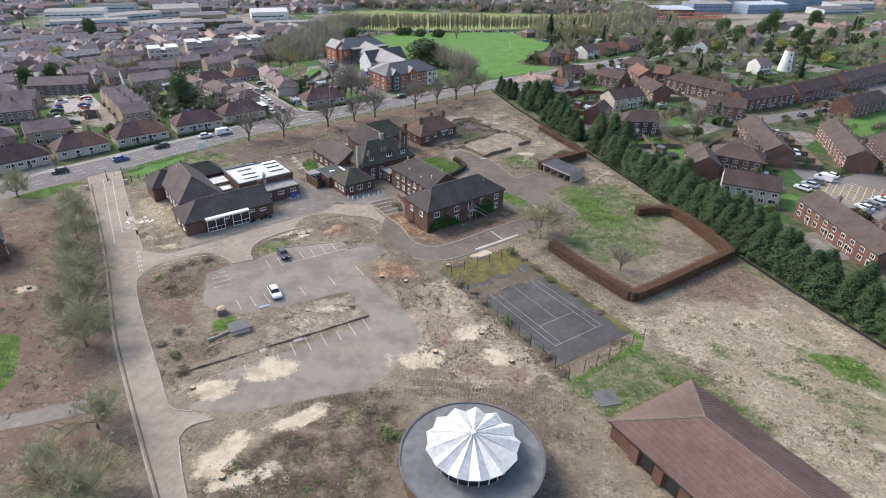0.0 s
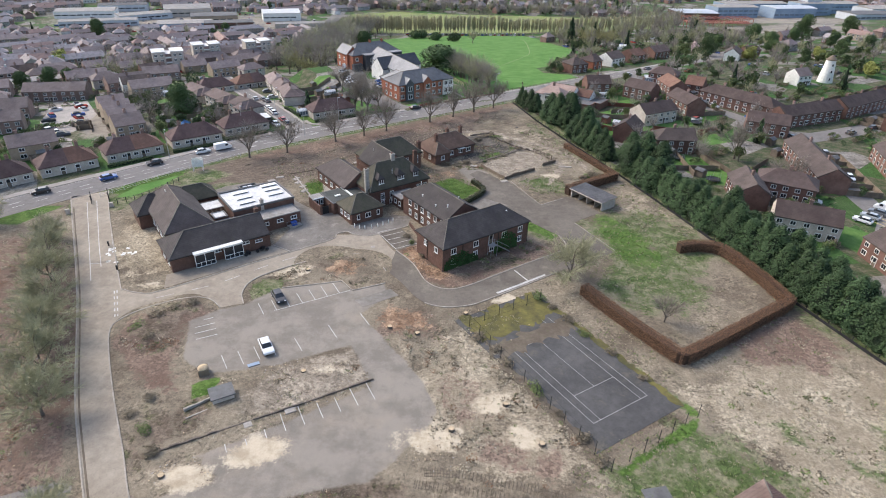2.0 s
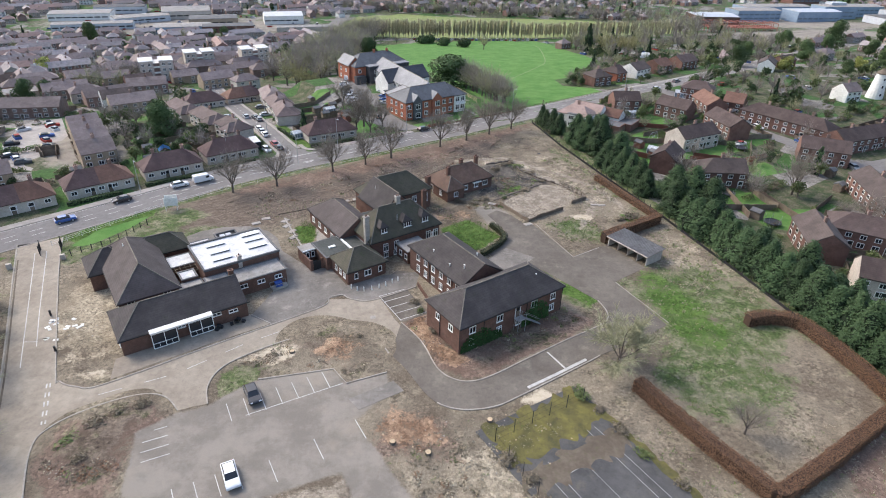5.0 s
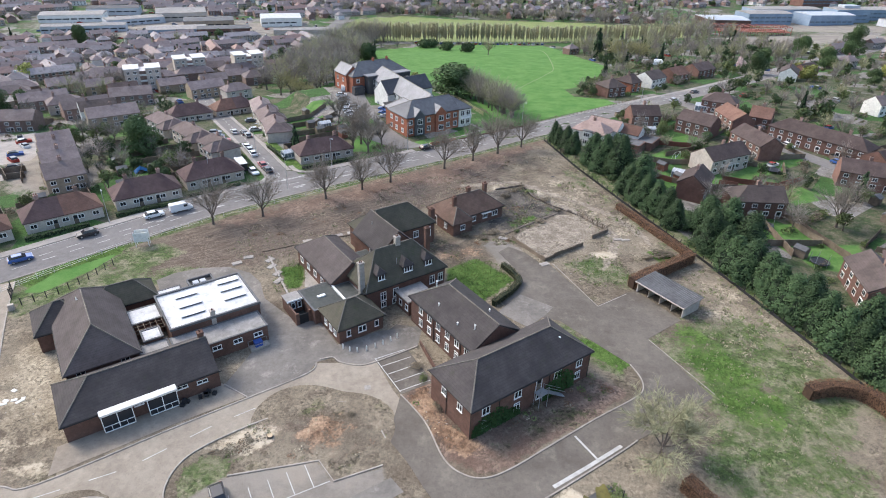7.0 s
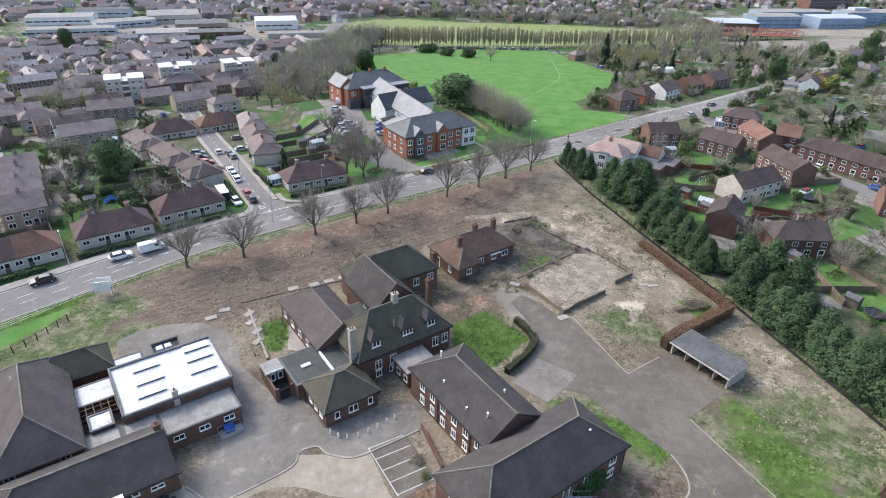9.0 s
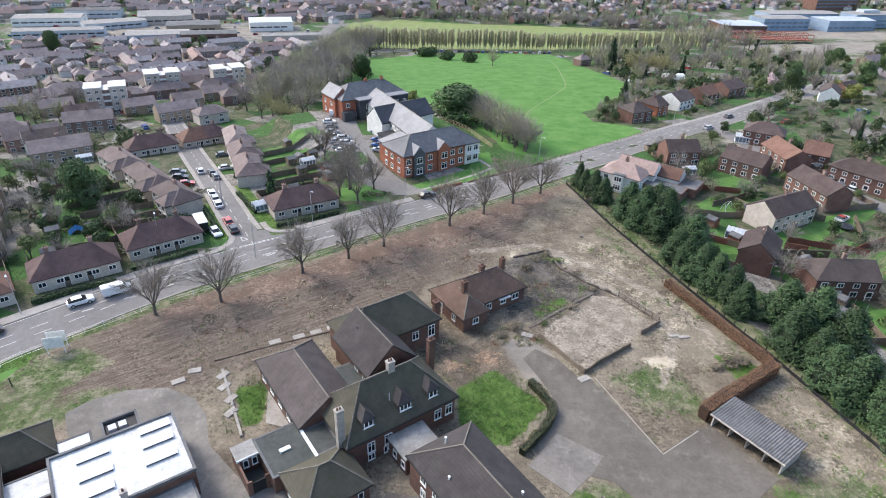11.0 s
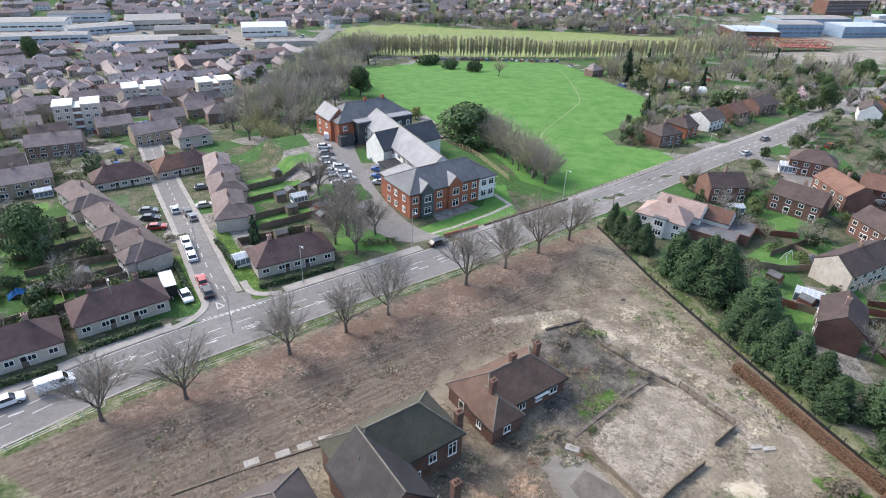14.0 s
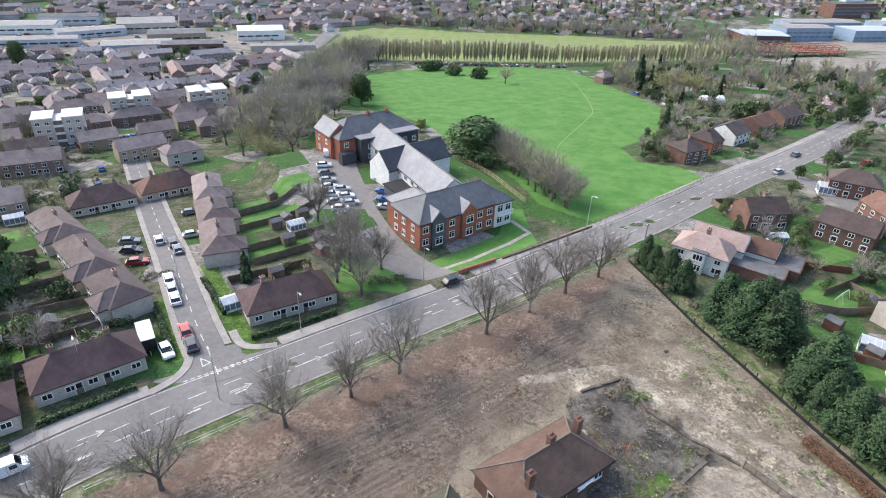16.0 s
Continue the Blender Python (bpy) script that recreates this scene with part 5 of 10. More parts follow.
slab("moss_patch", ragged(-13.6, 22.5, 2.4, 29.6, 3, 0.9), 0.042, MOSS, "yellow-green moss over old tarmac", True)
slab("leaf_litter", ragged(-14.2, 17.5, 1.6, 21.4, 4, 0.9), 0.046, LITTER, "brown leaf litter over old tarmac", True)
slab("leaf_litter", ragged(-14.9, -4.2, -13.5, 18, 5, 0.4), 0.048, LITTER, "brown leaf litter along the court edge", True)
slab("leaf_litter", ragged(2.3, -4.2, 3.4, 24, 6, 0.35), 0.048, MOSS, "moss and weeds along the court edge", True)
bm = bmesh.new()
for a, b, c, d in ((0, 0, -10.97, 0), (0, 0, 0, 22.5), (-10.97, 0, -10.97, 21), (-1.37, 0, -1.37, 22.5), (-9.6, 0, -9.6, 21), (-1.37, 5.49, -9.6, 5.49), (-5.48, 5.49, -5.48, 18.3), (-1.37, 18.3, -9.6, 18.3)):
    ribbon(bm, [on_court(a, b), on_court(c, d)], 0.075, 0.03, 0.043)
solo("court_line", bm, LINE_FAINT, Matrix(), "faded white tennis court lines", "marking", kind="structure")


# ==== buildings of the site ====
def at_site(u, v):
    x, y = site(u, v)
    return pose(x, y, 0, 0, 0, TURN)


def block(parent, u0, u1, v0, v1, eave, ridge, axis, ends, wall, tiles, m=None):
    """Walls and pitched roof of one wing, in its building's own axes."""
    bm = boxes((u0, u1, v0, v1, -0.1, eave - 0.1))
    for e in (0, 1):
        if ends[e] == "g":
            gable(bm, u0, u1, v0, v1, eave, ridge, axis, e)
    w = part("wall", bm, wall, parent)
    bm = bmesh.new()
    lines = roof(bm, u0, u1, v0, v1, eave, ridge, axis, ends)
    r = part("roof", bm, tiles, parent)
    made = [w, r]
    part("ridge_tile", caps(lines), RIDGE, r, "pale mortared ridge")
    for v in ((v0 - 0.46, v1 + 0.36) if axis == "u" else ()):
        made.append(part("gutter", boxes((u0 - 0.42, u1 + 0.42, v, v + 0.1, eave - 0.22, eave - 0.1)), BLACK, parent))
    for u in ((u0 - 0.46, u1 + 0.36) if axis == "v" else ()):
        made.append(part("gutter", boxes((u, u + 0.1, v0 - 0.42, v1 + 0.42, eave - 0.22, eave - 0.1)), BLACK, parent))
    for o in made if m else ():
        o.matrix_basis = m
    return w


def flat(parent, u0, u1, v0, v1, h, wall, top, parapet=0.25):
    part("wall", boxes((u0, u1, v0, v1, -0.1, h)), wall, parent)
    bm = boxes((u0 - 0.15, u1 + 0.15, v0 - 0.15, v0 + 0.15, h, h + parapet), (u0 - 0.15, u1 + 0.15, v1 - 0.15, v1 + 0.15, h, h + parapet), (u0 - 0.15, u0 + 0.15, v0 + 0.15, v1 - 0.15, h, h + parapet), (u1 - 0.15, u1 + 0.15, v0 + 0.15, v1 - 0.15, h, h + parapet))
    part("parapet", bm, FELT if wall is BRICK else wall, parent)
    part("flat_roof", boxes((u0 + 0.15, u1 - 0.15, v0 + 0.15, v1 - 0.15, h - 0.1, h + 0.08)), top, parent)


def pipe(parent, u, v, h):
    bm = bmesh.new()
    bar(bm, (u, v, 0), (u, v, h), 0.06, n=6)
    part("drainpipe", bm, BLACK, parent)


def ivy(parent, u0, u1, v, z1, seed, n=500):
    rng = random.Random(seed)
    bm = bmesh.new()
    pts = []
    for _ in range(n):
        u = rng.uniform(u0, u1)
        top = z1 * (0.5 + 0.5 * math.sin((u - u0) / (u1 - u0) * math.pi)) * rng.uniform(0.6, 1.05)
        pts.append(((u, v - rng.uniform(0.03, 0.28), rng.uniform(0, max(top, 0.4))), (0, -1, 0.2)))
    leaf_quads(bm, rng, pts, 0.2)
    part("ivy", bm, IVY, parent, "green climbing ivy")


# two-storey block with hipped roof and rear wing
C = thing("school_building", at_site(80, 99), "two-storey brown brick block with dark hipped roof and ivy", "building")
block(C, -10.8, 11.4, -4.4, 4.8, 5.2, 8.5, "u", "hh", BRICK, TILE_DARK)
block(C, -3.3, 5.8, 4.8, 22, 5.1, 8.2, "v", "gh", BRICK, TILE_DARK)
for u, w in ((-8.3, 1.3), (-2.7, 1.3), (4.8, 1.3), (9.2, 1.2)):
    window(C, u, -4.4, 3.2, w, 1.3, bars=1)
for u in (-8.3, -2.7, 1.5, 9.2):
    window(C, u, -4.4, 0.9, 1.1, 1.35, bars=1)
door(C, 1.2, -4.4, 2.7)
for v in (-2, 1.6):
    window(C, -10.8, v, 3.2, 1.1, 1.2, "-u")
    window(C, 11.4, v, 3.2, 1.1, 1.2, "+u")
    window(C, 11.4, v, 0.9, 1.1, 1.2, "+u")
for v in (6.5, 9, 11.5, 14, 16.5, 19):
    window(C, -3.3, v, 3.2, 1.1, 1.25, "-u")
    window(C, -3.3, v, 0.8, 1.0, 1.4, "-u")
    window(C, 5.8, v, 3.2, 1.1, 1.25, "+u")
    window(C, 5.8, v, 0.8, 1.1, 1.25, "+u")
for u, v in ((-10.9, -4.5), (-6, -4.47), (3.2, -4.47), (11.5, -4.4), (-10.87, 1), (-3.37, 8), (-3.37, 15.2)):
    pipe(C, u, v, 5.0)
for i, (u, v, z) in enumerate(((-1.2, 7.5, 7.0), (-1.9, 16, 6.2), (3.2, 9.5, 7.0), (7.5, -1.5, 7.0), (-2.2, 10.5, 6.0), (0.4, 20, 7.4))):
    bm = bmesh.new()
    bar(bm, (u, v, z - 0.6), (u, v, z + 0.35), 0.1, n=8)
    bar(bm, (u, v, z + 0.35), (u, v, z + 0.45), 0.16, n=8)
    part("vent_pipe", bm, WHITE, C, "white roof vent")
ivy(C, -10.5, -3.5, -4.42, 3.6, 1, 900)
ivy(C, 2.2, 8.4, -4.42, 4.6, 2, 900)
ivy(C, -5, -2, -4.42, 2.0, 3, 250)
esc = bmesh.new()
box(esc, 0.4, 2.1, -5.7, -4.45, 2.55, 2.65)
for u in (0.45, 2.05):
    for v in (-5.65, -4.6):
        bar(esc, (u, v, 0), (u, v, 3.6), 0.05)
for i in range(13):
    box(esc, 2.1 + i * 0.27, 2.37 + i * 0.27, -5.7, -4.8, 2.4 - i * 0.19, 2.45 - i * 0.19)
for v in (-5.7, -4.8):
    bar(esc, (2.1, v, 2.5), (5.6, v, 0.05), 0.05)
    bar(esc, (2.1, v, 3.5), (5.6, v, 1.05), 0.035)
bar(esc, (0.45, -5.65, 3.6), (2.1, -5.65, 3.6), 0.035)
part("fire_escape", esc, STEEL, C, "metal fire escape stair")

# old house with dormers, cross wings and chimneys
B = thing("old_house", at_site(80, 131), "old brick house with mossy steep roofs, dormers and chimneys", "building")
block(B, -8.6, 7.6, -4.2, 5.0, 4.4, 9.2, "u", "hh", BRICK, TILE_MOSS)
block(B, -0.5, 7.2, 5.0, 16, 4.6, 8.6, "v", "gg", BRICK, TILE_DARK)
block(B, 0.2, 15.4, 11, 19.2, 4.8, 8.6, "u", "hh", BRICK, TILE_MOSS)
block(B, -11.8, -3.6, 2.5, 18, 3.5, 6.6, "v", "gh", BRICK, TILE_GREY)
block(B, -16.4, -8.4, -9.2, -2.4, 2.9, 5.6, "u", "hh", BRICK, TILE_MOSS)
flat(B, -17.4, -11.9, -2.3, 4.5, 2.8, BRICK, FELT_DARK, 0.12)
flat(B, -11.8, -8.7, -2.3, 2.4, 3.0, BRICK, FELT_DARK, 0.12)
part("yard_wall", boxes((-20.2, -19.95, -1.0, 5.0, -0.1, 2.3), (-19.95, -17.5, 4.75, 5.0, -0.1, 2.6), (-19.95, -19.6, -1.0, -0.75, -0.1, 2.3), (-18.0, -17.5, -1.0, -0.75, -0.1, 2.3)), BRICK, B, "brick wall round a small open yard")
part("yard_floor", boxes((-19.95, -17.5, -0.75, 4.75, -0.05, 0.08)), FELT_DARK, B, "damp dark yard floor")
part("lean_to_roof", boxes((-20.3, -17.5, 2.5, 5.05, 2.62, 2.74)), FELT_LT, B, "pale felted lean-to roof")
part("fascia", boxes((-20.3, -17.5, 2.4, 2.5, 2.5, 2.78)), WHITE, B)
part("lean_to_wall", boxes((-19.95, -17.5, 2.6, 2.8, 0.0, 2.6)), BRICK, B)
for u in (-19.2, -18.1):
    window(B, u, 2.6, 1.0, 0.7, 1.2, bars=0)
flat(B, -4.0, 0.6, 5.1, 10.9, 2.9, BRICK, FELT_DARK, 0.1)
part("link_roof", boxes((-3.2, 2.2, -8.8, -4.3, 2.7, 2.95)), FELT_LT, B, "white weathered flat link roof")
part("link_wall", boxes((-3.0, 2.0, -8.7, -4.3, -0.1, 2.7)), BRICK, B)
for u in (-2.1, -0.6, 0.9):
    window(B, -3.0, -8 + 1.3 * (u + 2.1), 0.9, 0.9, 1.1, "-u", 0)
part("rooflight", boxes((-15.4, -14.0, 0.6, 1.2, 2.88, 3.1)), WHITE, B, "white rooflight")
part("parapet_coping", boxes((-12.05, -11.7, -2.4, 4.6, 2.9, 3.25)), WHITE, B, "white coping")
part("yard_gate", boxes((-19.6, -18.0, -0.92, -0.84, 0.05, 1.9)), BLACK, B, "dark boarded yard gate")
for u, w, n in ((-5.3, 1.3, 2), (0.1, 1.7, 3), (4.4, 1.3, 2)):
    bm = boxes((-w / 2 - 0.12, w / 2 + 0.12, -0.2, 2.4, 0, 1.4))
    roof(bm, -w / 2 - 0.12, w / 2 + 0.12, -0.2, 3.0, 1.5, 2.55, "v", "hg", 0.22)
    d = part("dormer", bm, TILE_DARK, B, "tile-hung dormer with small hipped roof")
    part("sill", boxes((-w / 2 - 0.2, w / 2 + 0.2, -0.34, -0.2, 0.1, 0.22)), WHITE, d)
    d.location = (u, -3.3, 5.1)
    window(d, 0, -0.2, 0.25, w, 1.1, bars=n - 1)
for u in (-5.4, -2.9, 4.8, 6.6):
    window(B, u, -4.2, 1.6, 1.1, 1.7, bars=1)
for u in (-5.4, -3.1):
    window(B, u, -4.2, 0.2, 1.0, 1.1, bars=1)
for u in (-14.7, -12.6, -11.9, -9.6):
    window(B, u, -9.2, 0.95, 0.75, 1.2, bars=0)
for v in (-7.8, -6.2, -4.4):
    window(B, -16.4, v, 1.0, 0.9, 1.1, "-u", 1)
for v in (4, 7, 10, 13, 16):
    window(B, -11.8, v, 1.1, 1.2, 1.2, "-u", 1)
window(B, 11.0, 11, 2.3, 1.2, 1.5, bars=1)
window(B, 14.0, 11, 1.8, 1.3, 2.1, bars=1)
window(B, 8.8, 11, 0.6, 1.0, 1.3, bars=1)
window(B, 0.2, 16.5, 2.6, 1.1, 1.3, "-u")
for v in (6.5, 9):
    window(B, -0.5, v, 2.9, 1.1, 1.2, "-u")
for u, v, z in ((-8.9, -3.0, 9.8), (0.2, 0.4, 10.6), (8.3, 2.9, 9.0), (15.7, 12.2, 7.2)):
    chimney(B, u, v, 0 if abs(u) > 8 else 6, z, 0.95, 0.75, BRICK if u > 8 else CONCRETE, 2)
for u, v, z in ((-1.5, -2.2, 7.2), (1.8, 12.6, 7.0)):
    bm = bmesh.new()
    bar(bm, (u, v, z - 0.8), (u, v, z + 0.7), 0.07, n=6)
    part("vent_pipe", bm, STEEL, B)

# low hall complex
A = thing("school_hall", at_site(38, 135), "low brick school hall with brown hipped roofs and white flat roof", "building")
block(A, -12.6, 7.0, -12.4, -3.6, 3.1, 6.1, "u", "hg", BRICK, TILE_DARK)
block(A, -11, -1.6, -3.4, 16.5, 4.0, 8.0, "v", "hh", BRICK, TILE_GREY)
block(A, -13.6, -6, 9.5, 16.5, 3.4, 6.4, "u", "hh", BRICK, TILE_DARK)
block(A, -5.5, 4.0, 11.6, 17.2, 3.2, 5.8, "u", "hh", BRICK, TILE_MOSS)
flat(A, 3.4, 17.2, -1.4, 9.2, 4.2, BRICK, FELT_W, 0.4)
flat(A, 7.2, 16.6, -6.0, -1.5, 2.9, BRICK, FELT_LT, 0.15)
flat(A, -1.5, 3.3, 5.2, 9.4, 2.9, BRICK, FELT_W, 0.15)
flat(A, -1.5, 2.6, -3.5, -0.8, 2.8, BRICK, FELT_LT, 0.1)
flat(A, 3.0, 7.0, -3.5, -1.5, 3.0, BRICK, FELT_LT, 0.1)
flat(A, -0.4, 2.2, -0.7, 2.2, 3.3, BRICK, FELT_W, 0.2)
flat(A, 4.2, 8.0, 9.4, 13.0, 2.9, BRICK, FELT_W, 0.15)
flat(A, 9.4, 13.4, 9.6, 13.4, 2.9, BRICK, BLACK, 0.5)
for u, v in ((5.6, 0.9), (5.9, 3.6), (6.0, 6.6), (12.6, 2.0), (12.8, 4.8), (13, 7.2)):
    bm = boxes((u, u + 3.6, v, v + 1.25, 4.25, 4.6))
    r = part("rooflight", bm, WHITE, A, "raised white rooflight")
    # Grey strip: shade on the rooflight's front side is put into the colour.
    part("pane", boxes((u + 0.1, u + 3.5, v - 0.03, v, 4.3, 4.5)), FELT, r)
for u in (10.0, 11.2):
    part("plant_box", boxes((u, u + 0.9, 11, 12, 2.95, 3.7)), PALE_CLAD, A, "pale roof plant unit")
lat = bmesh.new()
for i in range(6):
    box(lat, -1.4 + i * 0.9, -1.32 + i * 0.9, 2.3, 5.1, 2.9, 3.0)
for v in (2.4, 3.4, 4.4):
    box(lat, -1.4, 3.3, v, v + 0.08, 2.8, 2.9)
part("courtyard_frame", lat, WOOD, A, "dark open roof frame over a courtyard")
bay = boxes((-8.5, 1.1, -13.6, -11.6, 3.05, 3.3))
part("window_bay", bay, RENDER_W, A, "white flat-roofed window bay")
for u in (-6.5, -0.9):
    w = 3.7
    bm = boxes(*[(u - w / 2 + i * w / 2 - 0.05, u - w / 2 + i * w / 2 + 0.05, -13.5, -13.3, 0.3, 3.05) for i in range(3)], *[(u - w / 2 + i * w / 4 - 0.03, u - w / 2 + i * w / 4 + 0.03, -13.48, -13.3, 0.3, 1.15) for i in (1, 3)], (u - w / 2, u + w / 2, -13.49, -13.31, 0.2, 0.32), (u - w / 2, u + w / 2, -13.49, -13.31, 1.12, 1.2), (u - w / 2, u + w / 2, -13.49, -13.31, 2.9, 3.04))
    f = part("window", bm, WHITE, A, "wide white-framed hall window")
    part("pane", boxes((u - w / 2, u + w / 2, -13.42, -13.38, 0.25, 3.0)), GLASS, f)
window(A, -3.7, -12.4, 1.9, 1.2, 0.8, bars=1)
window(A, 1.9, -12.4, 2.0, 1.5, 0.6, bars=1)
window(A, 4.6, -12.4, 1.7, 1.5, 0.6, bars=1)
for u in (8.6, 11.8, 15):
    window(A, u, -6, 1.5, 1.4, 0.8, bars=1)
for u in (-9.2, -3.5):
    window(A, u, -3.4, 3.0, 1.2, 0.75, bars=1)
for v in (-1, 2, 5, 8):
    window(A, -11, v, 1.2, 1.5, 1.6, "-u", 2)
for v in (-10.5, -7):
    window(A, -12.6, v, 1.0, 1.4, 1.4, "-u", 1)
door(A, 7.0, -10.6, 0, "+u")
chimney(A, 6.4, -7.5, 3, 6.9, 0.8, 0.7, BRICK, 1)
chimney(A, 9.8, -1.2, 2.8, 5.6, 0.7, 0.6, RENDER, 1)
bm = bmesh.new()
bar(bm, (-7.2, 10, 6.4), (-7.2, 10, 7.8), 0.09, n=6)
bar(bm, (-7.2, 10, 7.4), (-6.5, 9.4, 7.4), 0.05, n=6)
part("roof_vent", bm, WHITE, A)
ramp = bmesh.new()
for v in (-7.6, -6.2):
    bar(ramp, (13.2, v, 0), (13.2, v, 1.1), 0.05)
    bar(ramp, (16.2, v, 0), (16.2, v, 1.1), 0.05)
    bar(ramp, (13.2, v, 1.1), (16.2, v, 1.1), 0.04)
box(ramp, 13.2, 16.2, -7.6, -6.2, 0, 0.35)
part("access_ramp", ramp, CONCRETE, A, "concrete ramp with handrails")

# brick cottage
D = thing("cottage", at_site(108, 147.5), "single-storey brick cottage with red-brown hipped roof", "building")
block(D, -7.6, 7.4, -4, 4, 2.9, 6.2, "u", "hh", BRICK, TILE_COT)
block(D, -7.8, -2.8, -6, -1, 2.9, 5.4, "v", "hg", BRICK, TILE_COT)
for u, w in ((-5.3, 1.2), (-0.8, 1.2), (2.4, 1.2), (5.2, 1.5)):
    window(D, u, -6 if u < -4 else -4, 1.0, w, 1.2, bars=1)
window(D, -7.8, -3.2, 0.9, 1.0, 1.3, "-u")
door(D, -7.6, 1, 0, "-u")
part("porch_roof", boxes((1.1, 3.7, -4.7, -3.9, 2.35, 2.5)), WHITE, D, "small white porch roof")
for u, v, z in ((-5.2, -2.4, 7.4), (0.6, 0.3, 7.3), (5.4, 0.4, 7.2)):
    chimney(D, u, v, 4, z, 0.85, 0.7, BRICK, 2)

# open-fronted shelter
E = thing("cart_shelter", at_site(119.4, 101), "open-fronted shelter with grey corrugated roof", "shelter")
part("wall", boxes((2.2, 2.4, -5, 5, -0.05, 2.3), (-2.4, 2.2, -5, -4.8, -0.05, 2.3), (-2.4, 2.2, 4.8, 5, -0.05, 2.3)), RENDER, E)
for v in (-2.5, 0, 2.5):
    part("divider", boxes((-2.2, 2.2, v - 0.06, v + 0.06, -0.05, 2.25)), RENDER, E)
bm = bmesh.new()
rows = []
for i in range(121):
    v = -5.3 + 10.6 * i / 120
    dz = 0.05 * math.sin(i * math.pi / 2)
    rows.append([bm.verts.new(p) for p in ((-2.8, v, 2.32 + dz), (2.8, v, 2.62 + dz), (2.8, v, 2.54 + dz), (-2.8, v, 2.24 + dz))])
for a, b in zip(rows, rows[1:]):
    for k in range(4):
        bm.faces.new((a[k], b[k], b[(k + 1) % 4], a[(k + 1) % 4]))
part("roof", bm, CORRUG, E, "grey corrugated sheet roof")
part("fascia", boxes((-2.9, -2.78, -5.3, 5.3, 2.1, 2.32)), RENDER, E)

# round building with folded white canopy
F = thing("round_hall", pose(5.4, 52.2, 0), "round flat-roofed hall with folded white star canopy", "building")


def ring_prism(bm, r0, r1, z0, z1, n=64):
    vs = []
    for i in range(n):
        a = 2 * math.pi * i / n
        c, s = math.cos(a), math.sin(a)
        vs.append([bm.verts.new((r * c, r * s, z)) for r, z in ((r0, z0), (r1, z0), (r1, z1), (r0, z1))])
    for i in range(n):
        a, b = vs[i], vs[(i + 1) % n]
        for k in range(4):
            bm.faces.new((a[k], a[(k + 1) % 4], b[(k + 1) % 4], b[k]))


bm = bmesh.new()
ring_prism(bm, 8.3, 8.7, -0.1, 3.2)
part("wall", bm, BRICK, F)
bm = bmesh.new()
ring_prism(bm, 0.4, 9.1, 3.2, 3.42)
part("flat_roof", bm, FELT_DISC, F, "dark grey felt disc roof")
bm = bmesh.new()
ring_prism(bm, 8.95, 9.25, 3.15, 3.56)
part("roof_kerb", bm, FELT, F)
bm = bmesh.new()
ring_prism(bm, 4.6, 4.8, 3.4, 5.3, 24)
part("lantern", bm, GLASS, F, "dark clerestory glazing")
for i in range(24):
    a = 2 * math.pi * (i + 0.5) / 24
    bm = bmesh.new()
    bar(bm, (4.84 * math.cos(a), 4.84 * math.sin(a), 3.4), (4.84 * math.cos(a), 4.84 * math.sin(a), 5.35), 0.07)
    part("mullion", bm, WHITE, F)
n = 13
for i in range(n):
    a0, a1, a2 = (2 * math.pi * (i + k) / n for k in (-0.5, 0, 0.5))
    bm = bmesh.new()
    apex = (0.25, 7.3)
    P = lambda r, a, z: bm.verts.new((r * math.cos(a), r * math.sin(a), z))
    for t in (0.0, -0.08):
        l, m_, r = P(5.55, a0, 5.3 + t), P(5.95, a1, 5.8 + t), P(5.55, a2, 5.3 + t)
        la, ma, ra_ = P(0.3, a0, 7.0 + t), P(0.3, a1, 7.35 + t), P(0.3, a2, 7.0 + t)
        f1, f2 = (l, m_, ma, la), (m_, r, ra_, ma)
        bm.faces.new(f1 if t == 0 else f1[::-1])
        bm.faces.new(f2 if t == 0 else f2[::-1])
        if t == 0:
            top = (l, m_, r, ra_, ma, la)
        else:
            low = (l, m_, r, ra_, ma, la)
    for k in range(6):
        j = (k + 1) % 6
        bm.faces.new((top[j], top[k], low[k], low[j]))
    part("canopy_fold", bm, CANOPY, F)
bm = bmesh.new()
bar(bm, (0, 0, 6.6), (0, 0, 7.5), 0.45, 0.3, 14)
part("finial", bm, WHITE, F)

# hall with long tiled roof
G = thing("tiled_hall", pose(41.2, 46.9, 0, 0, 0, 31), "low brick hall under long red-brown pantiled roof", "building")
block(G, -8, 8, -24, 18.4, 3.0, 6.6, "v", "hh", BRICK, PANTILE)
bm = bmesh.new()
for k in range(128):
    v = -23.6 + 0.33 * k
    top = min(1.0, (18.8 - v) / 7.9, (v + 24.4) / 7.9)
    for sd in (-1, 1):
        bar(bm, (sd * 8.36, v, 3.02), (sd * 8.36 * (1 - top), v, 3.02 + 3.58 * top), 0.035, n=3)
part("tile_rib", bm, PANTILE, G)["kind"] = "stuff"
bm = bmesh.new()
bm.faces.new([bm.verts.new(p) for p in ((-8.36, 18.80, 3.03), (8.36, 18.80, 3.03), (0, 10.96, 6.66))])
bmesh.ops.solidify(bm, geom=bm.faces[:], thickness=0.03)
part("hip_tiles", bm, TILE_PINK, G, "pinkish weathered hip end")
for i in range(5):
    v = 12 - i * 4
    part("opening", boxes((-8.06, -7.98, v - 1.0, v + 1.0, 0.1, 2.3)), GLASS, G, "dark glazed opening")
    part("pier", boxes((-8.5, -8.0, v + 1.2, v + 2.6, -0.1, 2.7)), TILE_RED, G)
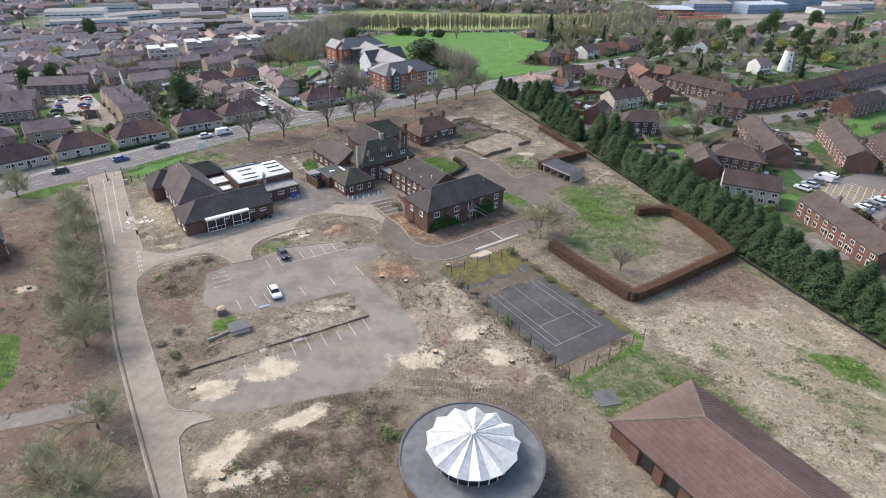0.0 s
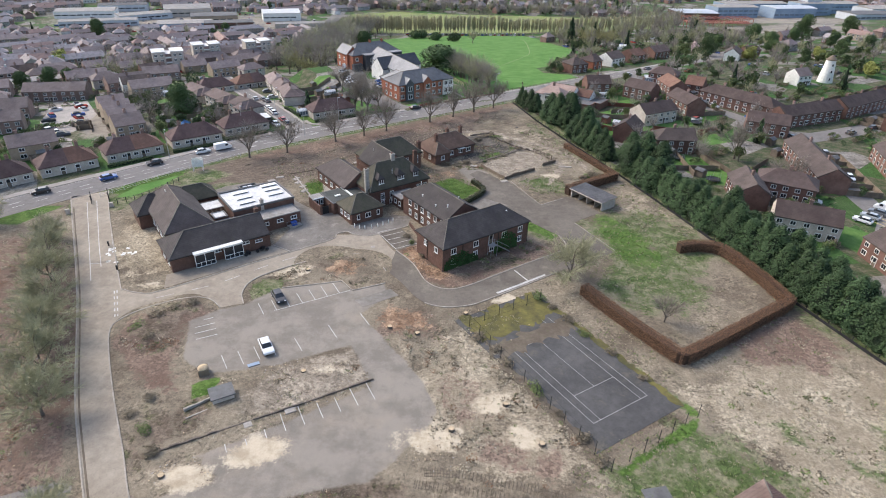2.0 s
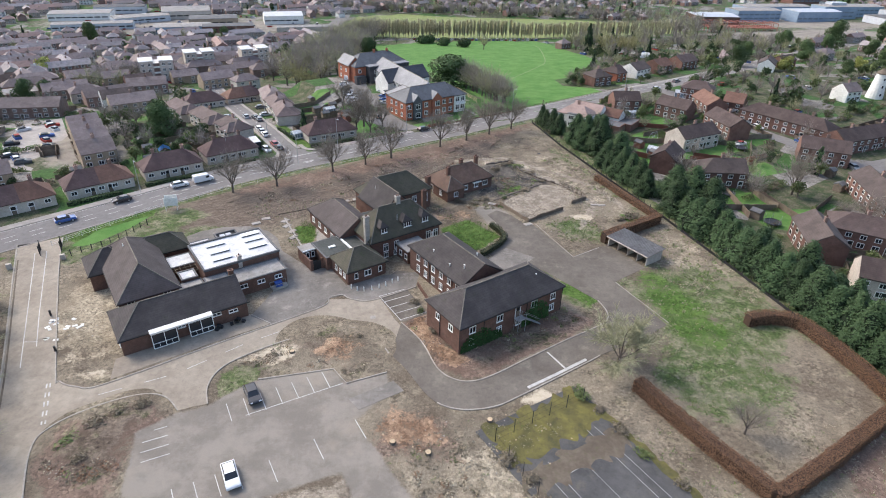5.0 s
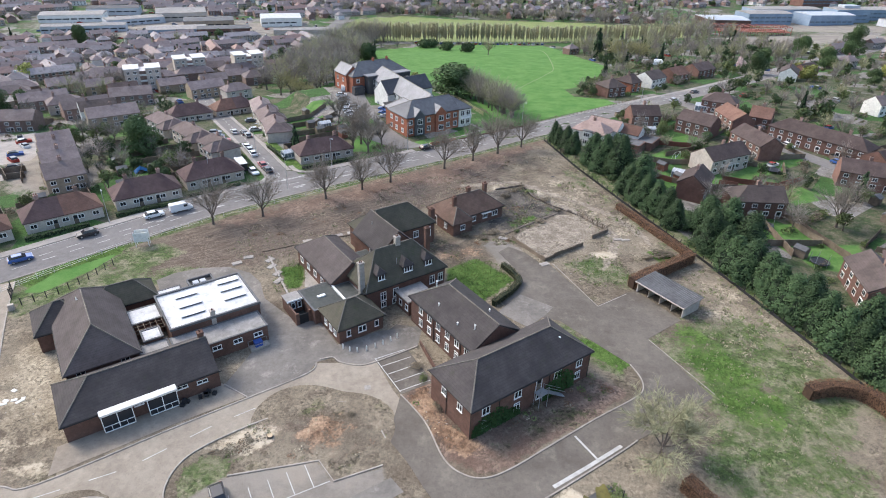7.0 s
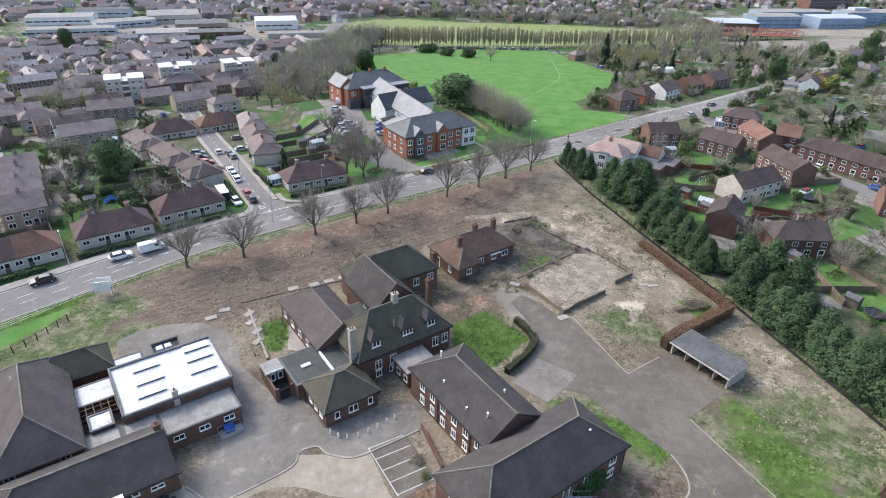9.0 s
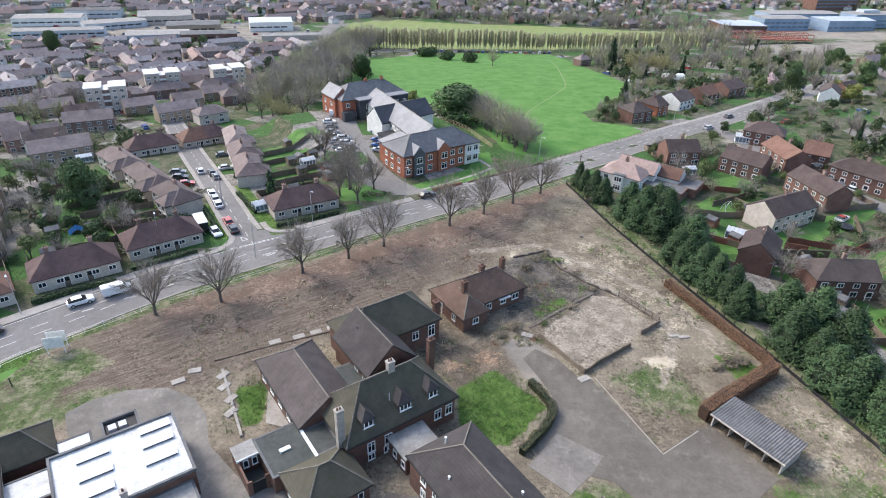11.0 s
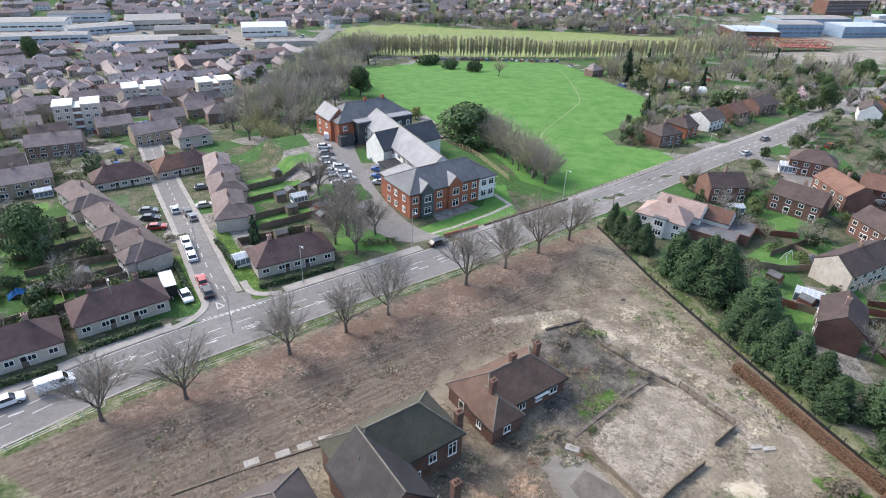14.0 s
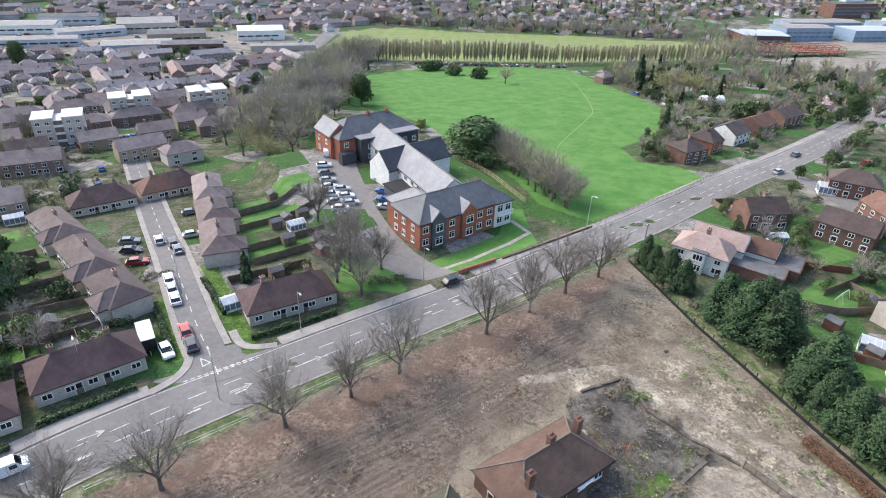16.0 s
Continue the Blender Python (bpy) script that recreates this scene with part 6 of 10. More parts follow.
L_ = thing("brick_block", at_site(-16, 136.5), "dark brick building with brown roof", "building")
block(L_, -10, 9.8, -4.8, 5, 5.0, 8.4, "u", "hh", BRICK, TILE_DARK)
for u in (-7, -3, 1, 5):
    window(L_, u, -4.8, 1, 1.2, 1.3)
    window(L_, u, -4.8, 3.3, 1.2, 1.2)
for v in (-2.5, 2.5):
    window(L_, 9.8, v, 1, 1.2, 1.3, "+u")
    window(L_, 9.8, v, 3.3, 1.2, 1.2, "+u")


# ==== hedges ====
def hedge(name, line, width, height, seed, leaf, core, label, density=84, size=0.085, rough=0.2):
    """A clipped hedge along a line: a core coloured dark as inner shade and a coat of leaves with an uneven outline."""
    rng = random.Random(seed)
    x0, y0 = line[0]
    local = [(x - x0, y - y0) for x, y in line]
    ob = thing(name, pose(x0, y0, 0), label, "hedge")
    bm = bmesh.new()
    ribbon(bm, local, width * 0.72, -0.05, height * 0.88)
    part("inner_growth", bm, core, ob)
    bm = bmesh.new()
    pts = []
    for a, b in zip(local, local[1:]):
        a, b = Vector(a), Vector(b)
        d = (b - a)
        n = d.length
        d.normalize()
        nrm = Vector((-d.y, d.x))
        for _ in range(int(n * (2 * height + width) * density)):
            s = rng.uniform(0, n)
            k = rng.uniform(0, 2 * height + width)
            p = a + d * s
            wob = rough * noise.noise((p.x * 0.7 + seed, p.y * 0.7, k))
            if k < height or k > height + width:
                sd = 1 if k < height else -1
                z = k if k < height else k - height - width
                q = p + nrm * sd * (width / 2 + wob + rng.uniform(-0.12, 0.08))
                pts.append(((q.x, q.y, z), (nrm.x * sd, nrm.y * sd, 0.2)))
            else:
                q = p + nrm * (k - height - width / 2)
                pts.append(((q.x, q.y, height + wob + rng.uniform(-0.1, 0.12)), (0, 0, 1)))
    leaf_quads(bm, rng, pts, size)
    part("foliage", bm, leaf, ob)
    return ob


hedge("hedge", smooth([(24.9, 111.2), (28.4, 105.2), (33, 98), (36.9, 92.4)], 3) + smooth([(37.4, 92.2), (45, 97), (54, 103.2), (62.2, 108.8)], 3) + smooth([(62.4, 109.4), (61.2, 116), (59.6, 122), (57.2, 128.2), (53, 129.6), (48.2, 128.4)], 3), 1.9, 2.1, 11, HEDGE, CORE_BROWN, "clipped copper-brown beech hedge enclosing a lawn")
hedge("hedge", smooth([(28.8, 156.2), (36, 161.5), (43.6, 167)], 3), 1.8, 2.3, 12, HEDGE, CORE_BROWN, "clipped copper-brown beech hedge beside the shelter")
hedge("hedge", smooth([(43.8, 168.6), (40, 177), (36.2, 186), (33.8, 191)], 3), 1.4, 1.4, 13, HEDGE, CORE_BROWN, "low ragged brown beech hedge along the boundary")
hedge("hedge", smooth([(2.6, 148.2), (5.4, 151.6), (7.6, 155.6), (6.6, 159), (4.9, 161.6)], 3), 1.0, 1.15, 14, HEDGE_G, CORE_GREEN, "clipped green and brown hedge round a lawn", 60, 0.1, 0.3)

# ==== trees ====
BARE = [bare_tree_meshes(s, 11, 4, 0.74, 0.0, None, 7, 0.017) for s in (3, 8, 21)]
BARE_G = [bare_tree_meshes(s, 9.5, 4, 1.1, 0.05, TWIG_G, 10, 0.034) for s in (5, 13)]
rng = random.Random(7)
for i, (x, y) in enumerate(((-57.5, 174.3), (-48, 179), (-36, 189.5), (-28.2, 195.6), (-21.8, 201), (-8.4, 211.6), (-0.6, 218.2), (6.6, 224.8), (13.9, 231))):
    plant_tree(BARE[i % 3], x, y, 70 * i, rng.uniform(1.2, 1.42) * (0.9 if i < 5 else 1.0), "bare_tree", "bare brown deciduous tree on the grass verge", "trees along the main road")
for i, (x, y, k) in enumerate(((-45.4, 58.6, 0.85), (-56, 76, 1.05), (-60.5, 84, 1.1), (-64.5, 91.5, 1.1), (-68.5, 99.5, 1.05), (-74.5, 109, 1.0), (-41, 46.5, 1.1), (-46.5, 49, 0.9), (-79.5, 117, 0.9), (-83.5, 124, 0.75))):
    plant_tree(BARE_G[i % 2], x, y, 55 * i, k, "bare_tree", "bare tree with greenish budding twigs beside the drive", "trees along the drive")
plant_tree(BARE_G[0], 23.2, 115.8, 20, 1.2, "bare_tree", "small budding tree beside the loop road")
plant_tree(BARE[1], 37.8, 103, 0, 0.62, "bare_tree", "small bare tree inside the beech hedge")
plant_tree(BARE_G[1], -101, 131, 20, 0.9, "bare_tree", "bare tree on the verge by the entrance")
CONIFERS = [conifer_meshes(k, 9.0, r, 6600, 0.125) for k, r in ((1, 2.5), (2, 2.35), (3, 2.65), (4, 2.45))]
BOUND = [(21.4, 237.5), (27.8, 216), (35.6, 195), (45.2, 170.2), (52.6, 148.6), (57.6, 133.2), (63.8, 111.2), (69.4, 95.7), (76.6, 78.4), (83, 62)]


def along(line, s):
    for a, b in zip(line, line[1:]):
        a, b = Vector(a), Vector(b)
        n = (b - a).length
        if s <= n:
            return a + (b - a) * (s / n), (b - a).normalized()
        s -= n
    return Vector(line[-1]), (Vector(line[-1]) - Vector(line[-2])).normalized()


def conifer(i, x, y, height, radius, label="dense dark green conifer in a boundary row"):
    k = radius / 2.25
    plant_tree(CONIFERS[i % 4], x, y, rng.uniform(0, 360), 1.0, "conifer", label, "conifers along the boundary").scale = (k * rng.uniform(0.92, 1.08), k * rng.uniform(0.92, 1.08), height / 9.0)


for i, (x, y, height, radius) in enumerate(((24.4, 236.8, 6.6, 2.0), (25.4, 234.0, 6.0, 2.0), (27.2, 230.8, 7.0, 2.5), (28.8, 227.6, 6.6, 2.5))):
    conifer(i, x, y, height, radius, "small pointed dark green conifer at the corner of the boundary")
for i, (x, y, height, radius) in enumerate(((33.0, 219.6, 9.0, 3.6), (34.8, 215.0, 10.4, 4.0), (38.2, 217.0, 10.0, 3.8), (38.4, 211.4, 11.6, 4.5), (42.0, 202.8, 9.6, 4.7), (53.4, 176.0, 10.8, 4.6), (56.4, 171.6, 9.6, 4.2), (50.8, 180.4, 9.2, 3.8))):
    conifer(i, x, y, height, radius, "broad tall dark green conifer standing above a boundary row")
s, i = 41.0, 0
while s < 182:
    p, d = along(BOUND, s)
    q = p + Vector((-d.y, d.x)) * rng.uniform(3.6, 4.6)
    if not 62 < s < 69:
        conifer(i, q.x, q.y, rng.uniform(6.8, 8.4) if s < 62 else rng.uniform(7.6, 9.8), rng.uniform(2.8, 3.3) if s < 62 else rng.uniform(3.1, 3.9))
    if s > 92 and rng.random() < 0.55:
        q = p + Vector((-d.y, d.x)) * rng.uniform(7.4, 9.4)
        conifer(i + 1, q.x, q.y, rng.uniform(7.0, 9.6), rng.uniform(2.8, 3.5))
    s += rng.uniform(3.2, 4.3)
    i += 1

# ==== fences ====
fence = thing("boundary_fence", pose(21.4, 237.5, 0), "dark boundary fence of posts and boards", "fence")
post_me = mesh_of("post", boxes((-0.06, 0.06, -0.06, 0.06, -0.1, 1.3)), BLACK)
panel = bmesh.new()
s, total = 0.0, 178.0
prev = None
while s < total:
    p, d = along(BOUND, s)
    piece("post", post_me, fence, pose(p.x - 21.4, p.y - 237.5, 0, 0, 0, math.degrees(math.atan2(d.y, d.x))))
    if prev is not None:
        ribbon(panel, [(prev.x - 21.4, prev.y - 237.5), (p.x - 21.4, p.y - 237.5)], 0.05, 0.05, 0.6)
    prev = p
    s += 2.4
part("board_panel", panel, BLACK, fence)["kind"] = "stuff"


def run(bm, pts, r):
    """One unbroken square rail along a line of points."""
    prev = None
    for i, p in enumerate(pts):
        d = (Vector(pts[min(i + 1, len(pts) - 1)]) - Vector(pts[max(i - 1, 0)])).normalized()
        side = Vector((-d.y, d.x, 0)).normalized() * r
        up = Vector((0, 0, r))
        ring = [bm.verts.new(Vector(p) + side * a + up * b) for a, b in ((1, 1), (-1, 1), (-1, -1), (1, -1))]
        if prev:
            for j in range(4):
                bm.faces.new((prev[j], prev[(j + 1) % 4], ring[(j + 1) % 4], ring[j]))
        else:
            bm.faces.new(ring[::-1])
        prev = ring
    bm.faces.new(prev)


def rail_fence(name, line, label, h=1.1, gap=2.2, m=WOOD, rails=2, mesh=False):
    x0, y0 = line[0]
    ob = thing(name, pose(x0, y0, 0), label, "fence")
    key = ("post", h, m.name)
    if key not in MESHES:
        t = 0.06 if m is not STEEL else 0.035
        MESHES[key] = mesh_of("post", boxes((-t, t, -t, t, -0.1, h + 0.08)), m)
    n = sum((Vector(b) - Vector(a)).length for a, b in zip(line, line[1:]))
    k = max(2, round(n / gap))
    pts = []
    for j in range(k + 1):
        p, d = along(line, n * j / k)
        pts.append(p)
        piece("post", MESHES[key], ob, pose(p.x - x0, p.y - y0, 0))
    for r in range(rails):
        z = h * (r + 1) / rails - 0.08
        bm = bmesh.new()
        run(bm, [(p.x - x0, p.y - y0, z) for p in pts], 0.045 if m is WOOD or m is STUMP else 0.018)
        part("rail", bm, m, ob)
    return ob


def court_fence(line, label):
    x0, y0 = line[0]
    ob = thing("court_fence", pose(x0, y0, 0), label, "fence")
    bmw = bmesh.new()
    for a, b in zip(line, line[1:]):
        a, b = Vector(a), Vector(b)
        n = max(1, round((b - a).length / 3.2))
        for j in range(n + 1):
            p = a.lerp(b, j / n)
            bm = bmesh.new()
            bar(bm, (p.x - x0, p.y - y0, -0.1), (p.x - x0, p.y - y0, 2.5), 0.045, n=6)
            part("post", bm, BLACK, ob)
        for z in (0.3, 1.4, 2.45):
            bar(bmw, (a.x - x0, a.y - y0, z), (b.x - x0, b.y - y0, z), 0.012, n=3)
    part("wire", bmw, BLACK, ob)


court_fence([(16.5, 108.2), (3.4, 99.6), (21.2, 70)], "rusty wire fence round the old tennis court")
court_fence([(35.8, 80.2), (24, 71.8)], "rusty wire fence at the end of the tennis court")
rail_fence("field_rail", [(23.6, 186.2), (29, 178.8)], "grey timber rail fence beside a pen", 1.2, 1.6, WOOD, 4)
rail_fence("verge_fence", [site(62, 176.3), site(100, 177.4), site(135, 177.6), site(165, 178.3)], "thin post and wire fence along the verge", 0.9, 4.0, STEEL, 2)
rail_fence("verge_fence", [site(20, 167), site(40, 173.2), site(60, 176.2)], "thin post and wire fence along the verge", 1.1, 3.0, STEEL, 3)
rail_fence("park_rail", [(18.2, 255.4), (27, 262.4), (43.4, 276), (59.6, 292.2), (67.6, 299.8)], "low timber rail along the park edge", 0.9, 2.0, WOOD, 2)
rail_fence("care_fence", [(3.3, 266.5), (-2.8, 279.2), (-12.5, 300.5), (-24.1, 325.5)], "timber fence beside the care home", 1.5, 2.4, STUMP, 3)


# ==== walls and clutter of the site ====
def low_wall(line, h, w, m, label, seed=0, broken=0.0):
    rng = random.Random(seed)
    x0, y0 = line[0]
    bm = bmesh.new()
    n = sum((Vector(b) - Vector(a)).length for a, b in zip(line, line[1:]))
    k = max(1, round(n / 1.2))
    for j in range(k):
        a, _ = along(line, n * j / k)
        b, _ = along(line, n * (j + 1) / k)
        ribbon(bm, [(a.x - x0, a.y - y0), (b.x - x0, b.y - y0)], w, -0.1, max(0.12, h - broken * rng.random()))
    return solo("low_wall", bm, m, pose(x0, y0, 0), label, "wall")


low_wall([(7.6, 173.1), (10.4, 169), (13.6, 164.6)], 1.0, 0.2, WOOD, "low grey broken wall of an old pen", 1, 0.25)
low_wall([(13.8, 164.8), (18, 168.4), (22.4, 171.8)], 1.0, 0.16, WOOD, "low grey broken boards of an old pen", 2, 0.3)
low_wall([(25, 175.2), (29, 178.5)], 1.0, 0.16, WOOD, "low grey broken boards of an old pen", 3, 0.3)
low_wall([(-43.5, 163.4), (-36, 167.6), (-26, 172.6)], 0.2, 0.3, WOOD, "low broken garden wall of pale stone", 4, 0.2)
low_wall([(-41.5, 161.5), (-34.4, 148.8)], 0.4, 0.35, CONCRETE, "low pale stone garden wall", 5, 0.2)
low_wall([(6.2, 175.5), (12, 181), (19.1, 187)], 0.18, 0.5, BARK, "rubble edge of an old plot", 6, 0.3)
low_wall([(5, 198.6), (11.9, 202), (13.9, 195.4), (18.6, 190.4), (23.4, 186.6)], 0.55, 0.4, BARK, "rubble edge of an old plot", 7, 0.4)
low_wall([(-37.4, 70.6), (-32.4, 73.4), (-21.5, 79.6), (-11.4, 85.6)], 0.34, 0.22, BARK, "low crumbling edge of a grass bank", 15, 0.2)
low_wall([(-37, 77.6), (-33.9, 80.2)], 0.6, 0.25, CONCRETE, "short concrete wall beside a sunken shelter", 8, 0.1)
low_wall([(-36.2, 76.2), (-32.6, 79.0)], 0.25, 0.18, CONCRETE, "short concrete edge", 9, 0.05)
low_wall([(-9.6, 136.4), (-6.5, 129.5)], 0.9, 0.2, BRICK, "low brick wall beside the wing", 11, 0.1)

rng = random.Random(5)


def stump(x, y, r=0.38):
    bm = bmesh.new()
    n = 10
    lo = [bm.verts.new(((r * 1.25 + rng.uniform(-0.06, 0.06)) * math.cos(6.283 * i / n), (r * 1.25 + rng.uniform(-0.06, 0.06)) * math.sin(6.283 * i / n), -0.1)) for i in range(n)]
    hi = [bm.verts.new((r * math.cos(6.283 * i / n), r * math.sin(6.283 * i / n), 0.42 + rng.uniform(-0.04, 0.04))) for i in range(n)]
    for i in range(n):
        bm.faces.new((lo[i], lo[(i + 1) % n], hi[(i + 1) % n], hi[i])).material_index = 1
    bm.faces.new(hi)
    solo("tree_stump", bm, (STUMP, BARK), pose(x, y, 0), "freshly sawn tree stump on pale chippings", "stump", "tree stumps")


for x, y in ((8.4, 81.2), (12.8, 74), (0.6, 76), (-35.4, 66.6), (-25.9, 50.8), (-75, 92.2), (2.8, 103.2), (-5.4, 97), (-28, 115.8), (-10.2, 98.5), (-22.2, 86.6)):
    stump(x, y)


def slab_thing(name, x, y, w, d, h, turn, m, label, category):
    bm = boxes((-w / 2, w / 2, -d / 2, d / 2, -0.05, h))
    bmesh.ops.bevel(bm, geom=bm.edges[:], offset=min(0.04, h * 0.3), segments=1, affect="EDGES")
    return solo(name, bm, m, pose(x, y, 0, 0, 0, turn), label, category)


slab_thing("concrete_slab", 26.3, 66.2, 3.4, 3.2, 0.12, 12, FELT, "square grey concrete slab in the grass", "slab")
slab_thing("concrete_slab", -22.3, 78.6, 1.5, 1.1, 0.14, 30, CONCRETE, "small concrete cover slab", "slab")
slab_thing("concrete_slab", -27.4, 75.6, 1.1, 1.0, 0.14, 30, CONCRETE, "small concrete cover slab", "slab")
for x, y, t in ((13.4, 163.4, 30), (5.6, 173.4, -20), (30.6, 175.2, 100), (32.2, 175, 100), (-45.5, 161, 20), (-47, 158.6, 35), (-41, 160.3, 60), (-40, 158, 62), (-38.2, 155.6, 62), (-37.3, 153, 62), (-32, 170.2, 30), (-29.5, 171.6, 30), (-35.5, 168.6, 30), (-27, 173, 20), (3.6, 190.5, 30)):
    slab_thing("paving_slab", x, y, 1.9 if abs(x - 31) > 2 else 0.7, 1.1 if abs(x - 31) > 2 else 1.9, 0.16, t, CONCRETE, "loose pale concrete slab on rough ground", "slab")
slab_thing("drain_cover", -17.9, 121.8, 0.7, 0.7, 0.06, 30, CONCRETE, "pale manhole surround in tarmac", "drain cover")
slab_thing("drain_cover", 20.6, 209, 0.8, 0.6, 0.06, 30, BLACK, "dark manhole cover in the field", "drain cover")
slab_thing("drain_cover", -16.6, 126, 0.9, 0.9, 0.055, 10, CONCRETE, "pale manhole surround in tarmac", "drain cover")

# sunken shelter, straw-topped crate, blue board
sh = thing("sunken_shelter", pose(-32.6, 80.6, 0, 0, 0, 30), "small grey flat-roofed brick store", "shed")
part("wall", boxes((-1.5, 1.5, -1.2, 1.2, -0.1, 1.1)), RENDER, sh)
part("roof", boxes((-1.7, 1.7, -1.4, 1.4, 1.1, 1.28)), FELT, sh)
# Black plate on the wall stands in for the shade inside an opening.
part("doorway", boxes((-1.53, -1.49, -0.5, 0.5, 0, 0.9)), BLACK, sh)
cr = thing("crate", pose(-37.2, 85.6, 0, 0, 0, 25), "wooden crate heaped with pale straw", "crate")
part("body", boxes((-0.75, 0.75, -0.75, 0.75, 0, 1.1)), WOOD, cr)
bm = bmesh.new()
bmesh.ops.create_icosphere(bm, subdivisions=2, radius=0.8)
for v in bm.verts:
    v.co.z = max(0, v.co.z) * 0.5 + 1.08 + 0.08 * noise.noise(v.co * 3)
part("heap", bm, STUMP, cr)
bd = thing("fallen_board", pose(-30.3, 87.9, 0, 0, 0, 30), "pale blue board lying on the ground", "board")
part("panel", boxes((-0.9, 0.9, -0.35, 0.35, 0.08, 0.14)), BLUE_CLAD, bd)
part("batten", boxes((-0.9, 0.9, -0.4, -0.3, 0, 0.09), (-0.9, 0.9, 0.3, 0.4, 0, 0.09)), WOOD, bd)
bn = thing("wheelie_bin", at_site(52.6, 128.2), "dark blue wheeled bin by the hall", "bin")
part("body", boxes((-0.6, 0.6, -0.45, 0.45, 0.12, 1.1)), BLUE, bn)
part("lid", boxes((-0.65, 0.65, -0.5, 0.5, 1.1, 1.2)), BLUE, bn)
for u in (-0.5, 0.5):
    bm = bmesh.new()
    bar(bm, (u - 0.04, 0.4, 0.12), (u + 0.04, 0.4, 0.12), 0.12, n=10)
    part("wheel", bm, RUBBER, bn)
hp = thing("furniture_heap", at_site(41.5, 121.6), "dark heap of discarded furniture against the wall", "rubbish")
for i in range(9):
    b2 = boxes((-0.3, 0.3, -0.25, 0.25, 0, 0.45))
    bmesh.ops.rotate(b2, verts=b2.verts, cent=(0, 0, 0), matrix=Matrix.Rotation(rng.uniform(0, 3), 3, "Z"))
    o = part("broken_piece", b2, BLACK, hp)
    o.location = (rng.uniform(-2.6, 2.6), rng.uniform(-0.4, 0.4), 0.38 * (i % 2))

# bollards in an arc before the old house
bol = None
for u, v in ((63.6, 120.6), (64.2, 119.4), (65.1, 118.6), (66.5, 118.1), (68.0, 118.0), (69.4, 118.0), (70.9, 118.1), (72.2, 118.2)):
    if bol is None:
        bol = thing("bollard", at_site(u, v), "short white concrete bollard on tarmac", "bollard", "bollards before the house")
        bm = bmesh.new()
        bar(bm, (0, 0, -0.05), (0, 0, 0.85), 0.13, 0.11, 10)
        part("shaft", bm, RENDER_W, bol)
        bm = bmesh.new()
        bar(bm, (0, 0, 0.85), (0, 0, 0.98), 0.12, 0.05, 10)
        part("cap", bm, RENDER_W, bol)
    else:
        copy_thing(bol, at_site(u, v))

# entrance: gate posts, barrier, sign board
for x, y in ((-84.5, 141.5), (-81.5, 143.6)):
    gt = thing("metal_gate", pose(x, y, 0, 0, 0, 120), "dark steel entrance gate leaf standing open", "gate")
    for a in (0, 2.6):
        bm = bmesh.new()
        bar(bm, (a, 0, -0.1), (a, 0, 2.2), 0.08, n=6)
        part("post", bm, BLACK, gt)
    for z in (0.25, 1.9):
        bm = bmesh.new()
        bar(bm, (0, 0, z), (2.6, 0, z), 0.05)
        part("rail", bm, BLACK, gt)
    for k in range(1, 9):
        bm = bmesh.new()
        bar(bm, (k * 0.29, 0, 0.25), (k * 0.29, 0, 1.95), 0.03)
        part("upright", bm, BLACK, gt)
slab_thing("cabinet", -87.2, 136.4, 0.9, 0.6, 1.1, 30, RENDER, "grey metal roadside cabinet by the gate", "cabinet")
slab_thing("cabinet", -79.4, 140.6, 0.9, 0.6, 1.1, 30, RENDER, "grey metal roadside cabinet by the gate", "cabinet")
rail_fence("entrance_rail", [(-78.6, 142), (-74.5, 145.5), (-72, 150), (-70, 156)], "dark metal railing beside the entrance", 1.4, 1.8, BLACK, 2)
for x, y in ((-70.8, 122.6), (-64.5, 113.6)):
    pb = thing("post_box", pose(x, y, 0), "short dark marker post on rough ground", "post")
    part("shaft", boxes((-0.12, 0.12, -0.12, 0.12, -0.05, 1.0)), BLACK, pb)
    part("cap", boxes((-0.15, 0.15, -0.15, 0.15, 1.0, 1.06)), BLACK, pb)
for i in range(16):
    slab_thing("loose_tile", -67 + rng.uniform(-3.4, 3.4), 120 + rng.uniform(-4, 4), 0.8, 0.5, 0.08, rng.uniform(0, 180), RENDER_W, "pale loose paving piece on rough ground", "slab")
sg = thing("sign_board", pose(-68, 164, 0, 0, 0, TURN - 20), "blank white folded sign board on white posts", "sign")
for k in (-1, 1):
    for u in (-1.2, 1.2):
        part("post", boxes((u - 0.06, u + 0.06, k * 0.7 - 0.06, k * 0.7 + 0.06, -0.1, 3.0)), WHITE, sg)
    part("board", boxes((-1.35, 1.35, k * 0.78 - 0.04, k * 0.78 + 0.04, 1.2, 3.2)), RENDER_W, sg)


TARP = plain("blue_tarpaulin", (0.03, 0.2, 0.5), (0.05, 0.27, 0.6), 1, 6, rough=0.45)


# ==== cars ====
def car_paint(name, c):
    m, n, l, b = tree_of(name, 0.28, 0.5)
    b.inputs["Base Color"].default_value = (*c, 1)
    b.inputs["Coat Weight"].default_value = 0.6
    return m


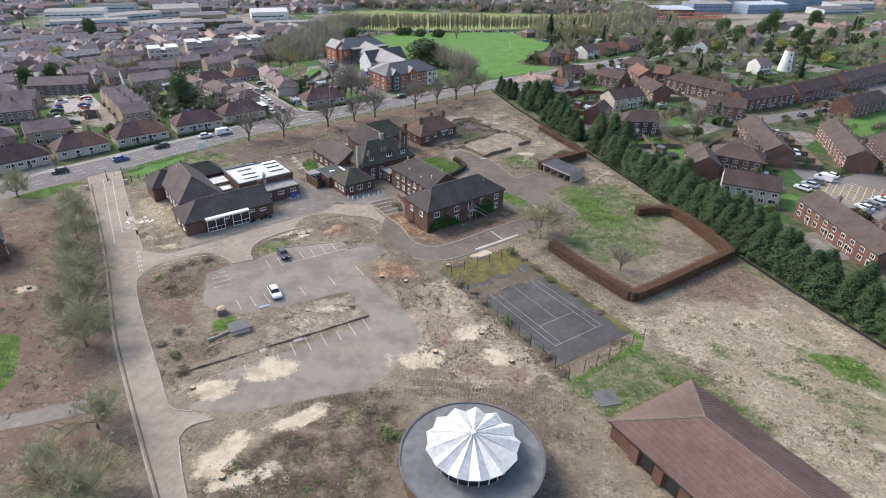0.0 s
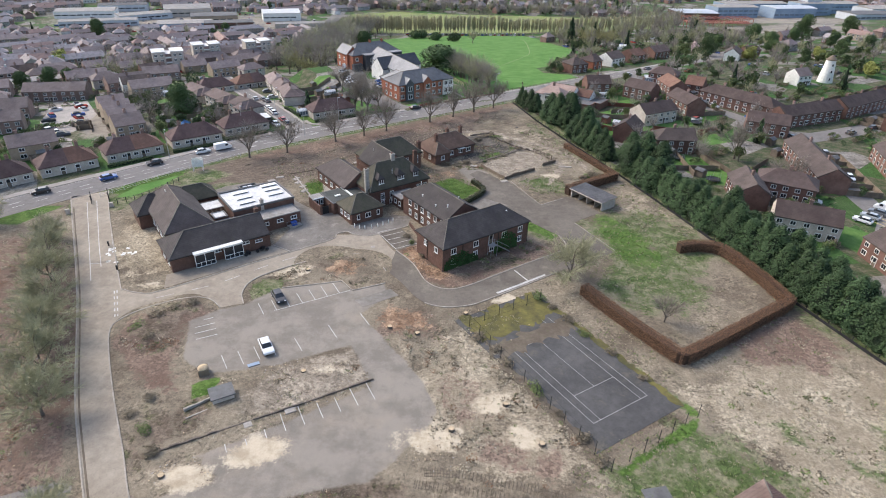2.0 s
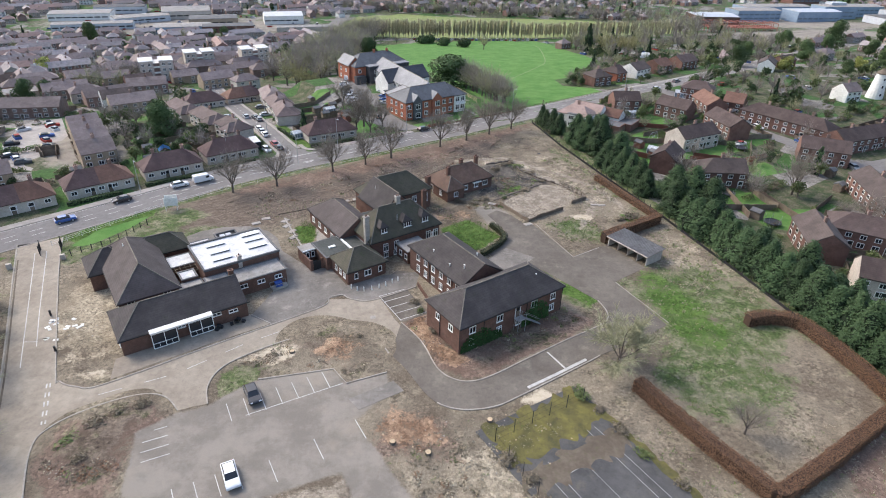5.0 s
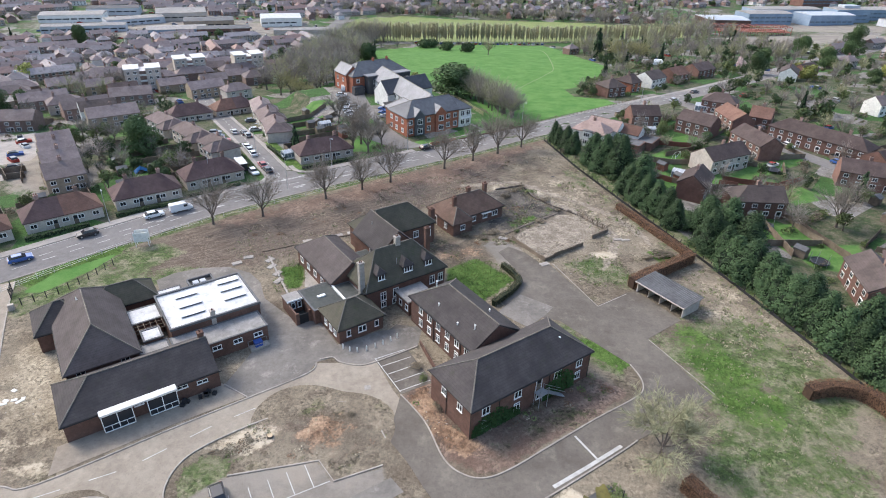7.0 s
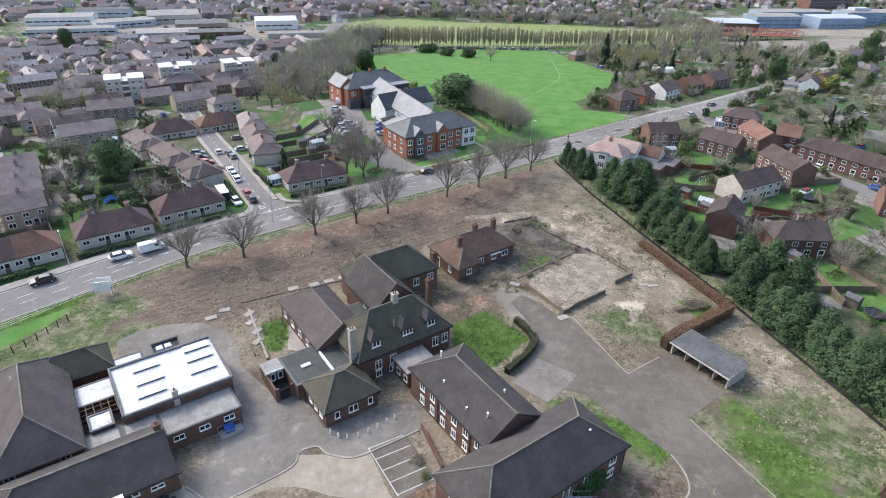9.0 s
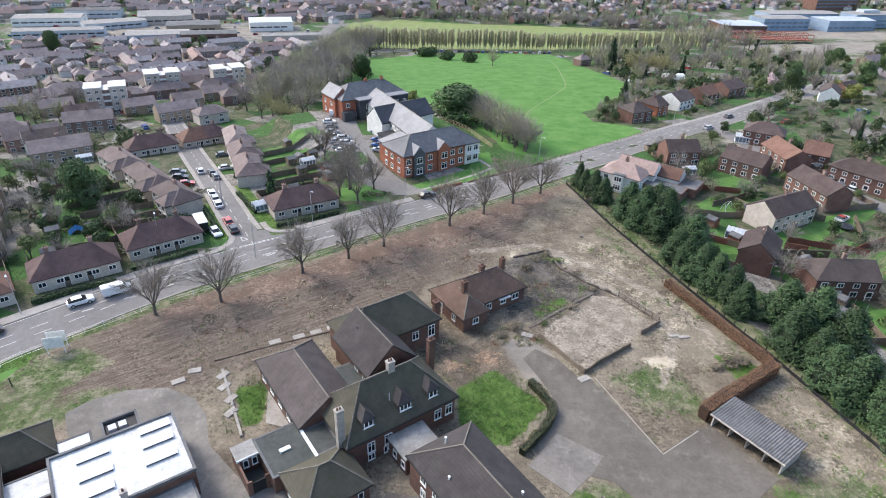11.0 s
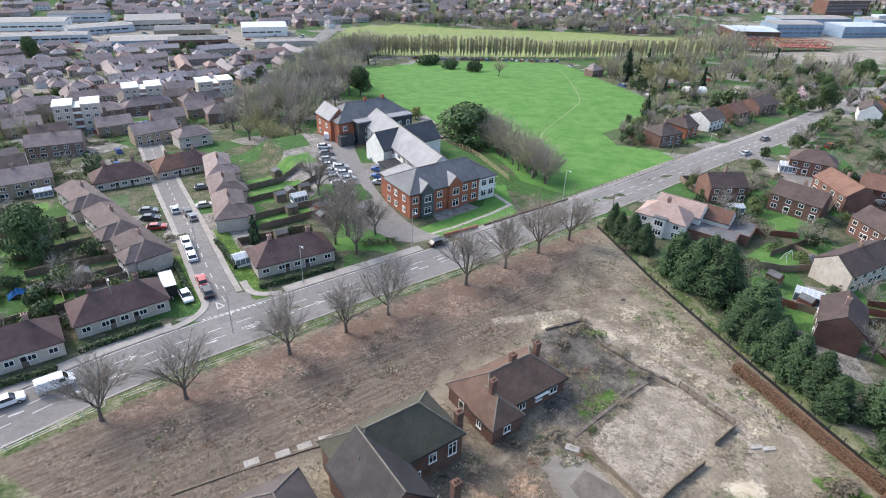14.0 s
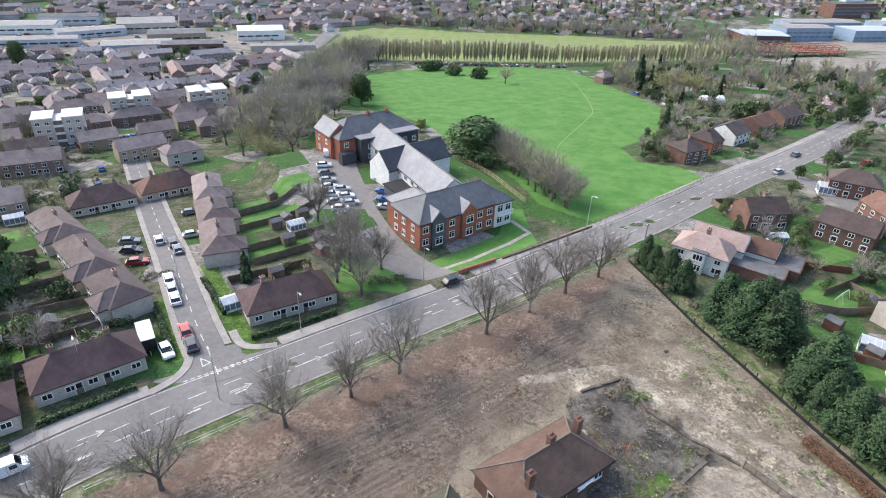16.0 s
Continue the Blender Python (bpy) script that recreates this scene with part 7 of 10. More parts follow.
PAINTS = {"white": car_paint("white_car_paint", (0.72, 0.73, 0.74)), "silver": car_paint("silver_car_paint", (0.38, 0.4, 0.42)), "black": car_paint("black_car_paint", (0.02, 0.02, 0.024)), "grey": car_paint("grey_car_paint", (0.12, 0.13, 0.14)), "red": car_paint("red_car_paint", (0.35, 0.03, 0.025)), "blue": car_paint("blue_car_paint", (0.03, 0.1, 0.32))}
HEAD = tree_of("headlamp", 0.15, 0.6)[0]
HEAD.node_tree.nodes["Principled BSDF"].inputs["Base Color"].default_value = (0.7, 0.72, 0.75, 1)
TAIL = car_paint("tail_lamp", (0.3, 0.015, 0.015))


def side_profile(bm, pts, w0, w1, z_mid, mi=0):
    """A body swept across from a side outline, narrower above z_mid."""
    def wid(z):
        return w0 if z <= z_mid else w0 + (w1 - w0) * min(1, (z - z_mid) / 0.5)
    a = [bm.verts.new((x, -wid(z), z)) for x, z in pts]
    b = [bm.verts.new((x, wid(z), z)) for x, z in pts]
    bm.faces.new(a[::-1]).material_index = mi
    bm.faces.new(b).material_index = mi
    for i in range(len(pts)):
        j = (i + 1) % len(pts)
        bm.faces.new((a[i], a[j], b[j], b[i])).material_index = mi


CAR_BASE = {}


def car(x, y, turn, paint, kind="car", group="parked cars", scale=1.0, z=0.045):
    word = "van" if kind == "van" else "car"
    key = (paint, kind)
    label = f"{paint} {'panel van' if kind == 'van' else 'hatchback car'} parked on tarmac"
    m = pose(x, y, z, 0, 0, turn) @ Matrix.Diagonal((scale, scale, scale, 1))
    if key in CAR_BASE:
        return copy_thing(CAR_BASE[key], m)
    ob = thing(word, m, label, word, group)
    bm = bmesh.new()
    if kind == "van":
        side_profile(bm, [(-2.4, 0.35), (2.4, 0.35), (2.45, 0.9), (1.75, 1.1), (1.2, 1.95), (-2.35, 2.0), (-2.42, 0.8)][::-1], 0.95, 0.85, 1.1)
    else:
        side_profile(bm, [(-2.05, 0.3), (2.05, 0.3), (2.12, 0.62), (1.95, 0.82), (1.0, 0.95), (-1.75, 0.98), (-2.1, 0.85)][::-1], 0.88, 0.84, 0.7)
    bmesh.ops.bevel(bm, geom=bm.edges[:], offset=0.07, segments=2, affect="EDGES")
    part("body", bm, PAINTS[paint], ob)
    if kind == "van":
        bm = bmesh.new()
        bm.faces.new([bm.verts.new(p) for p in ((1.77, -0.8, 1.13), (1.77, 0.8, 1.13), (1.24, 0.72, 1.9), (1.24, -0.72, 1.9))])
        bmesh.ops.solidify(bm, geom=bm.faces[:], thickness=-0.03)
        part("windscreen", bm, GLASS, ob)
        for sy in (-1, 1):
            part("side_window", boxes((0.5, 1.3, sy * 0.93 - 0.02, sy * 0.93 + 0.02, 1.15, 1.7)), GLASS, ob)
    else:
        bm = bmesh.new()
        side_profile(bm, [(-1.85, 0.93), (1.05, 0.93), (0.35, 1.38), (-1.3, 1.38)][::-1], 0.78, 0.62, 0.95)
        bmesh.ops.bevel(bm, geom=bm.edges[:], offset=0.04, segments=1, affect="EDGES")
        cab = part("cabin_glass", bm, GLASS, ob)
        bm = boxes((-1.28, 0.36, -0.63, 0.63, 1.375, 1.43))
        bmesh.ops.bevel(bm, geom=bm.edges[:], offset=0.025, segments=1, affect="EDGES")
        part("roof", bm, PAINTS[paint], ob)
    L = 1.45 if kind == "van" else 1.28
    for xx in (-L, L):
        for sy in (-1, 1):
            bm = bmesh.new()
            bar(bm, (0, -0.11, 0), (0, 0.11, 0), 0.31, n=16)
            bmesh.ops.translate(bm, verts=bm.verts, vec=(xx, sy * 0.8, 0.31))
            wh = part("wheel", bm, RUBBER, ob)
            bm = bmesh.new()
            bar(bm, (xx, sy * 0.9, 0.31), (xx, sy * 0.925, 0.31), 0.2, n=12)
            part("rim", bm, STEEL, wh)
    e = 2.42 if kind == "van" else 2.06
    for sy in (-0.6, 0.6):
        part("headlight", boxes((e - 0.04, e + 0.05, sy - 0.17, sy + 0.17, 0.64, 0.8)), HEAD, ob)
        part("tail_light", boxes((-e - 0.04, -e + 0.06, sy - 0.12, sy + 0.12, 0.66, 0.84)), TAIL, ob)
    CAR_BASE[key] = ob
    return ob


car(-31.1, 105.8, -58, "black")
car(-29.4, 91.8, -60, "white")
# on the main road
car(-88, 156, 42, "blue", group="cars on the main road")
car(-99.5, 146.5, 218, "black", group="cars on the main road")
car(-81, 166.8, 220, "black", group="cars on the main road")
car(-71.5, 176.4, 40, "white", group="parked cars")
car(-67, 180, 40, "white", "van")
# along the side street
for s, paint, side in ((10, "black", 2.0), (14.2, "red", 2.0), (25, "white", 1.9), (29, "silver", 1.9), (33, "white", 1.9), (46, "grey", -1.5), (50, "black", -1.2), (53, "silver", 1.2)):
    p, d = along(SIDE, s)
    q = p + Vector((-d.y, d.x)) * side
    car(q.x, q.y, math.degrees(math.atan2(d.y, d.x)), paint)
car(-57.8, 203.2, -52, "white", z=0)
bt = thing("box_trailer", pose(-61.6, 205.2, 0, 0, 0, -57), "pale grey box trailer parked beside a bungalow", "trailer")
bm = boxes((-2.7, 2.7, -1.1, 1.1, 0.7, 2.7))
bmesh.ops.bevel(bm, geom=bm.edges[:], offset=0.05, segments=1, affect="EDGES")
part("body", bm, BLACK, bt, "dark side panels")
part("roof", boxes((-2.72, 2.72, -1.12, 1.12, 2.7, 2.78)), CANOPY, bt, "pale grey roof")
part("drawbar", boxes((2.7, 3.8, -0.08, 0.08, 0.5, 0.62)), STEEL, bt)
for sx in (-0.6, 0.3):
    for sy in (-0.95, 0.95):
        bm = bmesh.new()
        bar(bm, (sx, sy - 0.1, 0.36), (sx, sy + 0.1, 0.36), 0.36, n=14)
        part("wheel", bm, RUBBER, bt)
for x, y, t, pnt in ((-70.8, 245.2, 30, "silver"), (-76.6, 258.4, 25, "grey"), (-80, 236.7, 10, "black"), (-76.1, 231.5, 20, "red"), (-82.6, 241.2, 15, "grey")):
    car(x, y, t, pnt, z=0)
car(-14.2, 226.6, 37, "black")
# care home car park
for i, (x, y) in enumerate(((-50, 284.2), (-48.3, 279), (-47.1, 274.3), (-45.8, 270.2), (-44.4, 265.9), (-42.7, 261.9), (-40.9, 258.4), (-39.1, 255.3), (-37.9, 251.7), (-42.4, 269.2), (-40.7, 265.2), (-39, 261.5))):
    car(x, y, 14 + 4 * (i % 3), ("white", "grey", "silver", "white", "white", "silver", "white", "grey", "white", "silver", "white", "silver")[i])
for x, y, paint in ((-31.9, 269, "blue"), (-31.1, 264.2, "blue"), (-30.5, 260.2, "silver"), (-33.3, 276.5, "silver"), (-31.5, 243.1, "black")):
    car(x, y, 165 if y > 245 else 118, paint)
car(-44.8, 300, 24, "blue", "van")
car(-50.9, 293.2, 100, "white", "van")
car(-41.7, 291.7, 20, "white", "van")
car(-43.2, 295.6, 20, "white")
car(-47.8, 294.3, 95, "red")
car(-52.5, 300.1, 80, "black")
# estate road and parking court
for i, (s, side, pnt) in enumerate(((38, 2.2, "black"), (45, -2.2, "silver"), (52, 2.2, "blue"), (60, 2.2, "grey"), (66, 2.2, "white"), (82, 2.3, "blue"), (104, -2.3, "grey"), (112, -2.3, "white"), (118, 2.3, "silver"), (124, -2.3, "grey"), (131, -2.3, "black"), (137, 2.3, "white"), (143, -2.3, "silver"))):
    p, d = along(EAST, s)
    q = p + Vector((-d.y, d.x)) * side
    car(q.x, q.y, math.degrees(math.atan2(d.y, d.x)), pnt)
for i in range(7):
    car(107 + 2.7 * i, 134.5 + 1.6 * i, 115, ("white", "grey", "silver", "white", "red", "red", "black")[i], z=0.05)
for i in range(5):
    car(97.5 + 3.2 * i, 146 + 2.3 * i, 130, ("white", "silver", "grey", "white", "white")[i], "van" if i == 3 else "car", z=0.05)
for i in range(6):
    car(133 + 11 * i, 213.5 + 6.2 * i, 30, ("grey", "black", "red", "silver", "white", "grey")[i])
car(91, 156.4, -28, "white", z=0)
car(78.2, 294.1, 37, "silver", group="cars on the main road")
car(92.2, 311.9, 37, "grey", group="cars on the main road")


tp = thing("tarpaulin", pose(-87.1, 202.2, 0, 0, 0, TURN), "bright blue tarpaulin over a garden heap", "tarpaulin")
bm = bmesh.new()
grid = [[bm.verts.new((-1.6 + 0.4 * i, -1.2 + 0.4 * j, max(0.02, 1.7 - 0.25 * abs(i - 4) - 0.22 * abs(j - 3)) + 0.06 * math.sin(3 * i + 5 * j))) for j in range(7)] for i in range(9)]
for i in range(8):
    for j in range(6):
        bm.faces.new((grid[i][j], grid[i + 1][j], grid[i + 1][j + 1], grid[i][j + 1]))
bmesh.ops.solidify(bm, geom=bm.faces[:], thickness=0.03)
part("sheet", bm, TARP, tp)
part("wood_stack", boxes((-1.2, 1.2, -0.8, 0.8, 0, 0.55)), WOOD, tp)


# ==== street lamps ====
def street_lamp(x, y, turn, h=8.0):
    ob = thing("street_lamp", pose(x, y, 0, 0, 0, turn), "tall grey steel street lamp beside the road", "street lamp", "street lamps")
    bm = bmesh.new()
    bar(bm, (0, 0, -0.1), (0, 0, 1.2), 0.1, 0.1, 8)
    bar(bm, (0, 0, 1.2), (0, 0, h), 0.075, 0.05, 8)
    bar(bm, (0, 0, h), (0, -0.9, h + 0.25), 0.045, 0.04, 6)
    part("pole", bm, STEEL, ob)
    part("lantern", boxes((-0.13, 0.13, -1.5, -0.85, h + 0.17, h + 0.3)), PALE_CLAD, ob)


for x, y, t in ((-38.6, 209.6, TURN), (15.7, 252.5, TURN), (-79.5, 172.6, TURN), (-46.4, 194, TURN + 180), (-19.6, 225.6, TURN), (-62.8, 220.6, 120), (64, 288.8, TURN), (-66.5, 196.6, TURN)):
    street_lamp(x, y, t)
for x, y, h in ((24.6, 240, 7.5), (55.6, 294.3, 8), (97.1, 333.3, 8)):
    tp = thing("telegraph_pole", pose(x, y, 0), "dark wooden telegraph pole", "pole")
    bm = bmesh.new()
    bar(bm, (0, 0, -0.2), (0, 0, h), 0.14, 0.1, 8)
    part("shaft", bm, WOOD, tp)
    part("crossarm", boxes((-0.6, 0.6, -0.05, 0.05, h - 0.5, h - 0.38)), WOOD, tp)


# ==== litter, rubble and grass tufts ====
rng = random.Random(77)
chunk = bmesh.new()
bmesh.ops.create_icosphere(chunk, subdivisions=1, radius=0.16)
for v in chunk.verts:
    v.co = Vector((v.co.x * 1.3, v.co.y * 0.9, v.co.z * 0.6)) * (1 + 0.5 * noise.noise(v.co * 9))
CLOD = [mesh_of("clod", chunk.copy(), m) for m in (CONCRETE, STUMP, WOOD)]


def paved(x, y):
    """Whether a place lies on the drives or yards."""
    hit = False
    for pts in (DRIVE_POLY, LOOP_POLY, CAR_PARK):
        inn = False
        for (ax, ay), (bx, by) in zip(pts, pts[1:] + pts[:1]):
            if (ay > y) != (by > y) and x < (bx - ax) * (y - ay) / (by - ay) + ax:
                inn = not inn
        hit |= inn
    return hit


chunk.free()
rows = []
for cx, cy, rx, ry, n in ((-50, 96, 4, 6, 160), (-22, 118.5, 9, 3, 170), (-14, 57, 9, 9, 260), (-32, 67, 5, 3, 140), (-28, 76, 9, 5, 160), (-21, 85, 8, 5, 520), (8, 197, 6, 5, 160), (-6, 121, 7, 4, 150), (-23, 52, 7, 5, 160), (-66, 118, 5, 9, 60), (-70, 80, 18, 26, 220), (0, 100, 14, 6, 120), (17, 166, 7, 9, 90), (-2, 74, 10, 5, 120)):
    for _ in range(n):
        a, k = rng.uniform(0, 6.28), math.sqrt(rng.random())
        sc = rng.uniform(0.25, 0.8)
        x, y = cx + rx * k * math.cos(a), cy + ry * k * math.sin(a)
        if paved(x, y):
            continue
        rows.append((rng.choices(CLOD, (2, 2, 3))[0], pose(x, y, 0.03, rng.uniform(0, 30), 0, rng.uniform(0, 360)) @ Matrix.Diagonal((sc, sc, sc, 1))))
stamp("rubble", rows, "scattered clods, sticks and pale stone rubble", "rubble")


def tuft(m, seed):
    r = random.Random(seed)
    bm = bmesh.new()
    for _ in range(9):
        a, d = r.uniform(0, 6.28), r.uniform(0.05, 0.3)
        p = Vector((math.cos(a) * d, math.sin(a) * d, 0))
        q = p + Vector((math.cos(a) * 0.14, math.sin(a) * 0.14, r.uniform(0.12, 0.34)))
        spike(bm, p, q, 0.05, Vector((-math.sin(a), math.cos(a), 0)), 0)
    return mesh_of("tuft", bm, m)


STRAW = leafy("dry_grass_blade", (0.36, 0.31, 0.22), (0.5, 0.44, 0.32))
TUFTS = [tuft(m, i) for i, m in enumerate((WEED, WEED, STRAW, STRAW))]
rows = []
for cx, cy, rx, ry, n, green in ((38, 122, 11, 18, 1100, 0.7), (30, 68, 14, 9, 700, 0.6), (55, 80, 18, 26, 1200, 0.2), (0.5, 157, 6, 7, 500, 1.0), (24, 162, 6, 6, 300, 0.7), (5, 88, 18, 16, 900, 0.1), (-25, 165, 26, 8, 900, 0.15), (-2, 190, 22, 16, 1200, 0.1), (30, 195, 8, 26, 600, 0.3), (-14, 56, 11, 10, 500, 0.6), (-22, 118, 10, 3.5, 300, 0.6), (-70, 78, 18, 30, 900, 0.3), (8, 194, 8, 8, 250, 0.5), (44, 150, 8, 12, 500, 0.4), (-25, 80, 12, 6, 400, 0.3), (-35.5, 155, 3, 6, 200, 1.0), (26, 88, 8, 16, 400, 0.5)):
    for _ in range(n):
        a, k = rng.uniform(0, 6.28), math.sqrt(rng.random())
        x, y = cx + rx * k * math.cos(a), cy + ry * k * math.sin(a)
        b = on_court(0, 0)
        ca, cb = (x - b[0]) * cc + (y - b[1]) * cs, -(x - b[0]) * cs + (y - b[1]) * cc
        if -14.5 < ca < 3.2 and -4.2 < cb < 24:
            continue
        if paved(x, y):
            continue
        sc = rng.uniform(0.45, 1.0)
        rows.append((TUFTS[rng.randrange(2) + (0 if rng.random() < green else 2)], pose(x, y, 0, 0, 0, rng.uniform(0, 360)) @ Matrix.Diagonal((sc, sc, sc, 1))))
stamp("grass_tufts", rows, "green and straw-coloured grass tufts on rough ground", "grass")


# ==== scrub ====
SCRUBS = [leafy_meshes(s, 1.7, 1.4, 260, 0.16, m_, 0.1) for s, m_ in ((71, SCRUB), (72, SCRUB), (73, LEAF))]
rng = random.Random(31)
for i, (x, y, k) in enumerate(((5.4, 190.5, 1.0), (7.4, 194, 1.2), (9.6, 198.4, 1.3), (11.6, 200.6, 1.2), (13.4, 198, 1.0), (4.2, 187.4, 1.0), (2.2, 189.4, 0.9), (16.6, 193.4, 0.8), (19.2, 188.6, 0.8), (8.8, 176.6, 0.6), (14.4, 182, 0.7), (-1.8, 173.6, 0.9), (1.2, 173.2, 0.8), (4, 176, 0.8), (16.4, 109, 0.9), (18.6, 106, 0.8), (20.8, 102.6, 0.9), (7.4, 93.6, 0.8), (9.4, 90, 1.0), (13, 84.4, 0.9), (16, 79.8, 0.8), (18.6, 75, 1.0), (20.6, 71.6, 0.9), (5, 97, 0.8), (22.8, 98.4, 0.7), (26.6, 93.6, 0.8), (30, 88, 0.7), (-47.8, 102, 1.2), (-50.6, 99.4, 1.1), (-52.4, 96.2, 1.0), (-45.6, 103, 0.9), (-49, 93.6, 0.9), (-42.8, 80, 0.8), (-44, 77, 0.7), (-41, 74, 0.9), (-38.4, 70, 0.9), (-13.4, 59.6, 0.9), (-9.4, 62.4, 1.0), (-18, 56.4, 0.9), (-5.6, 58, 1.0), (-3.4, 53.6, 0.9), (-25.4, 118.8, 0.6), (-18, 120, 0.7), (-30.4, 114.8, 0.5), (-1, 121.4, 0.7), (3, 122, 0.8), (7.6, 123.8, 0.9), (-6, 122.4, 0.6), (-9.6, 131, 0.8), (-8.6, 128.4, 0.7), (37.2, 168.4, 1.0), (40, 169.6, 1.1), (35, 167.6, 0.9))):
    sb = plant_tree(SCRUBS[2 if i % 5 == 4 else i % 2], x, y, rng.uniform(0, 360), k * rng.uniform(0.75, 1.1), "shrub", "tangled brown scrub on rough ground" if i % 5 != 4 else "low green bush on rough ground", "scrub on the site", "shrub")
    sb.scale = (sb.scale.x * rng.uniform(0.9, 1.7), sb.scale.y * rng.uniform(0.9, 1.7), sb.scale.z * rng.uniform(0.45, 0.75))


def clump(m_, seed):
    """A flat ragged clump of weeds: two dozen leaves close to the ground."""
    r = random.Random(seed)
    bm = bmesh.new()
    pts = []
    for _ in range(22):
        a, d = r.uniform(0, 6.28), 0.75 * math.sqrt(r.random())
        pts.append(((d * math.cos(a), d * math.sin(a), r.uniform(0.04, 0.4) * (1 - d)), (math.cos(a) * 0.5, math.sin(a) * 0.5, 0.8)))
    leaf_quads(bm, r, pts, 0.15)
    return mesh_of("clump", bm, m_)


CLUMPS = [clump(m_, i) for i, m_ in enumerate((SCRUB, SCRUB, STRAW, HEDGE, LEAF, WEED))]
rows = []
for pts, n, w in (
    ([(-18, 66), (-5, 66), (-4, 56), (-6, 40), (-34, 40), (-24, 56)], 900, (5, 5, 1, 2, 3, 2)),
    ([(-54, 92), (-53, 101), (-45, 103.5), (-43, 98), (-45, 88)], 260, (5, 5, 2, 3, 1, 0.5)),
    ([(-36, 112), (-30, 117), (-23, 121), (-18, 120.6), (-14, 116), (-18, 110.8), (-21, 113)], 260, (5, 5, 3, 2, 1, 1)),
    ([(-37, 73), (-12, 87), (-19, 92), (-36, 84)], 320, (5, 5, 4, 1, 0.5, 0.5)),
    ([(-60, 90), (-74, 112), (-84, 126), (-105, 118), (-110, 60), (-46, 40), (-50, 62)], 1300, (4, 4, 4, 4, 0.6, 0.5)),
    ([(5, 190), (11.4, 201), (19, 189), (12, 179), (7, 181)], 260, (5, 5, 1, 1, 2, 2)),
    ([(-12, 126), (-4, 118), (4, 118.5), (21, 129), (14, 132), (-2, 124)], 200, (4, 4, 3, 4, 1, 1)),
    ([(-6, 172), (4, 177), (8, 172), (2, 168)], 120, (4, 4, 1, 2, 2, 1)),
    ([(36, 150), (46, 128), (58, 132), (46, 166)], 300, (2, 2, 4, 0, 1, 3)),
    ([(20, 206), (30, 210), (40, 182), (31, 174)], 260, (3, 3, 5, 0, 1, 2)),
    ([(-62, 168), (-36, 186), (10, 224), (18, 222), (-2, 200), (-40, 168)], 700, (4, 4, 4, 2, 0.2, 0.2)),
    ([(-8, 100), (4, 100), (20, 72), (8, 64), (-4, 74)], 420, (4, 4, 5, 2, 0.2, 0.2)),
    ([(40, 82), (60, 102), (82, 50), (62, 44), (44, 66)], 700, (2, 2, 6, 0, 0.5, 1.5)),
):
    xs, ys = [p[0] for p in pts], [p[1] for p in pts]
    k = 0
    while k < n:
        x, y = rng.uniform(min(xs), max(xs)), rng.uniform(min(ys), max(ys))
        hit = False
        for (ax, ay), (bx, by) in zip(pts, pts[1:] + pts[:1]):
            if (ay > y) != (by > y) and x < (bx - ax) * (y - ay) / (by - ay) + ax:
                hit = not hit
        k += 0.25
        if not hit or noise.noise((x * 0.16, y * 0.16, 3)) < -0.12 + 0.25 * rng.random():
            continue
        if math.hypot(x - 5.4, y - 52.2) < 12.5 or paved(x, y):
            continue
        k += 0.75
        sc = rng.uniform(0.35, 1.0)
        rows.append((rng.choices(CLUMPS, w)[0], pose(x, y, 0.02, 0, 0, rng.uniform(0, 360)) @ Matrix.Diagonal((sc, sc, sc * 0.8, 1))))
stamp("weeds", rows, "brown and green weeds and dead stalks on rough ground", "weeds")


# ==== care home ====
K = thing("care_home", pose(-15.6, 251.8, 0, 0, 0, TURN) @ Matrix.Scale(1.033, 4), "large orange-red brick care home with grey slate roofs", "building")
block(K, -10.6, 8.8, -5, 6, 6.0, 9.4, "u", "hg", BRICK_CARE, SLATE)
block(K, 8.8, 13.6, -5.2, 4.6, 5.9, 9.1, "u", "gh", RENDER_W, SLATE)
block(K, -9.6, -1.2, 0, 9.4, 5.9, 9.0, "v", "gh", BRICK_CARE, SLATE_PALE)
lean = pose(7.3, 25, 0, 0, 0, -7.5)
sp = block(K, -4.6, 4.6, -21, 21, 5.2, 9.0, "v", "gg", RENDER_W, SLATE_PALE, lean)
block(K, -8.8, 10.6, -4.2, 4.2, 4.7, 8.6, "u", "gg", RENDER_W, SLATE_DARK, pose(8.2, 28.9, 0, 0, 0, 4))
block(K, -2.6, 21, 45.5, 57, 6.3, 10.2, "u", "hh", BRICK_CARE, SLATE)
block(K, -3.6, 2.4, 49, 58.5, 6.3, 9.4, "v", "gg", BRICK_CARE, SLATE_PALE)
part("clad_front", boxes((2.2, 20.4, 42.6, 45.6, -0.1, 6.4)), SLATE_DARK, K, "dark clad front section")
part("flat_roof", boxes((1.9, 20.6, 42.3, 45.9, 6.4, 6.7)), SLATE_PALE, K, "pale flat roof")
part("balcony_box", boxes((-3.2, 1.0, 43.2, 45.4, -0.1, 3.0)), SLATE_DARK, K, "dark clad porch")
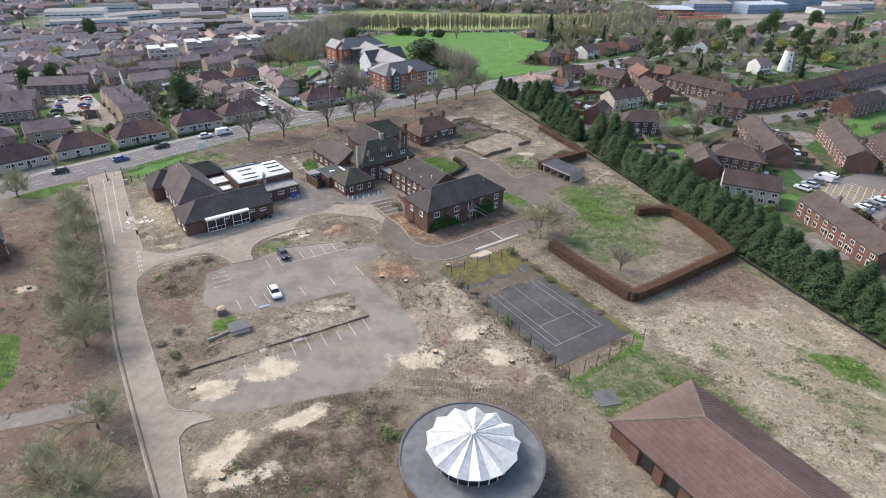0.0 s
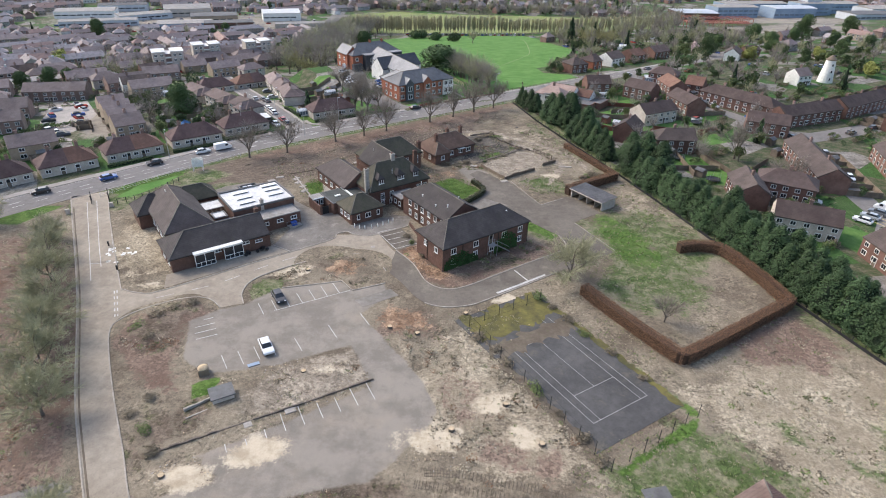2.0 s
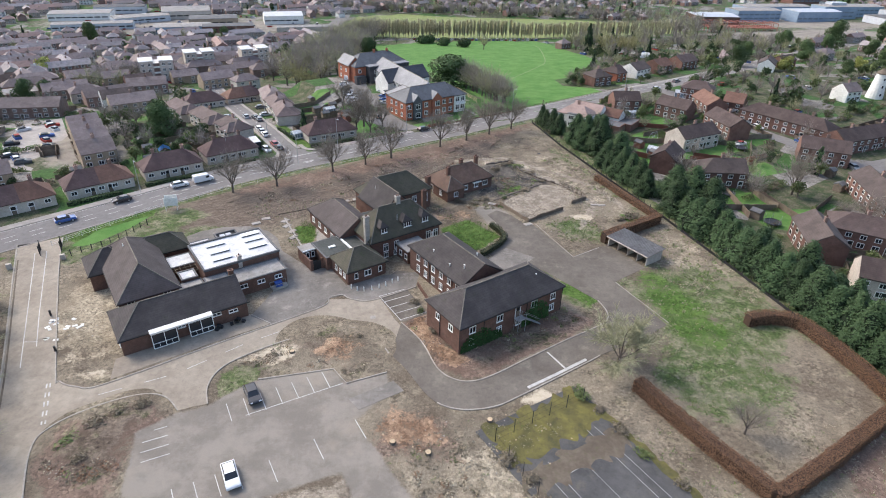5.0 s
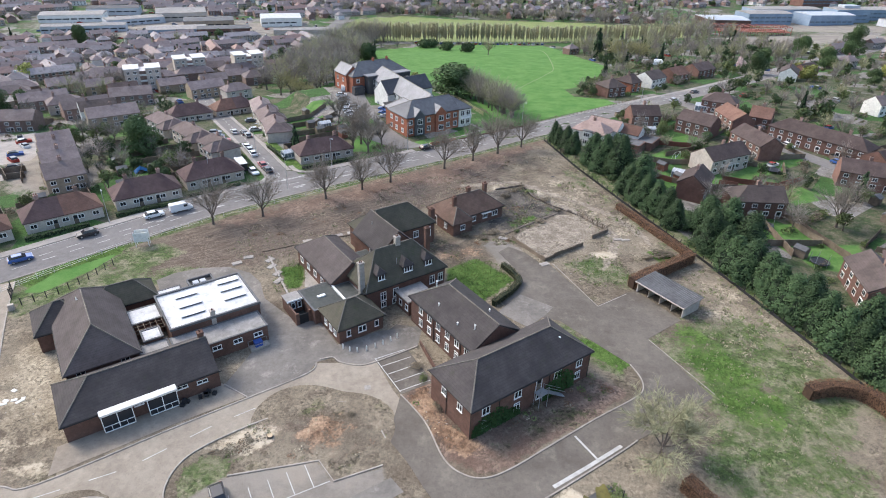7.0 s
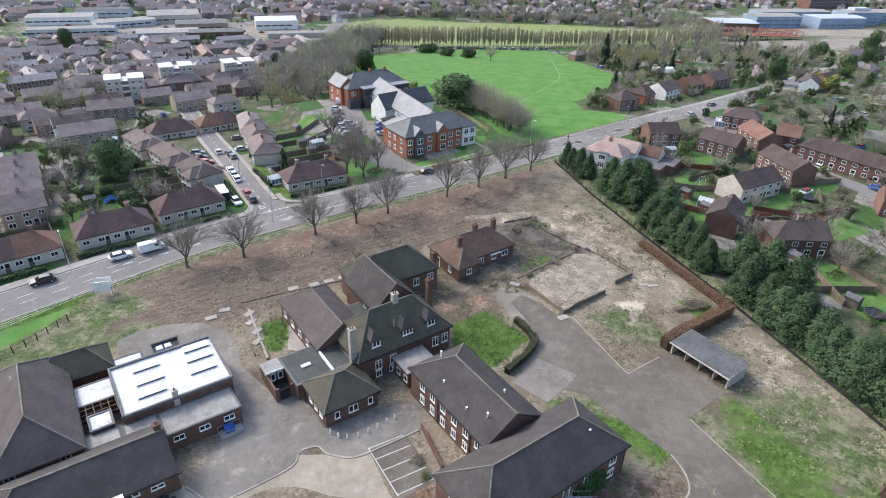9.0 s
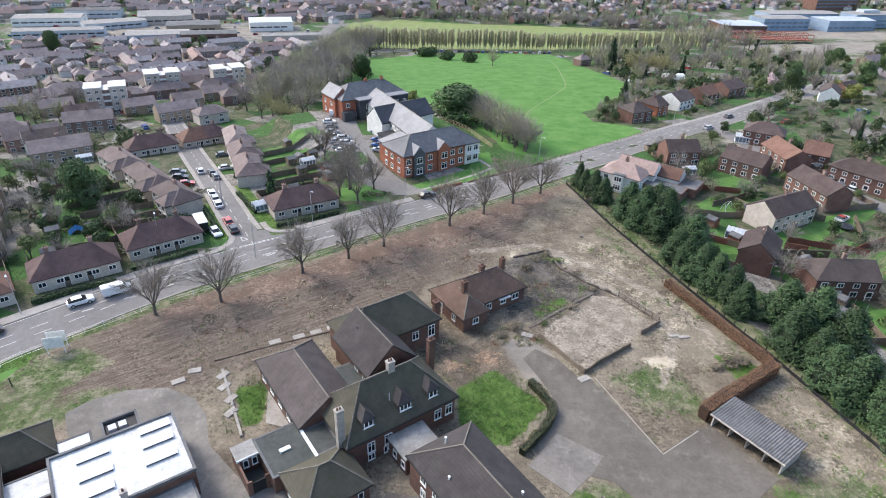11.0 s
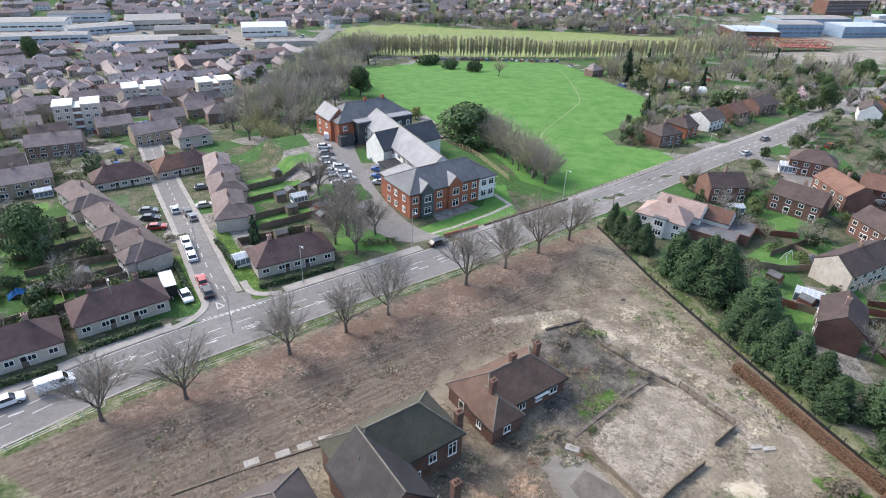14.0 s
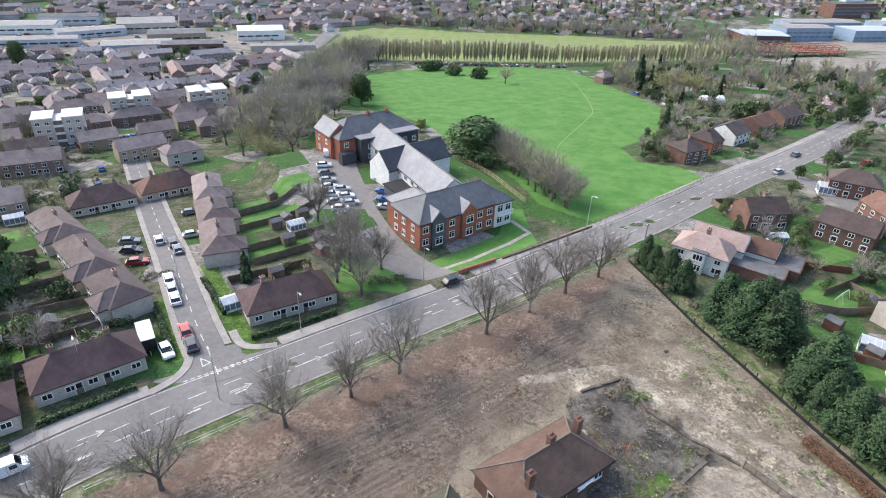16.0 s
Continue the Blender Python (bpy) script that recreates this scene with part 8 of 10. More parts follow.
for u, w, m in ((-6.2, 3.4, BLUE_CLAD), (1.6, 3.8, BRICK_CARE)):
    bm = boxes((u - w / 2, u + w / 2, -5.6, -4.9, -0.1, 6.0))
    gable(bm, u - w / 2, u + w / 2, -5.55, 0, 6.2, 8.0, "v", 0)
    part("bay", bm, SLATE if m is BLUE_CLAD else m, K, "gabled front bay")
    bm = bmesh.new()
    roof(bm, u - w / 2, u + w / 2, -5.5, 0, 6.0, 8.1, "v", "gg", 0.2)
    part("bay_roof", bm, SLATE_PALE, K)
    for z in (0.6, 3.5):
        window(K, u, -5.6, z, 1.8, 1.7, bars=1)
for u in (-9.2, -2.6, 4.7):
    for z in (0.9, 3.6):
        window(K, u, -5, z, 1.4, 1.5, bars=1)
for u in (10.2, 12.4):
    for z in (0.9, 3.6):
        window(K, u, -5.2, z, 1.5, 1.6, bars=1)
for z in (0.9, 3.6):
    window(K, 7.4, -5, z, 1.4, 1.5, bars=1)
part("balcony", boxes((9.2, 13.2, -6.2, -5.2, 2.9, 3.05)), WHITE, K, "white balcony slab")
for k in range(9):
    part("baluster", boxes((9.25 + 0.48 * k, 9.31 + 0.48 * k, -6.2, -6.14, 3.05, 3.95)), WHITE, K)
part("balcony_rail", boxes((9.2, 13.2, -6.22, -6.12, 3.95, 4.03)), WHITE, K)
for v in (-2.5, 1, 4):
    window(K, -10.6, v, 0.9, 1.2, 1.4, "-u")
    window(K, -10.6, v, 3.6, 1.2, 1.4, "-u")
for v in (-16, -12.5, -9, -5.5, -2, 6, 9.5, 13):
    for z in (0.8, 3.3):
        window(sp, -4.6, v, z, 1.5, 1.3, "-u")
        window(sp, 4.6, v, z, 1.5, 1.3, "+u")
window(K, -0.6, 45.5, 3.9, 1.3, 1.4)
for u in (5, 9, 16, 19):
    for z in (0.9, 3.6):
        window(K, u, 42.6, z, 1.2, 1.4)
for v in (51.5, 56):
    for z in (0.9, 3.6):
        window(K, -3.6, v, z, 1.1, 1.3, "-u")
for u, v, z in ((9, 51, 11), (15, 51, 11)):
    chimney(K, u, v, z - 2.4, z, 0.8, 0.6, BRICK_CARE, 1)
part("entrance_canopy", boxes((-3.2, 2.6, 16.6, 22.4, 2.6, 2.85)), BLACK, K, "dark flat entrance canopy")
part("entrance_wall", boxes((-2.9, 2.5, 16.9, 22.1, -0.1, 2.6)), SLATE, K)
bm = bmesh.new()
ribbon(bm, [site(124, 196.5), site(134, 196), site(146, 197.5), site(153.5, 199), site(154, 206)], 1.2, -0.05, 0.05)
solo("garden_path", bm, CONCRETE, Matrix(), "pale paved path round the care home", "path", kind="structure")
low_wall([site(128, 191.6), site(137, 191.4)], 0.9, 0.4, BRICK_CARE, "brick entrance wall of the care home", 21, 0.05)
low_wall([site(139, 191.4), site(166, 192)], 0.5, 0.35, BRICK, "low brick frontage wall", 22, 0.05)


# ==== houses ====
def house_parts(ob, L, W, eave, ridge, ends, wall, tiles, rows, chimneys, doors):
    """Walls, roof, windows by storey on both long sides, doors and chimneys, centred on the plan."""
    bm = boxes((-L / 2, L / 2, -W / 2, W / 2, -0.1, eave - 0.1))
    for e in (0, 1):
        if ends[e] == "g":
            gable(bm, -L / 2, L / 2, -W / 2, W / 2, eave, ridge, "u", e)
    part("wall", bm, wall, ob)
    if isinstance(tiles, tuple):
        for k, (a, b) in enumerate(((-L / 2, 0.02), (-0.02, L / 2))):
            bm = bmesh.new()
            roof(bm, a, b, -W / 2, W / 2, eave + 0.003 * k, ridge + 0.003 * k, "u", ends[0] + "g" if k == 0 else "g" + ends[1])
            part("roof", bm, tiles[k], ob, ("dark brown half of the roof", "orange-red half of the roof")[k])
    else:
        bm = bmesh.new()
        roof(bm, -L / 2, L / 2, -W / 2, W / 2, eave, ridge, "u", ends)
        part("roof", bm, tiles, ob)
    for z, n, w, h in rows:
        for k in range(n):
            u = -L / 2 + L * (k + 0.5) / n
            for face, v in (("-v", -W / 2), ("+v", W / 2)):
                piece("window", window_one(w, h), ob, pose(u, v, z, 0, 0, FACE[face]))
    for u in doors:
        door(ob, u, -W / 2, 0)
        door(ob, u, W / 2, 0, "+v", m=RENDER_W, key="white")
    for u, v in chimneys:
        zt = ridge - abs(v) * (ridge - eave) / (W / 2)
        chimney(ob, u, v, zt - 1.0, ridge + 1.0, 0.75, 0.6, BRICK_HOME, -1)


def home(p1, p2, W=8.0, kind="semi", wall=None, tiles=None, label="", ends=None, group="estate houses"):
    """A house whose front runs from p1 to p2."""
    a, b = Vector(p1), Vector(p2)
    d = b - a
    L = d.length
    d.normalize()
    c = (a + b) / 2 + Vector((-d.y, d.x)) * W / 2
    wall, tiles = wall or BRICK_HOME, tiles or TILE_HOME
    ob = thing("bungalow" if kind == "bungalow" else "house", pose(c.x, c.y, 0, 0, 0, math.degrees(math.atan2(d.y, d.x))), label or ("brick two-storey house with brown tiled roof" if kind != "bungalow" else "low rendered bungalow with brown tiled roof"), "bungalow" if kind == "bungalow" else "house", group)
    n = max(2, round(L / 3.0))
    if kind == "bungalow":
        house_parts(ob, L, W, 2.7, 5.7, ends or "hh", wall, tiles, ((1.0, n, 1.3, 0.95),), ((-L * 0.25, 0.3), (L * 0.25, 0.3)), (-L * 0.13, L * 0.13))
    else:
        house_parts(ob, L, W, 4.3, 6.9, ends or "gg", wall, tiles, ((0.8, n, 1.35, 1.15), (2.75, n, 1.2, 1.0)), [(-L / 2 + L * (k + 0.5) / max(1, round(L / 12)), 0.2) for k in range(max(1, round(L / 12)))], [-L / 2 + L * (k + 0.5) / max(1, round(L / 6)) + 1.5 for k in range(max(1, round(L / 6)))])
    HOMES.append((c.x, c.y, max(L, W) / 2))
    return ob


HOMES = [(-128.8, 210.1, 14), (-117, 190, 12), (-133, 224, 12), (-179, 280, 14), (-15.6, 251.8, 17), (-30.9, 284.1, 16), (-36.6, 318.3, 20)]
BUNG = "grey rendered semi-detached bungalow with dark brown hipped roof"
home((-115.5, 143.2), (-105.4, 153.4), 7.2, "bungalow", RENDER, TILE_PLUM, BUNG, group="bungalows along the main road")
home((-104.4, 155), (-94.6, 164), 7.2, "bungalow", RENDER, (TILE_PLUM, TILE_RED), "grey rendered bungalow with half dark, half red roof", group="bungalows along the main road")
home((-93.2, 166), (-82.2, 175.6), 7.2, "bungalow", RENDER, (TILE_PLUM, TILE_RED), "grey rendered bungalow with half dark, half red roof", group="bungalows along the main road")
home((-80.8, 178.4), (-69.6, 187), 7.2, "bungalow", RENDER, TILE_PLUM, BUNG, group="bungalows along the main road")
home((-69.8, 190.6), (-58.9, 199.4), 7.2, "bungalow", RENDER, TILE_PLUM, BUNG, group="bungalows along the main road")
home((-47.2, 210.6), (-34.4, 218.6), 7.4, "bungalow", RENDER, TILE_PLUM, BUNG, group="bungalows along the main road")
home((-126, 133), (-117, 142), 7.2, "bungalow", RENDER, TILE_PLUM, BUNG, group="bungalows along the main road")
SEMI = "grey rendered semi-detached house with brown hipped roof"
def street_semi(ra, rb, tiles, wing, label=SEMI):
    """A pair of houses under one ridge from ra to rb, with a hipped cross wing before (-1) or behind (1)."""
    d = (Vector(rb) - Vector(ra)).normalized()
    nrm = Vector((-d.y, d.x))
    far = Vector((-1.0, 1.1))
    a, b = Vector(ra) + far - nrm * 3.2, Vector(rb) + far - nrm * 3.2
    ob = home(tuple(a), tuple(b), 6.4, "semi", RENDER, tiles, label, "hh", "semis along the side street")
    ob.scale.z = 0.9
    L = (b - a).length
    u, w = L / 2 - 5.2, 4.6
    v0, v1, ends = (-4.9, 0.5, "hg") if wing < 0 else (-0.5, 4.9, "gh")
    block(ob, u, u + w, v0, v1, 4.32, 6.4, "v", ends, RENDER, tiles)
    for k in (1.2, 3.4):
        piece("window", window_one(1.2, 1.1), ob, pose(u + k, v0 if wing < 0 else v1, 2.8, 0, 0, 0 if wing < 0 else 180))
        piece("window", window_one(1.35, 1.15), ob, pose(u + k, v0 if wing < 0 else v1, 0.8, 0, 0, 0 if wing < 0 else 180))


for ra, rb in (((-103.3, 246.7), (-91, 236.4)), ((-88.1, 232.1), (-75.6, 220.6)), ((-74.6, 218.7), (-65.9, 211))):
    street_semi(ra, rb, TILE_SIDE, -1)
for ra, rb, tiles in (((-77.6, 273), (-71.4, 259.2), TILE_HOME), ((-69.8, 255.3), (-64.4, 244.6), TILE_SIDE), ((-63.4, 242.4), (-58, 229.8), TILE_SIDE)):
    street_semi(ra, rb, tiles, 1)
home((-103.3, 255.2), (-92, 263.6), 7.5, "bungalow", RENDER, TILE_PLUM, BUNG, group="houses along the side street")
home((-91.5, 265.8), (-80.2, 275), 7.5, "bungalow", RENDER, (TILE_RED, TILE_PLUM), "grey rendered bungalow with red-brown hipped roof", group="houses along the side street")
home((-113.6, 297), (-103, 306.3), 7, "semi", BRICK_TAN, TILE_HOME, "tan brick house block with brown roof", "gg")
# courtyard terraces beyond the bungalows
TAN = "tan brick terrace with staggered grey-brown gabled roof"
for k in range(4):
    home((-100 - 6.3 * k, 184.6 + 8.8 * k), (-93.4 - 6.3 * k, 190 + 8.8 * k), 8.4, "semi", BRICK_TAN, TILE_HOME, TAN, "gg", "courtyard terraces")
for p1, p2 in (((-153.5, 207.5), (-144, 211.7)), ((-165.4, 239.5), (-143.6, 244.6)), ((-126.1, 246.1), (-113.5, 255.6)), ((-146, 158), (-136, 166)), ((-142.2, 186.7), (-132.7, 191.9)), ((-193.2, 242.5), (-177.6, 250.6)), ((-142.6, 259.2), (-131, 269.3)), ((-166.5, 270.4), (-153.4, 280.5)), ((-181.1, 308.8), (-165.4, 321.8)), ((-138.8, 281.6), (-125.2, 288.7))):
    home(p1, p2, 8, "semi", BRICK_TAN if p1[0] > -135 else BRICK_HOME, TILE_HOME, "brick terrace round a parking court", "gg", "courtyard terraces")
# right-hand estate
EST = "brown brick semi-detached house with red-brown tiled roof"
for p1, p2, w, wall, tiles, ends in (
    ((65.4, 251.8), (73.7, 244), 7.5, BRICK_EST, TILE_EST, "gg"),
    ((51.8, 253.8), (61.4, 255), 7.0, BRICK_EST, TILE_EST, "gg"),
    ((78.6, 240.6), (82, 227), 7.5, BRICK_EST, TILE_EST, "gg"),
    ((60.2, 188.6), (72.2, 188.8), 7.5, BRICK_EST, TILE_BROWN, "hg"),
    ((63.8, 214), (76.8, 221.5), 7.5, RENDER, TILE_EST, "gg"),
    ((55.2, 195.2), (60.2, 203.4), 6.6, BRICK_EST, TILE_EST, "gg"),
    ((93.6, 248.6), (111.6, 226), 8, BRICK_EST, TILE_EST, "hh"),
    ((82, 264), (83.2, 251), 7.5, BRICK_EST, TILE_RED, "gg"),
    ((96, 211), (108, 206), 7.5, BRICK_EST, TILE_EST, "gg"),
    ((71.6, 163.8), (69.2, 151.4), 7.5, BRICK_EST, TILE_BROWN, "gg"),
    ((72.4, 139.4), (84.9, 133.9), 7.5, RENDER, TILE_EST, "gg"),
    ((77.6, 160.3), (89.6, 153.8), 8, BRICK_EST, TILE_EST, "hh"),
    ((99.5, 192), (94.6, 163), 8, BRICK_EST, TILE_BROWN, "gg"),
    ((125, 190), (116.5, 160), 8, BRICK_EST, TILE_BROWN, "gg"),
    ((87.2, 130.2), (89.6, 103.5), 8.5, BRICK_EST, TILE_BROWN, "gg"),
    ((112, 216.6), (137.5, 228.4), 8, BRICK_EST, TILE_EST, "gg"),
    ((140, 230), (166, 247), 8, BRICK_EST, TILE_EST, "gg"),
    ((169, 249), (204, 272.6), 8, BRICK_EST, TILE_EST, "gg"),
    ((82.3, 277.3), (92.4, 272), 7.5, BRICK_EST, TILE_EST, "hh"),
    ((91, 258), (97, 254.6), 9, BRICK_EST, TILE_RED, "gg"),
    ((54.2, 301.8), (62.2, 306), 8, BRICK_EST, TILE_BROWN, "hh"),
    ((66.2, 313), (71.4, 317.4), 9, BRICK_CARE, TILE_EST, "hg"),
    ((77.6, 323.2), (85.6, 330.3), 9, RENDER_W, TILE_BROWN, "gg"),
    ((91.2, 334.7), (99.2, 341.1), 9, BRICK_EST, TILE_RED, "gg"),
    ((106.3, 348.6), (116.6, 356.2), 9, BRICK_EST, TILE_EST, "gg"),
    ((98, 118), (104, 96), 8, BRICK_EST, TILE_EST, "gg"),
    ((150, 212), (170, 224), 8, BRICK_EST, TILE_EST, "gg"),
    ((134, 178), (128, 158), 8, BRICK_EST, TILE_EST, "gg"),
):
    home(p1, p2, w, "semi", wall, tiles, EST if wall is BRICK_EST else "pale rendered house with brown tiled roof" if wall in (RENDER, RENDER_W) else "red brick house with brown tiled roof", ends, "houses of the estate")
wh = home((29.6, 237.8), (38.2, 231.8), 7, "semi", RENDER_W, TILE_PINK, "white rendered detached house with pinkish-grey roof", "hh", "houses of the estate")
block(wh, -3.5, 6.8, 2.4, 8.2, 4.3, 6.7, "u", "gg", RENDER_W, TILE_PINK)
block(wh, 5.6, 12.4, 5.2, 10.6, 3.6, 5.7, "u", "gg", RENDER_W, TILE_RED)
flat(wh, 5.4, 15, -0.6, 4.4, 2.5, BRICK_EST, FELT, 0.1)
flat(wh, 12.5, 17, 4.4, 11.8, 2.4, BRICK_EST, FELT, 0.1)
part("bay_window", boxes((-1.3, 1.3, -4.5, -3.4, 0, 4.6)), RENDER_W, wh, "two-storey white bay")
part("bay_roof", boxes((-1.5, 1.5, -4.7, -3.3, 4.6, 4.8)), FELT, wh)
window(wh, 0, -4.5, 0.7, 1.9, 1.4, bars=2)
window(wh, 0, -4.5, 2.9, 1.9, 1.3, bars=2)

# blocks of flats
for x, y, t in ((-143.5, 318.5, 28), (-139, 355.5, 30), (-115, 370, 32)):
    fl = thing("flats", pose(x, y, 0, 0, 0, t), "four-storey pale brick block of flats with white flat roof", "building", "blocks of flats")
    for u in (-4.2, 4.2):
        bm = boxes((u - 2.9, u + 2.9, -4.5, 4.5, -0.1, 10.4))
        part("wall", bm, RENDER, fl)
        part("flat_roof", boxes((u - 3.1, u + 3.1, -4.7, 4.7, 10.4, 10.75)), FELT_W, fl)
    part("stair_tower", boxes((-1.3, 1.3, -3.8, 3.8, -0.1, 9.4)), BRICK_HOME, fl)
    part("tower_roof", boxes((-1.3, 1.3, -3.9, 3.9, 9.4, 9.6)), FELT_W, fl)
    for z in (1.0, 3.5, 6.0, 8.4):
        for u in (-5.6, -3.0, 3.0, 5.6):
            window(fl, u, -4.5, z, 1.3, 1.2)
        part("balcony", boxes((-1.3, 1.3, -4.6, -3.8, z - 0.9, z - 0.3)), RENDER_W, fl)

# white windmill tower
ml = thing("windmill_tower", pose(163, 287, 0), "white tapered windmill tower with dark cap", "windmill")
bm = bmesh.new()
bar(bm, (0, 0, -0.1), (0, 0, 9.4), 3.2, 1.9, 16)
part("tower", bm, RENDER_W, ml)
bm = bmesh.new()
bar(bm, (0, 0, 9.4), (0, 0, 9.7), 2.2, 2.2, 16)
bar(bm, (0, 0, 9.7), (0, 0, 11.4), 2.1, 0.3, 16)
part("cap", bm, WOOD, ml)
for z in (1.2, 4.2, 7.0):
    window(ml, 0, -3.25 + z * 0.138, z, 0.9, 1.2, bars=0)
home((146, 277), (153, 280), 7, "semi", RENDER_W, TILE_HOME, "white rendered house beside the windmill", "gg")

# ==== gardens: sheds, fences, small trees ====
rng = random.Random(17)


def shed(x, y, turn, m, label):
    ob = thing("garden_shed", pose(x, y, 0, 0, 0, turn), label, "shed", "garden sheds")
    bm = boxes((-1.3, 1.3, -1, 1, -0.05, 1.9))
    gable(bm, -1.3, 1.3, -1, 1, 1.95, 2.5, "u", 0)
    gable(bm, -1.3, 1.3, -1, 1, 1.95, 2.5, "u", 1)
    part("wall", bm, m, ob)
    bm = bmesh.new()
    roof(bm, -1.3, 1.3, -1, 1, 1.95, 2.55, "u", "gg", 0.15)
    part("roof", bm, FELT, ob)
    part("door", boxes((-0.4, 0.4, -1.05, -0.98, 0, 1.7)), WOOD, ob)


for x, y, c in ((42.8, 221.5, 0), (51.7, 217.4, 1), (54, 209.5, 1), (-52.4, 253.5, 0), (-49.3, 255.8, 0), (-60, 268.2, 0), (-49, 241.9, 0), (-90.5, 199.7, 0), (-83.4, 202.1, 0), (-95.9, 207, 0), (-78.6, 208.1, 0), (64.4, 187, 0), (61.9, 183, 0), (67.8, 171.5, 0), (97, 190, 0), (-54, 250.4, 0), (-42.2, 243.2, 1), (86, 146.5, 0), (100, 200, 0), (-49.8, 217.2, 0), (-40.7, 237.1, 1)):
    shed(x, y, TURN + rng.choice((0, 90)), WOOD_RED if c else WOOD, "red stained wooden garden shed" if c else "weathered wooden garden shed")
for line in (((45.6, 212.5), (51.8, 208.2)), ((66, 210.9), (75.3, 208.1)), ((76, 208.2), (81.4, 206.4)), ((79.5, 207.9), (88.7, 213.3)), ((64, 208), (68.5, 206.8)), ((56, 238), (66, 236.5))):
    low_wall(line, 1.5, 0.1, WOOD_RED, "red stained board garden fence", 41, 0.1)
for line in (((47, 229), (56, 237)), ((-65.2, 257), (-52.8, 269.4)), ((-61.4, 248), (-47, 261.4)), ((-56.9, 237.1), (-42.8, 249.1)), ((-53.1, 231.7), (-38.7, 243.9)), ((73, 190), (73.5, 181.7), (75, 176.5)), ((55.2, 177.6), (61.6, 175.2), (74.6, 176.2)), ((44.6, 224.4), (56, 221.6), (68.5, 224)), ((-98.4, 235), (-109, 225.4)), ((-92.4, 229.6), (-103, 220)), ((-86, 224), (-96.6, 214.4)), ((-79.4, 218), (-90, 208.4)), ((-73, 212.4), (-83.6, 203)), ((-85, 192), (-72, 202)), ((-106.4, 223.3), (-96.4, 231.4)), ((-112, 192.4), (-119.4, 203.6)), ((-116.4, 193.4), (-122.4, 200)), ((-114, 196.6), (-118, 194.2)), ((-117.2, 201.6), (-122, 198.4)), ((66, 171), (66, 186)), ((78, 168), (74, 186)), ((84, 176), (92, 184)), ((84, 214), (88, 224)), ((68, 228), (80, 222)), ((-77.2, 216.2), (-89.2, 208.9))):
    low_wall(line, 1.6, 0.1, WOOD, "weathered board garden fence", 40, 0.1)
for x0, y0, x1, y1 in ((-79.6, 175.6, -69, 183.6), (-68, 187.4, -58.6, 195.2), (-46, 207.4, -34, 215.4), (-92, 163.4, -83, 171), (-61.6, 233.6, -66, 238.5), (-52.6, 213.9, -60.5, 225), (-56.6, 202.6, -65.5, 216)):
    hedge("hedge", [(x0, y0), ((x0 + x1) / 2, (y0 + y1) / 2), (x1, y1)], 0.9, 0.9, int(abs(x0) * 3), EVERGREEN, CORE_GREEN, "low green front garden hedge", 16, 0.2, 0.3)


def trampoline(x, y, r=1.8):
    ob = thing("trampoline", pose(x, y, 0), "round black garden trampoline on a lawn", "trampoline", "trampolines")
    bm = bmesh.new()
    bar(bm, (0, 0, 0.74), (0, 0, 0.78), r * 0.88, r * 0.88, 20)
    part("mat", bm, BLACK, ob)
    bm = bmesh.new()
    ring = [(r * math.cos(0.314 * k), r * math.sin(0.314 * k), 0.76) for k in range(20)]
    for a, b in zip(ring, ring[1:] + ring[:1]):
        bar(bm, a, b, 0.11, n=5)
    part("rim", bm, SLATE_DARK, ob, "dark padded rim")
    for k in range(0, 20, 4):
        bm = bmesh.new()
        bar(bm, (ring[k][0], ring[k][1], -0.1), (ring[k][0], ring[k][1], 2.3), 0.04, n=5)
        part("pole", bm, STEEL, ob)


def glass_house(name, x, y, turn, L, W, h, label, category):
    """White-framed glazed house: dwarf wall, posts, pale translucent roof, panes between."""
    ob = thing(name, pose(x, y, 0, 0, 0, turn), label, category)
    part("base_wall", boxes((-L / 2, L / 2, -W / 2, W / 2, -0.1, 0.5)), RENDER_W, ob)
    part("pane", boxes((-L / 2 + 0.06, L / 2 - 0.06, -W / 2 + 0.06, W / 2 - 0.06, 0.5, h)), PANE_FAR, ob)
    for k in range(int(L / 0.9) + 1):
        u = -L / 2 + L * k / int(L / 0.9)
        for v in (-W / 2, W / 2):
            part("post", boxes((u - 0.05, u + 0.05, v - 0.05, v + 0.05, 0.45, h)), WHITE, ob)
    bm = bmesh.new()
    roof(bm, -L / 2, L / 2, -W / 2, W / 2, h, h + W * 0.22, "u", "gg", 0.1)
    part("roof", bm, PALE_CLAD, ob)
    for k in range(int(L / 0.9) + 1):
        u = -L / 2 + L * k / int(L / 0.9)
        for sd in (-1, 1):
            bm = bmesh.new()
            bar(bm, (u, 0, h + W * 0.22 + 0.06), (u, sd * (W / 2 + 0.1), h + 0.06), 0.035, n=4)
            part("glazing_bar", bm, WHITE, ob)


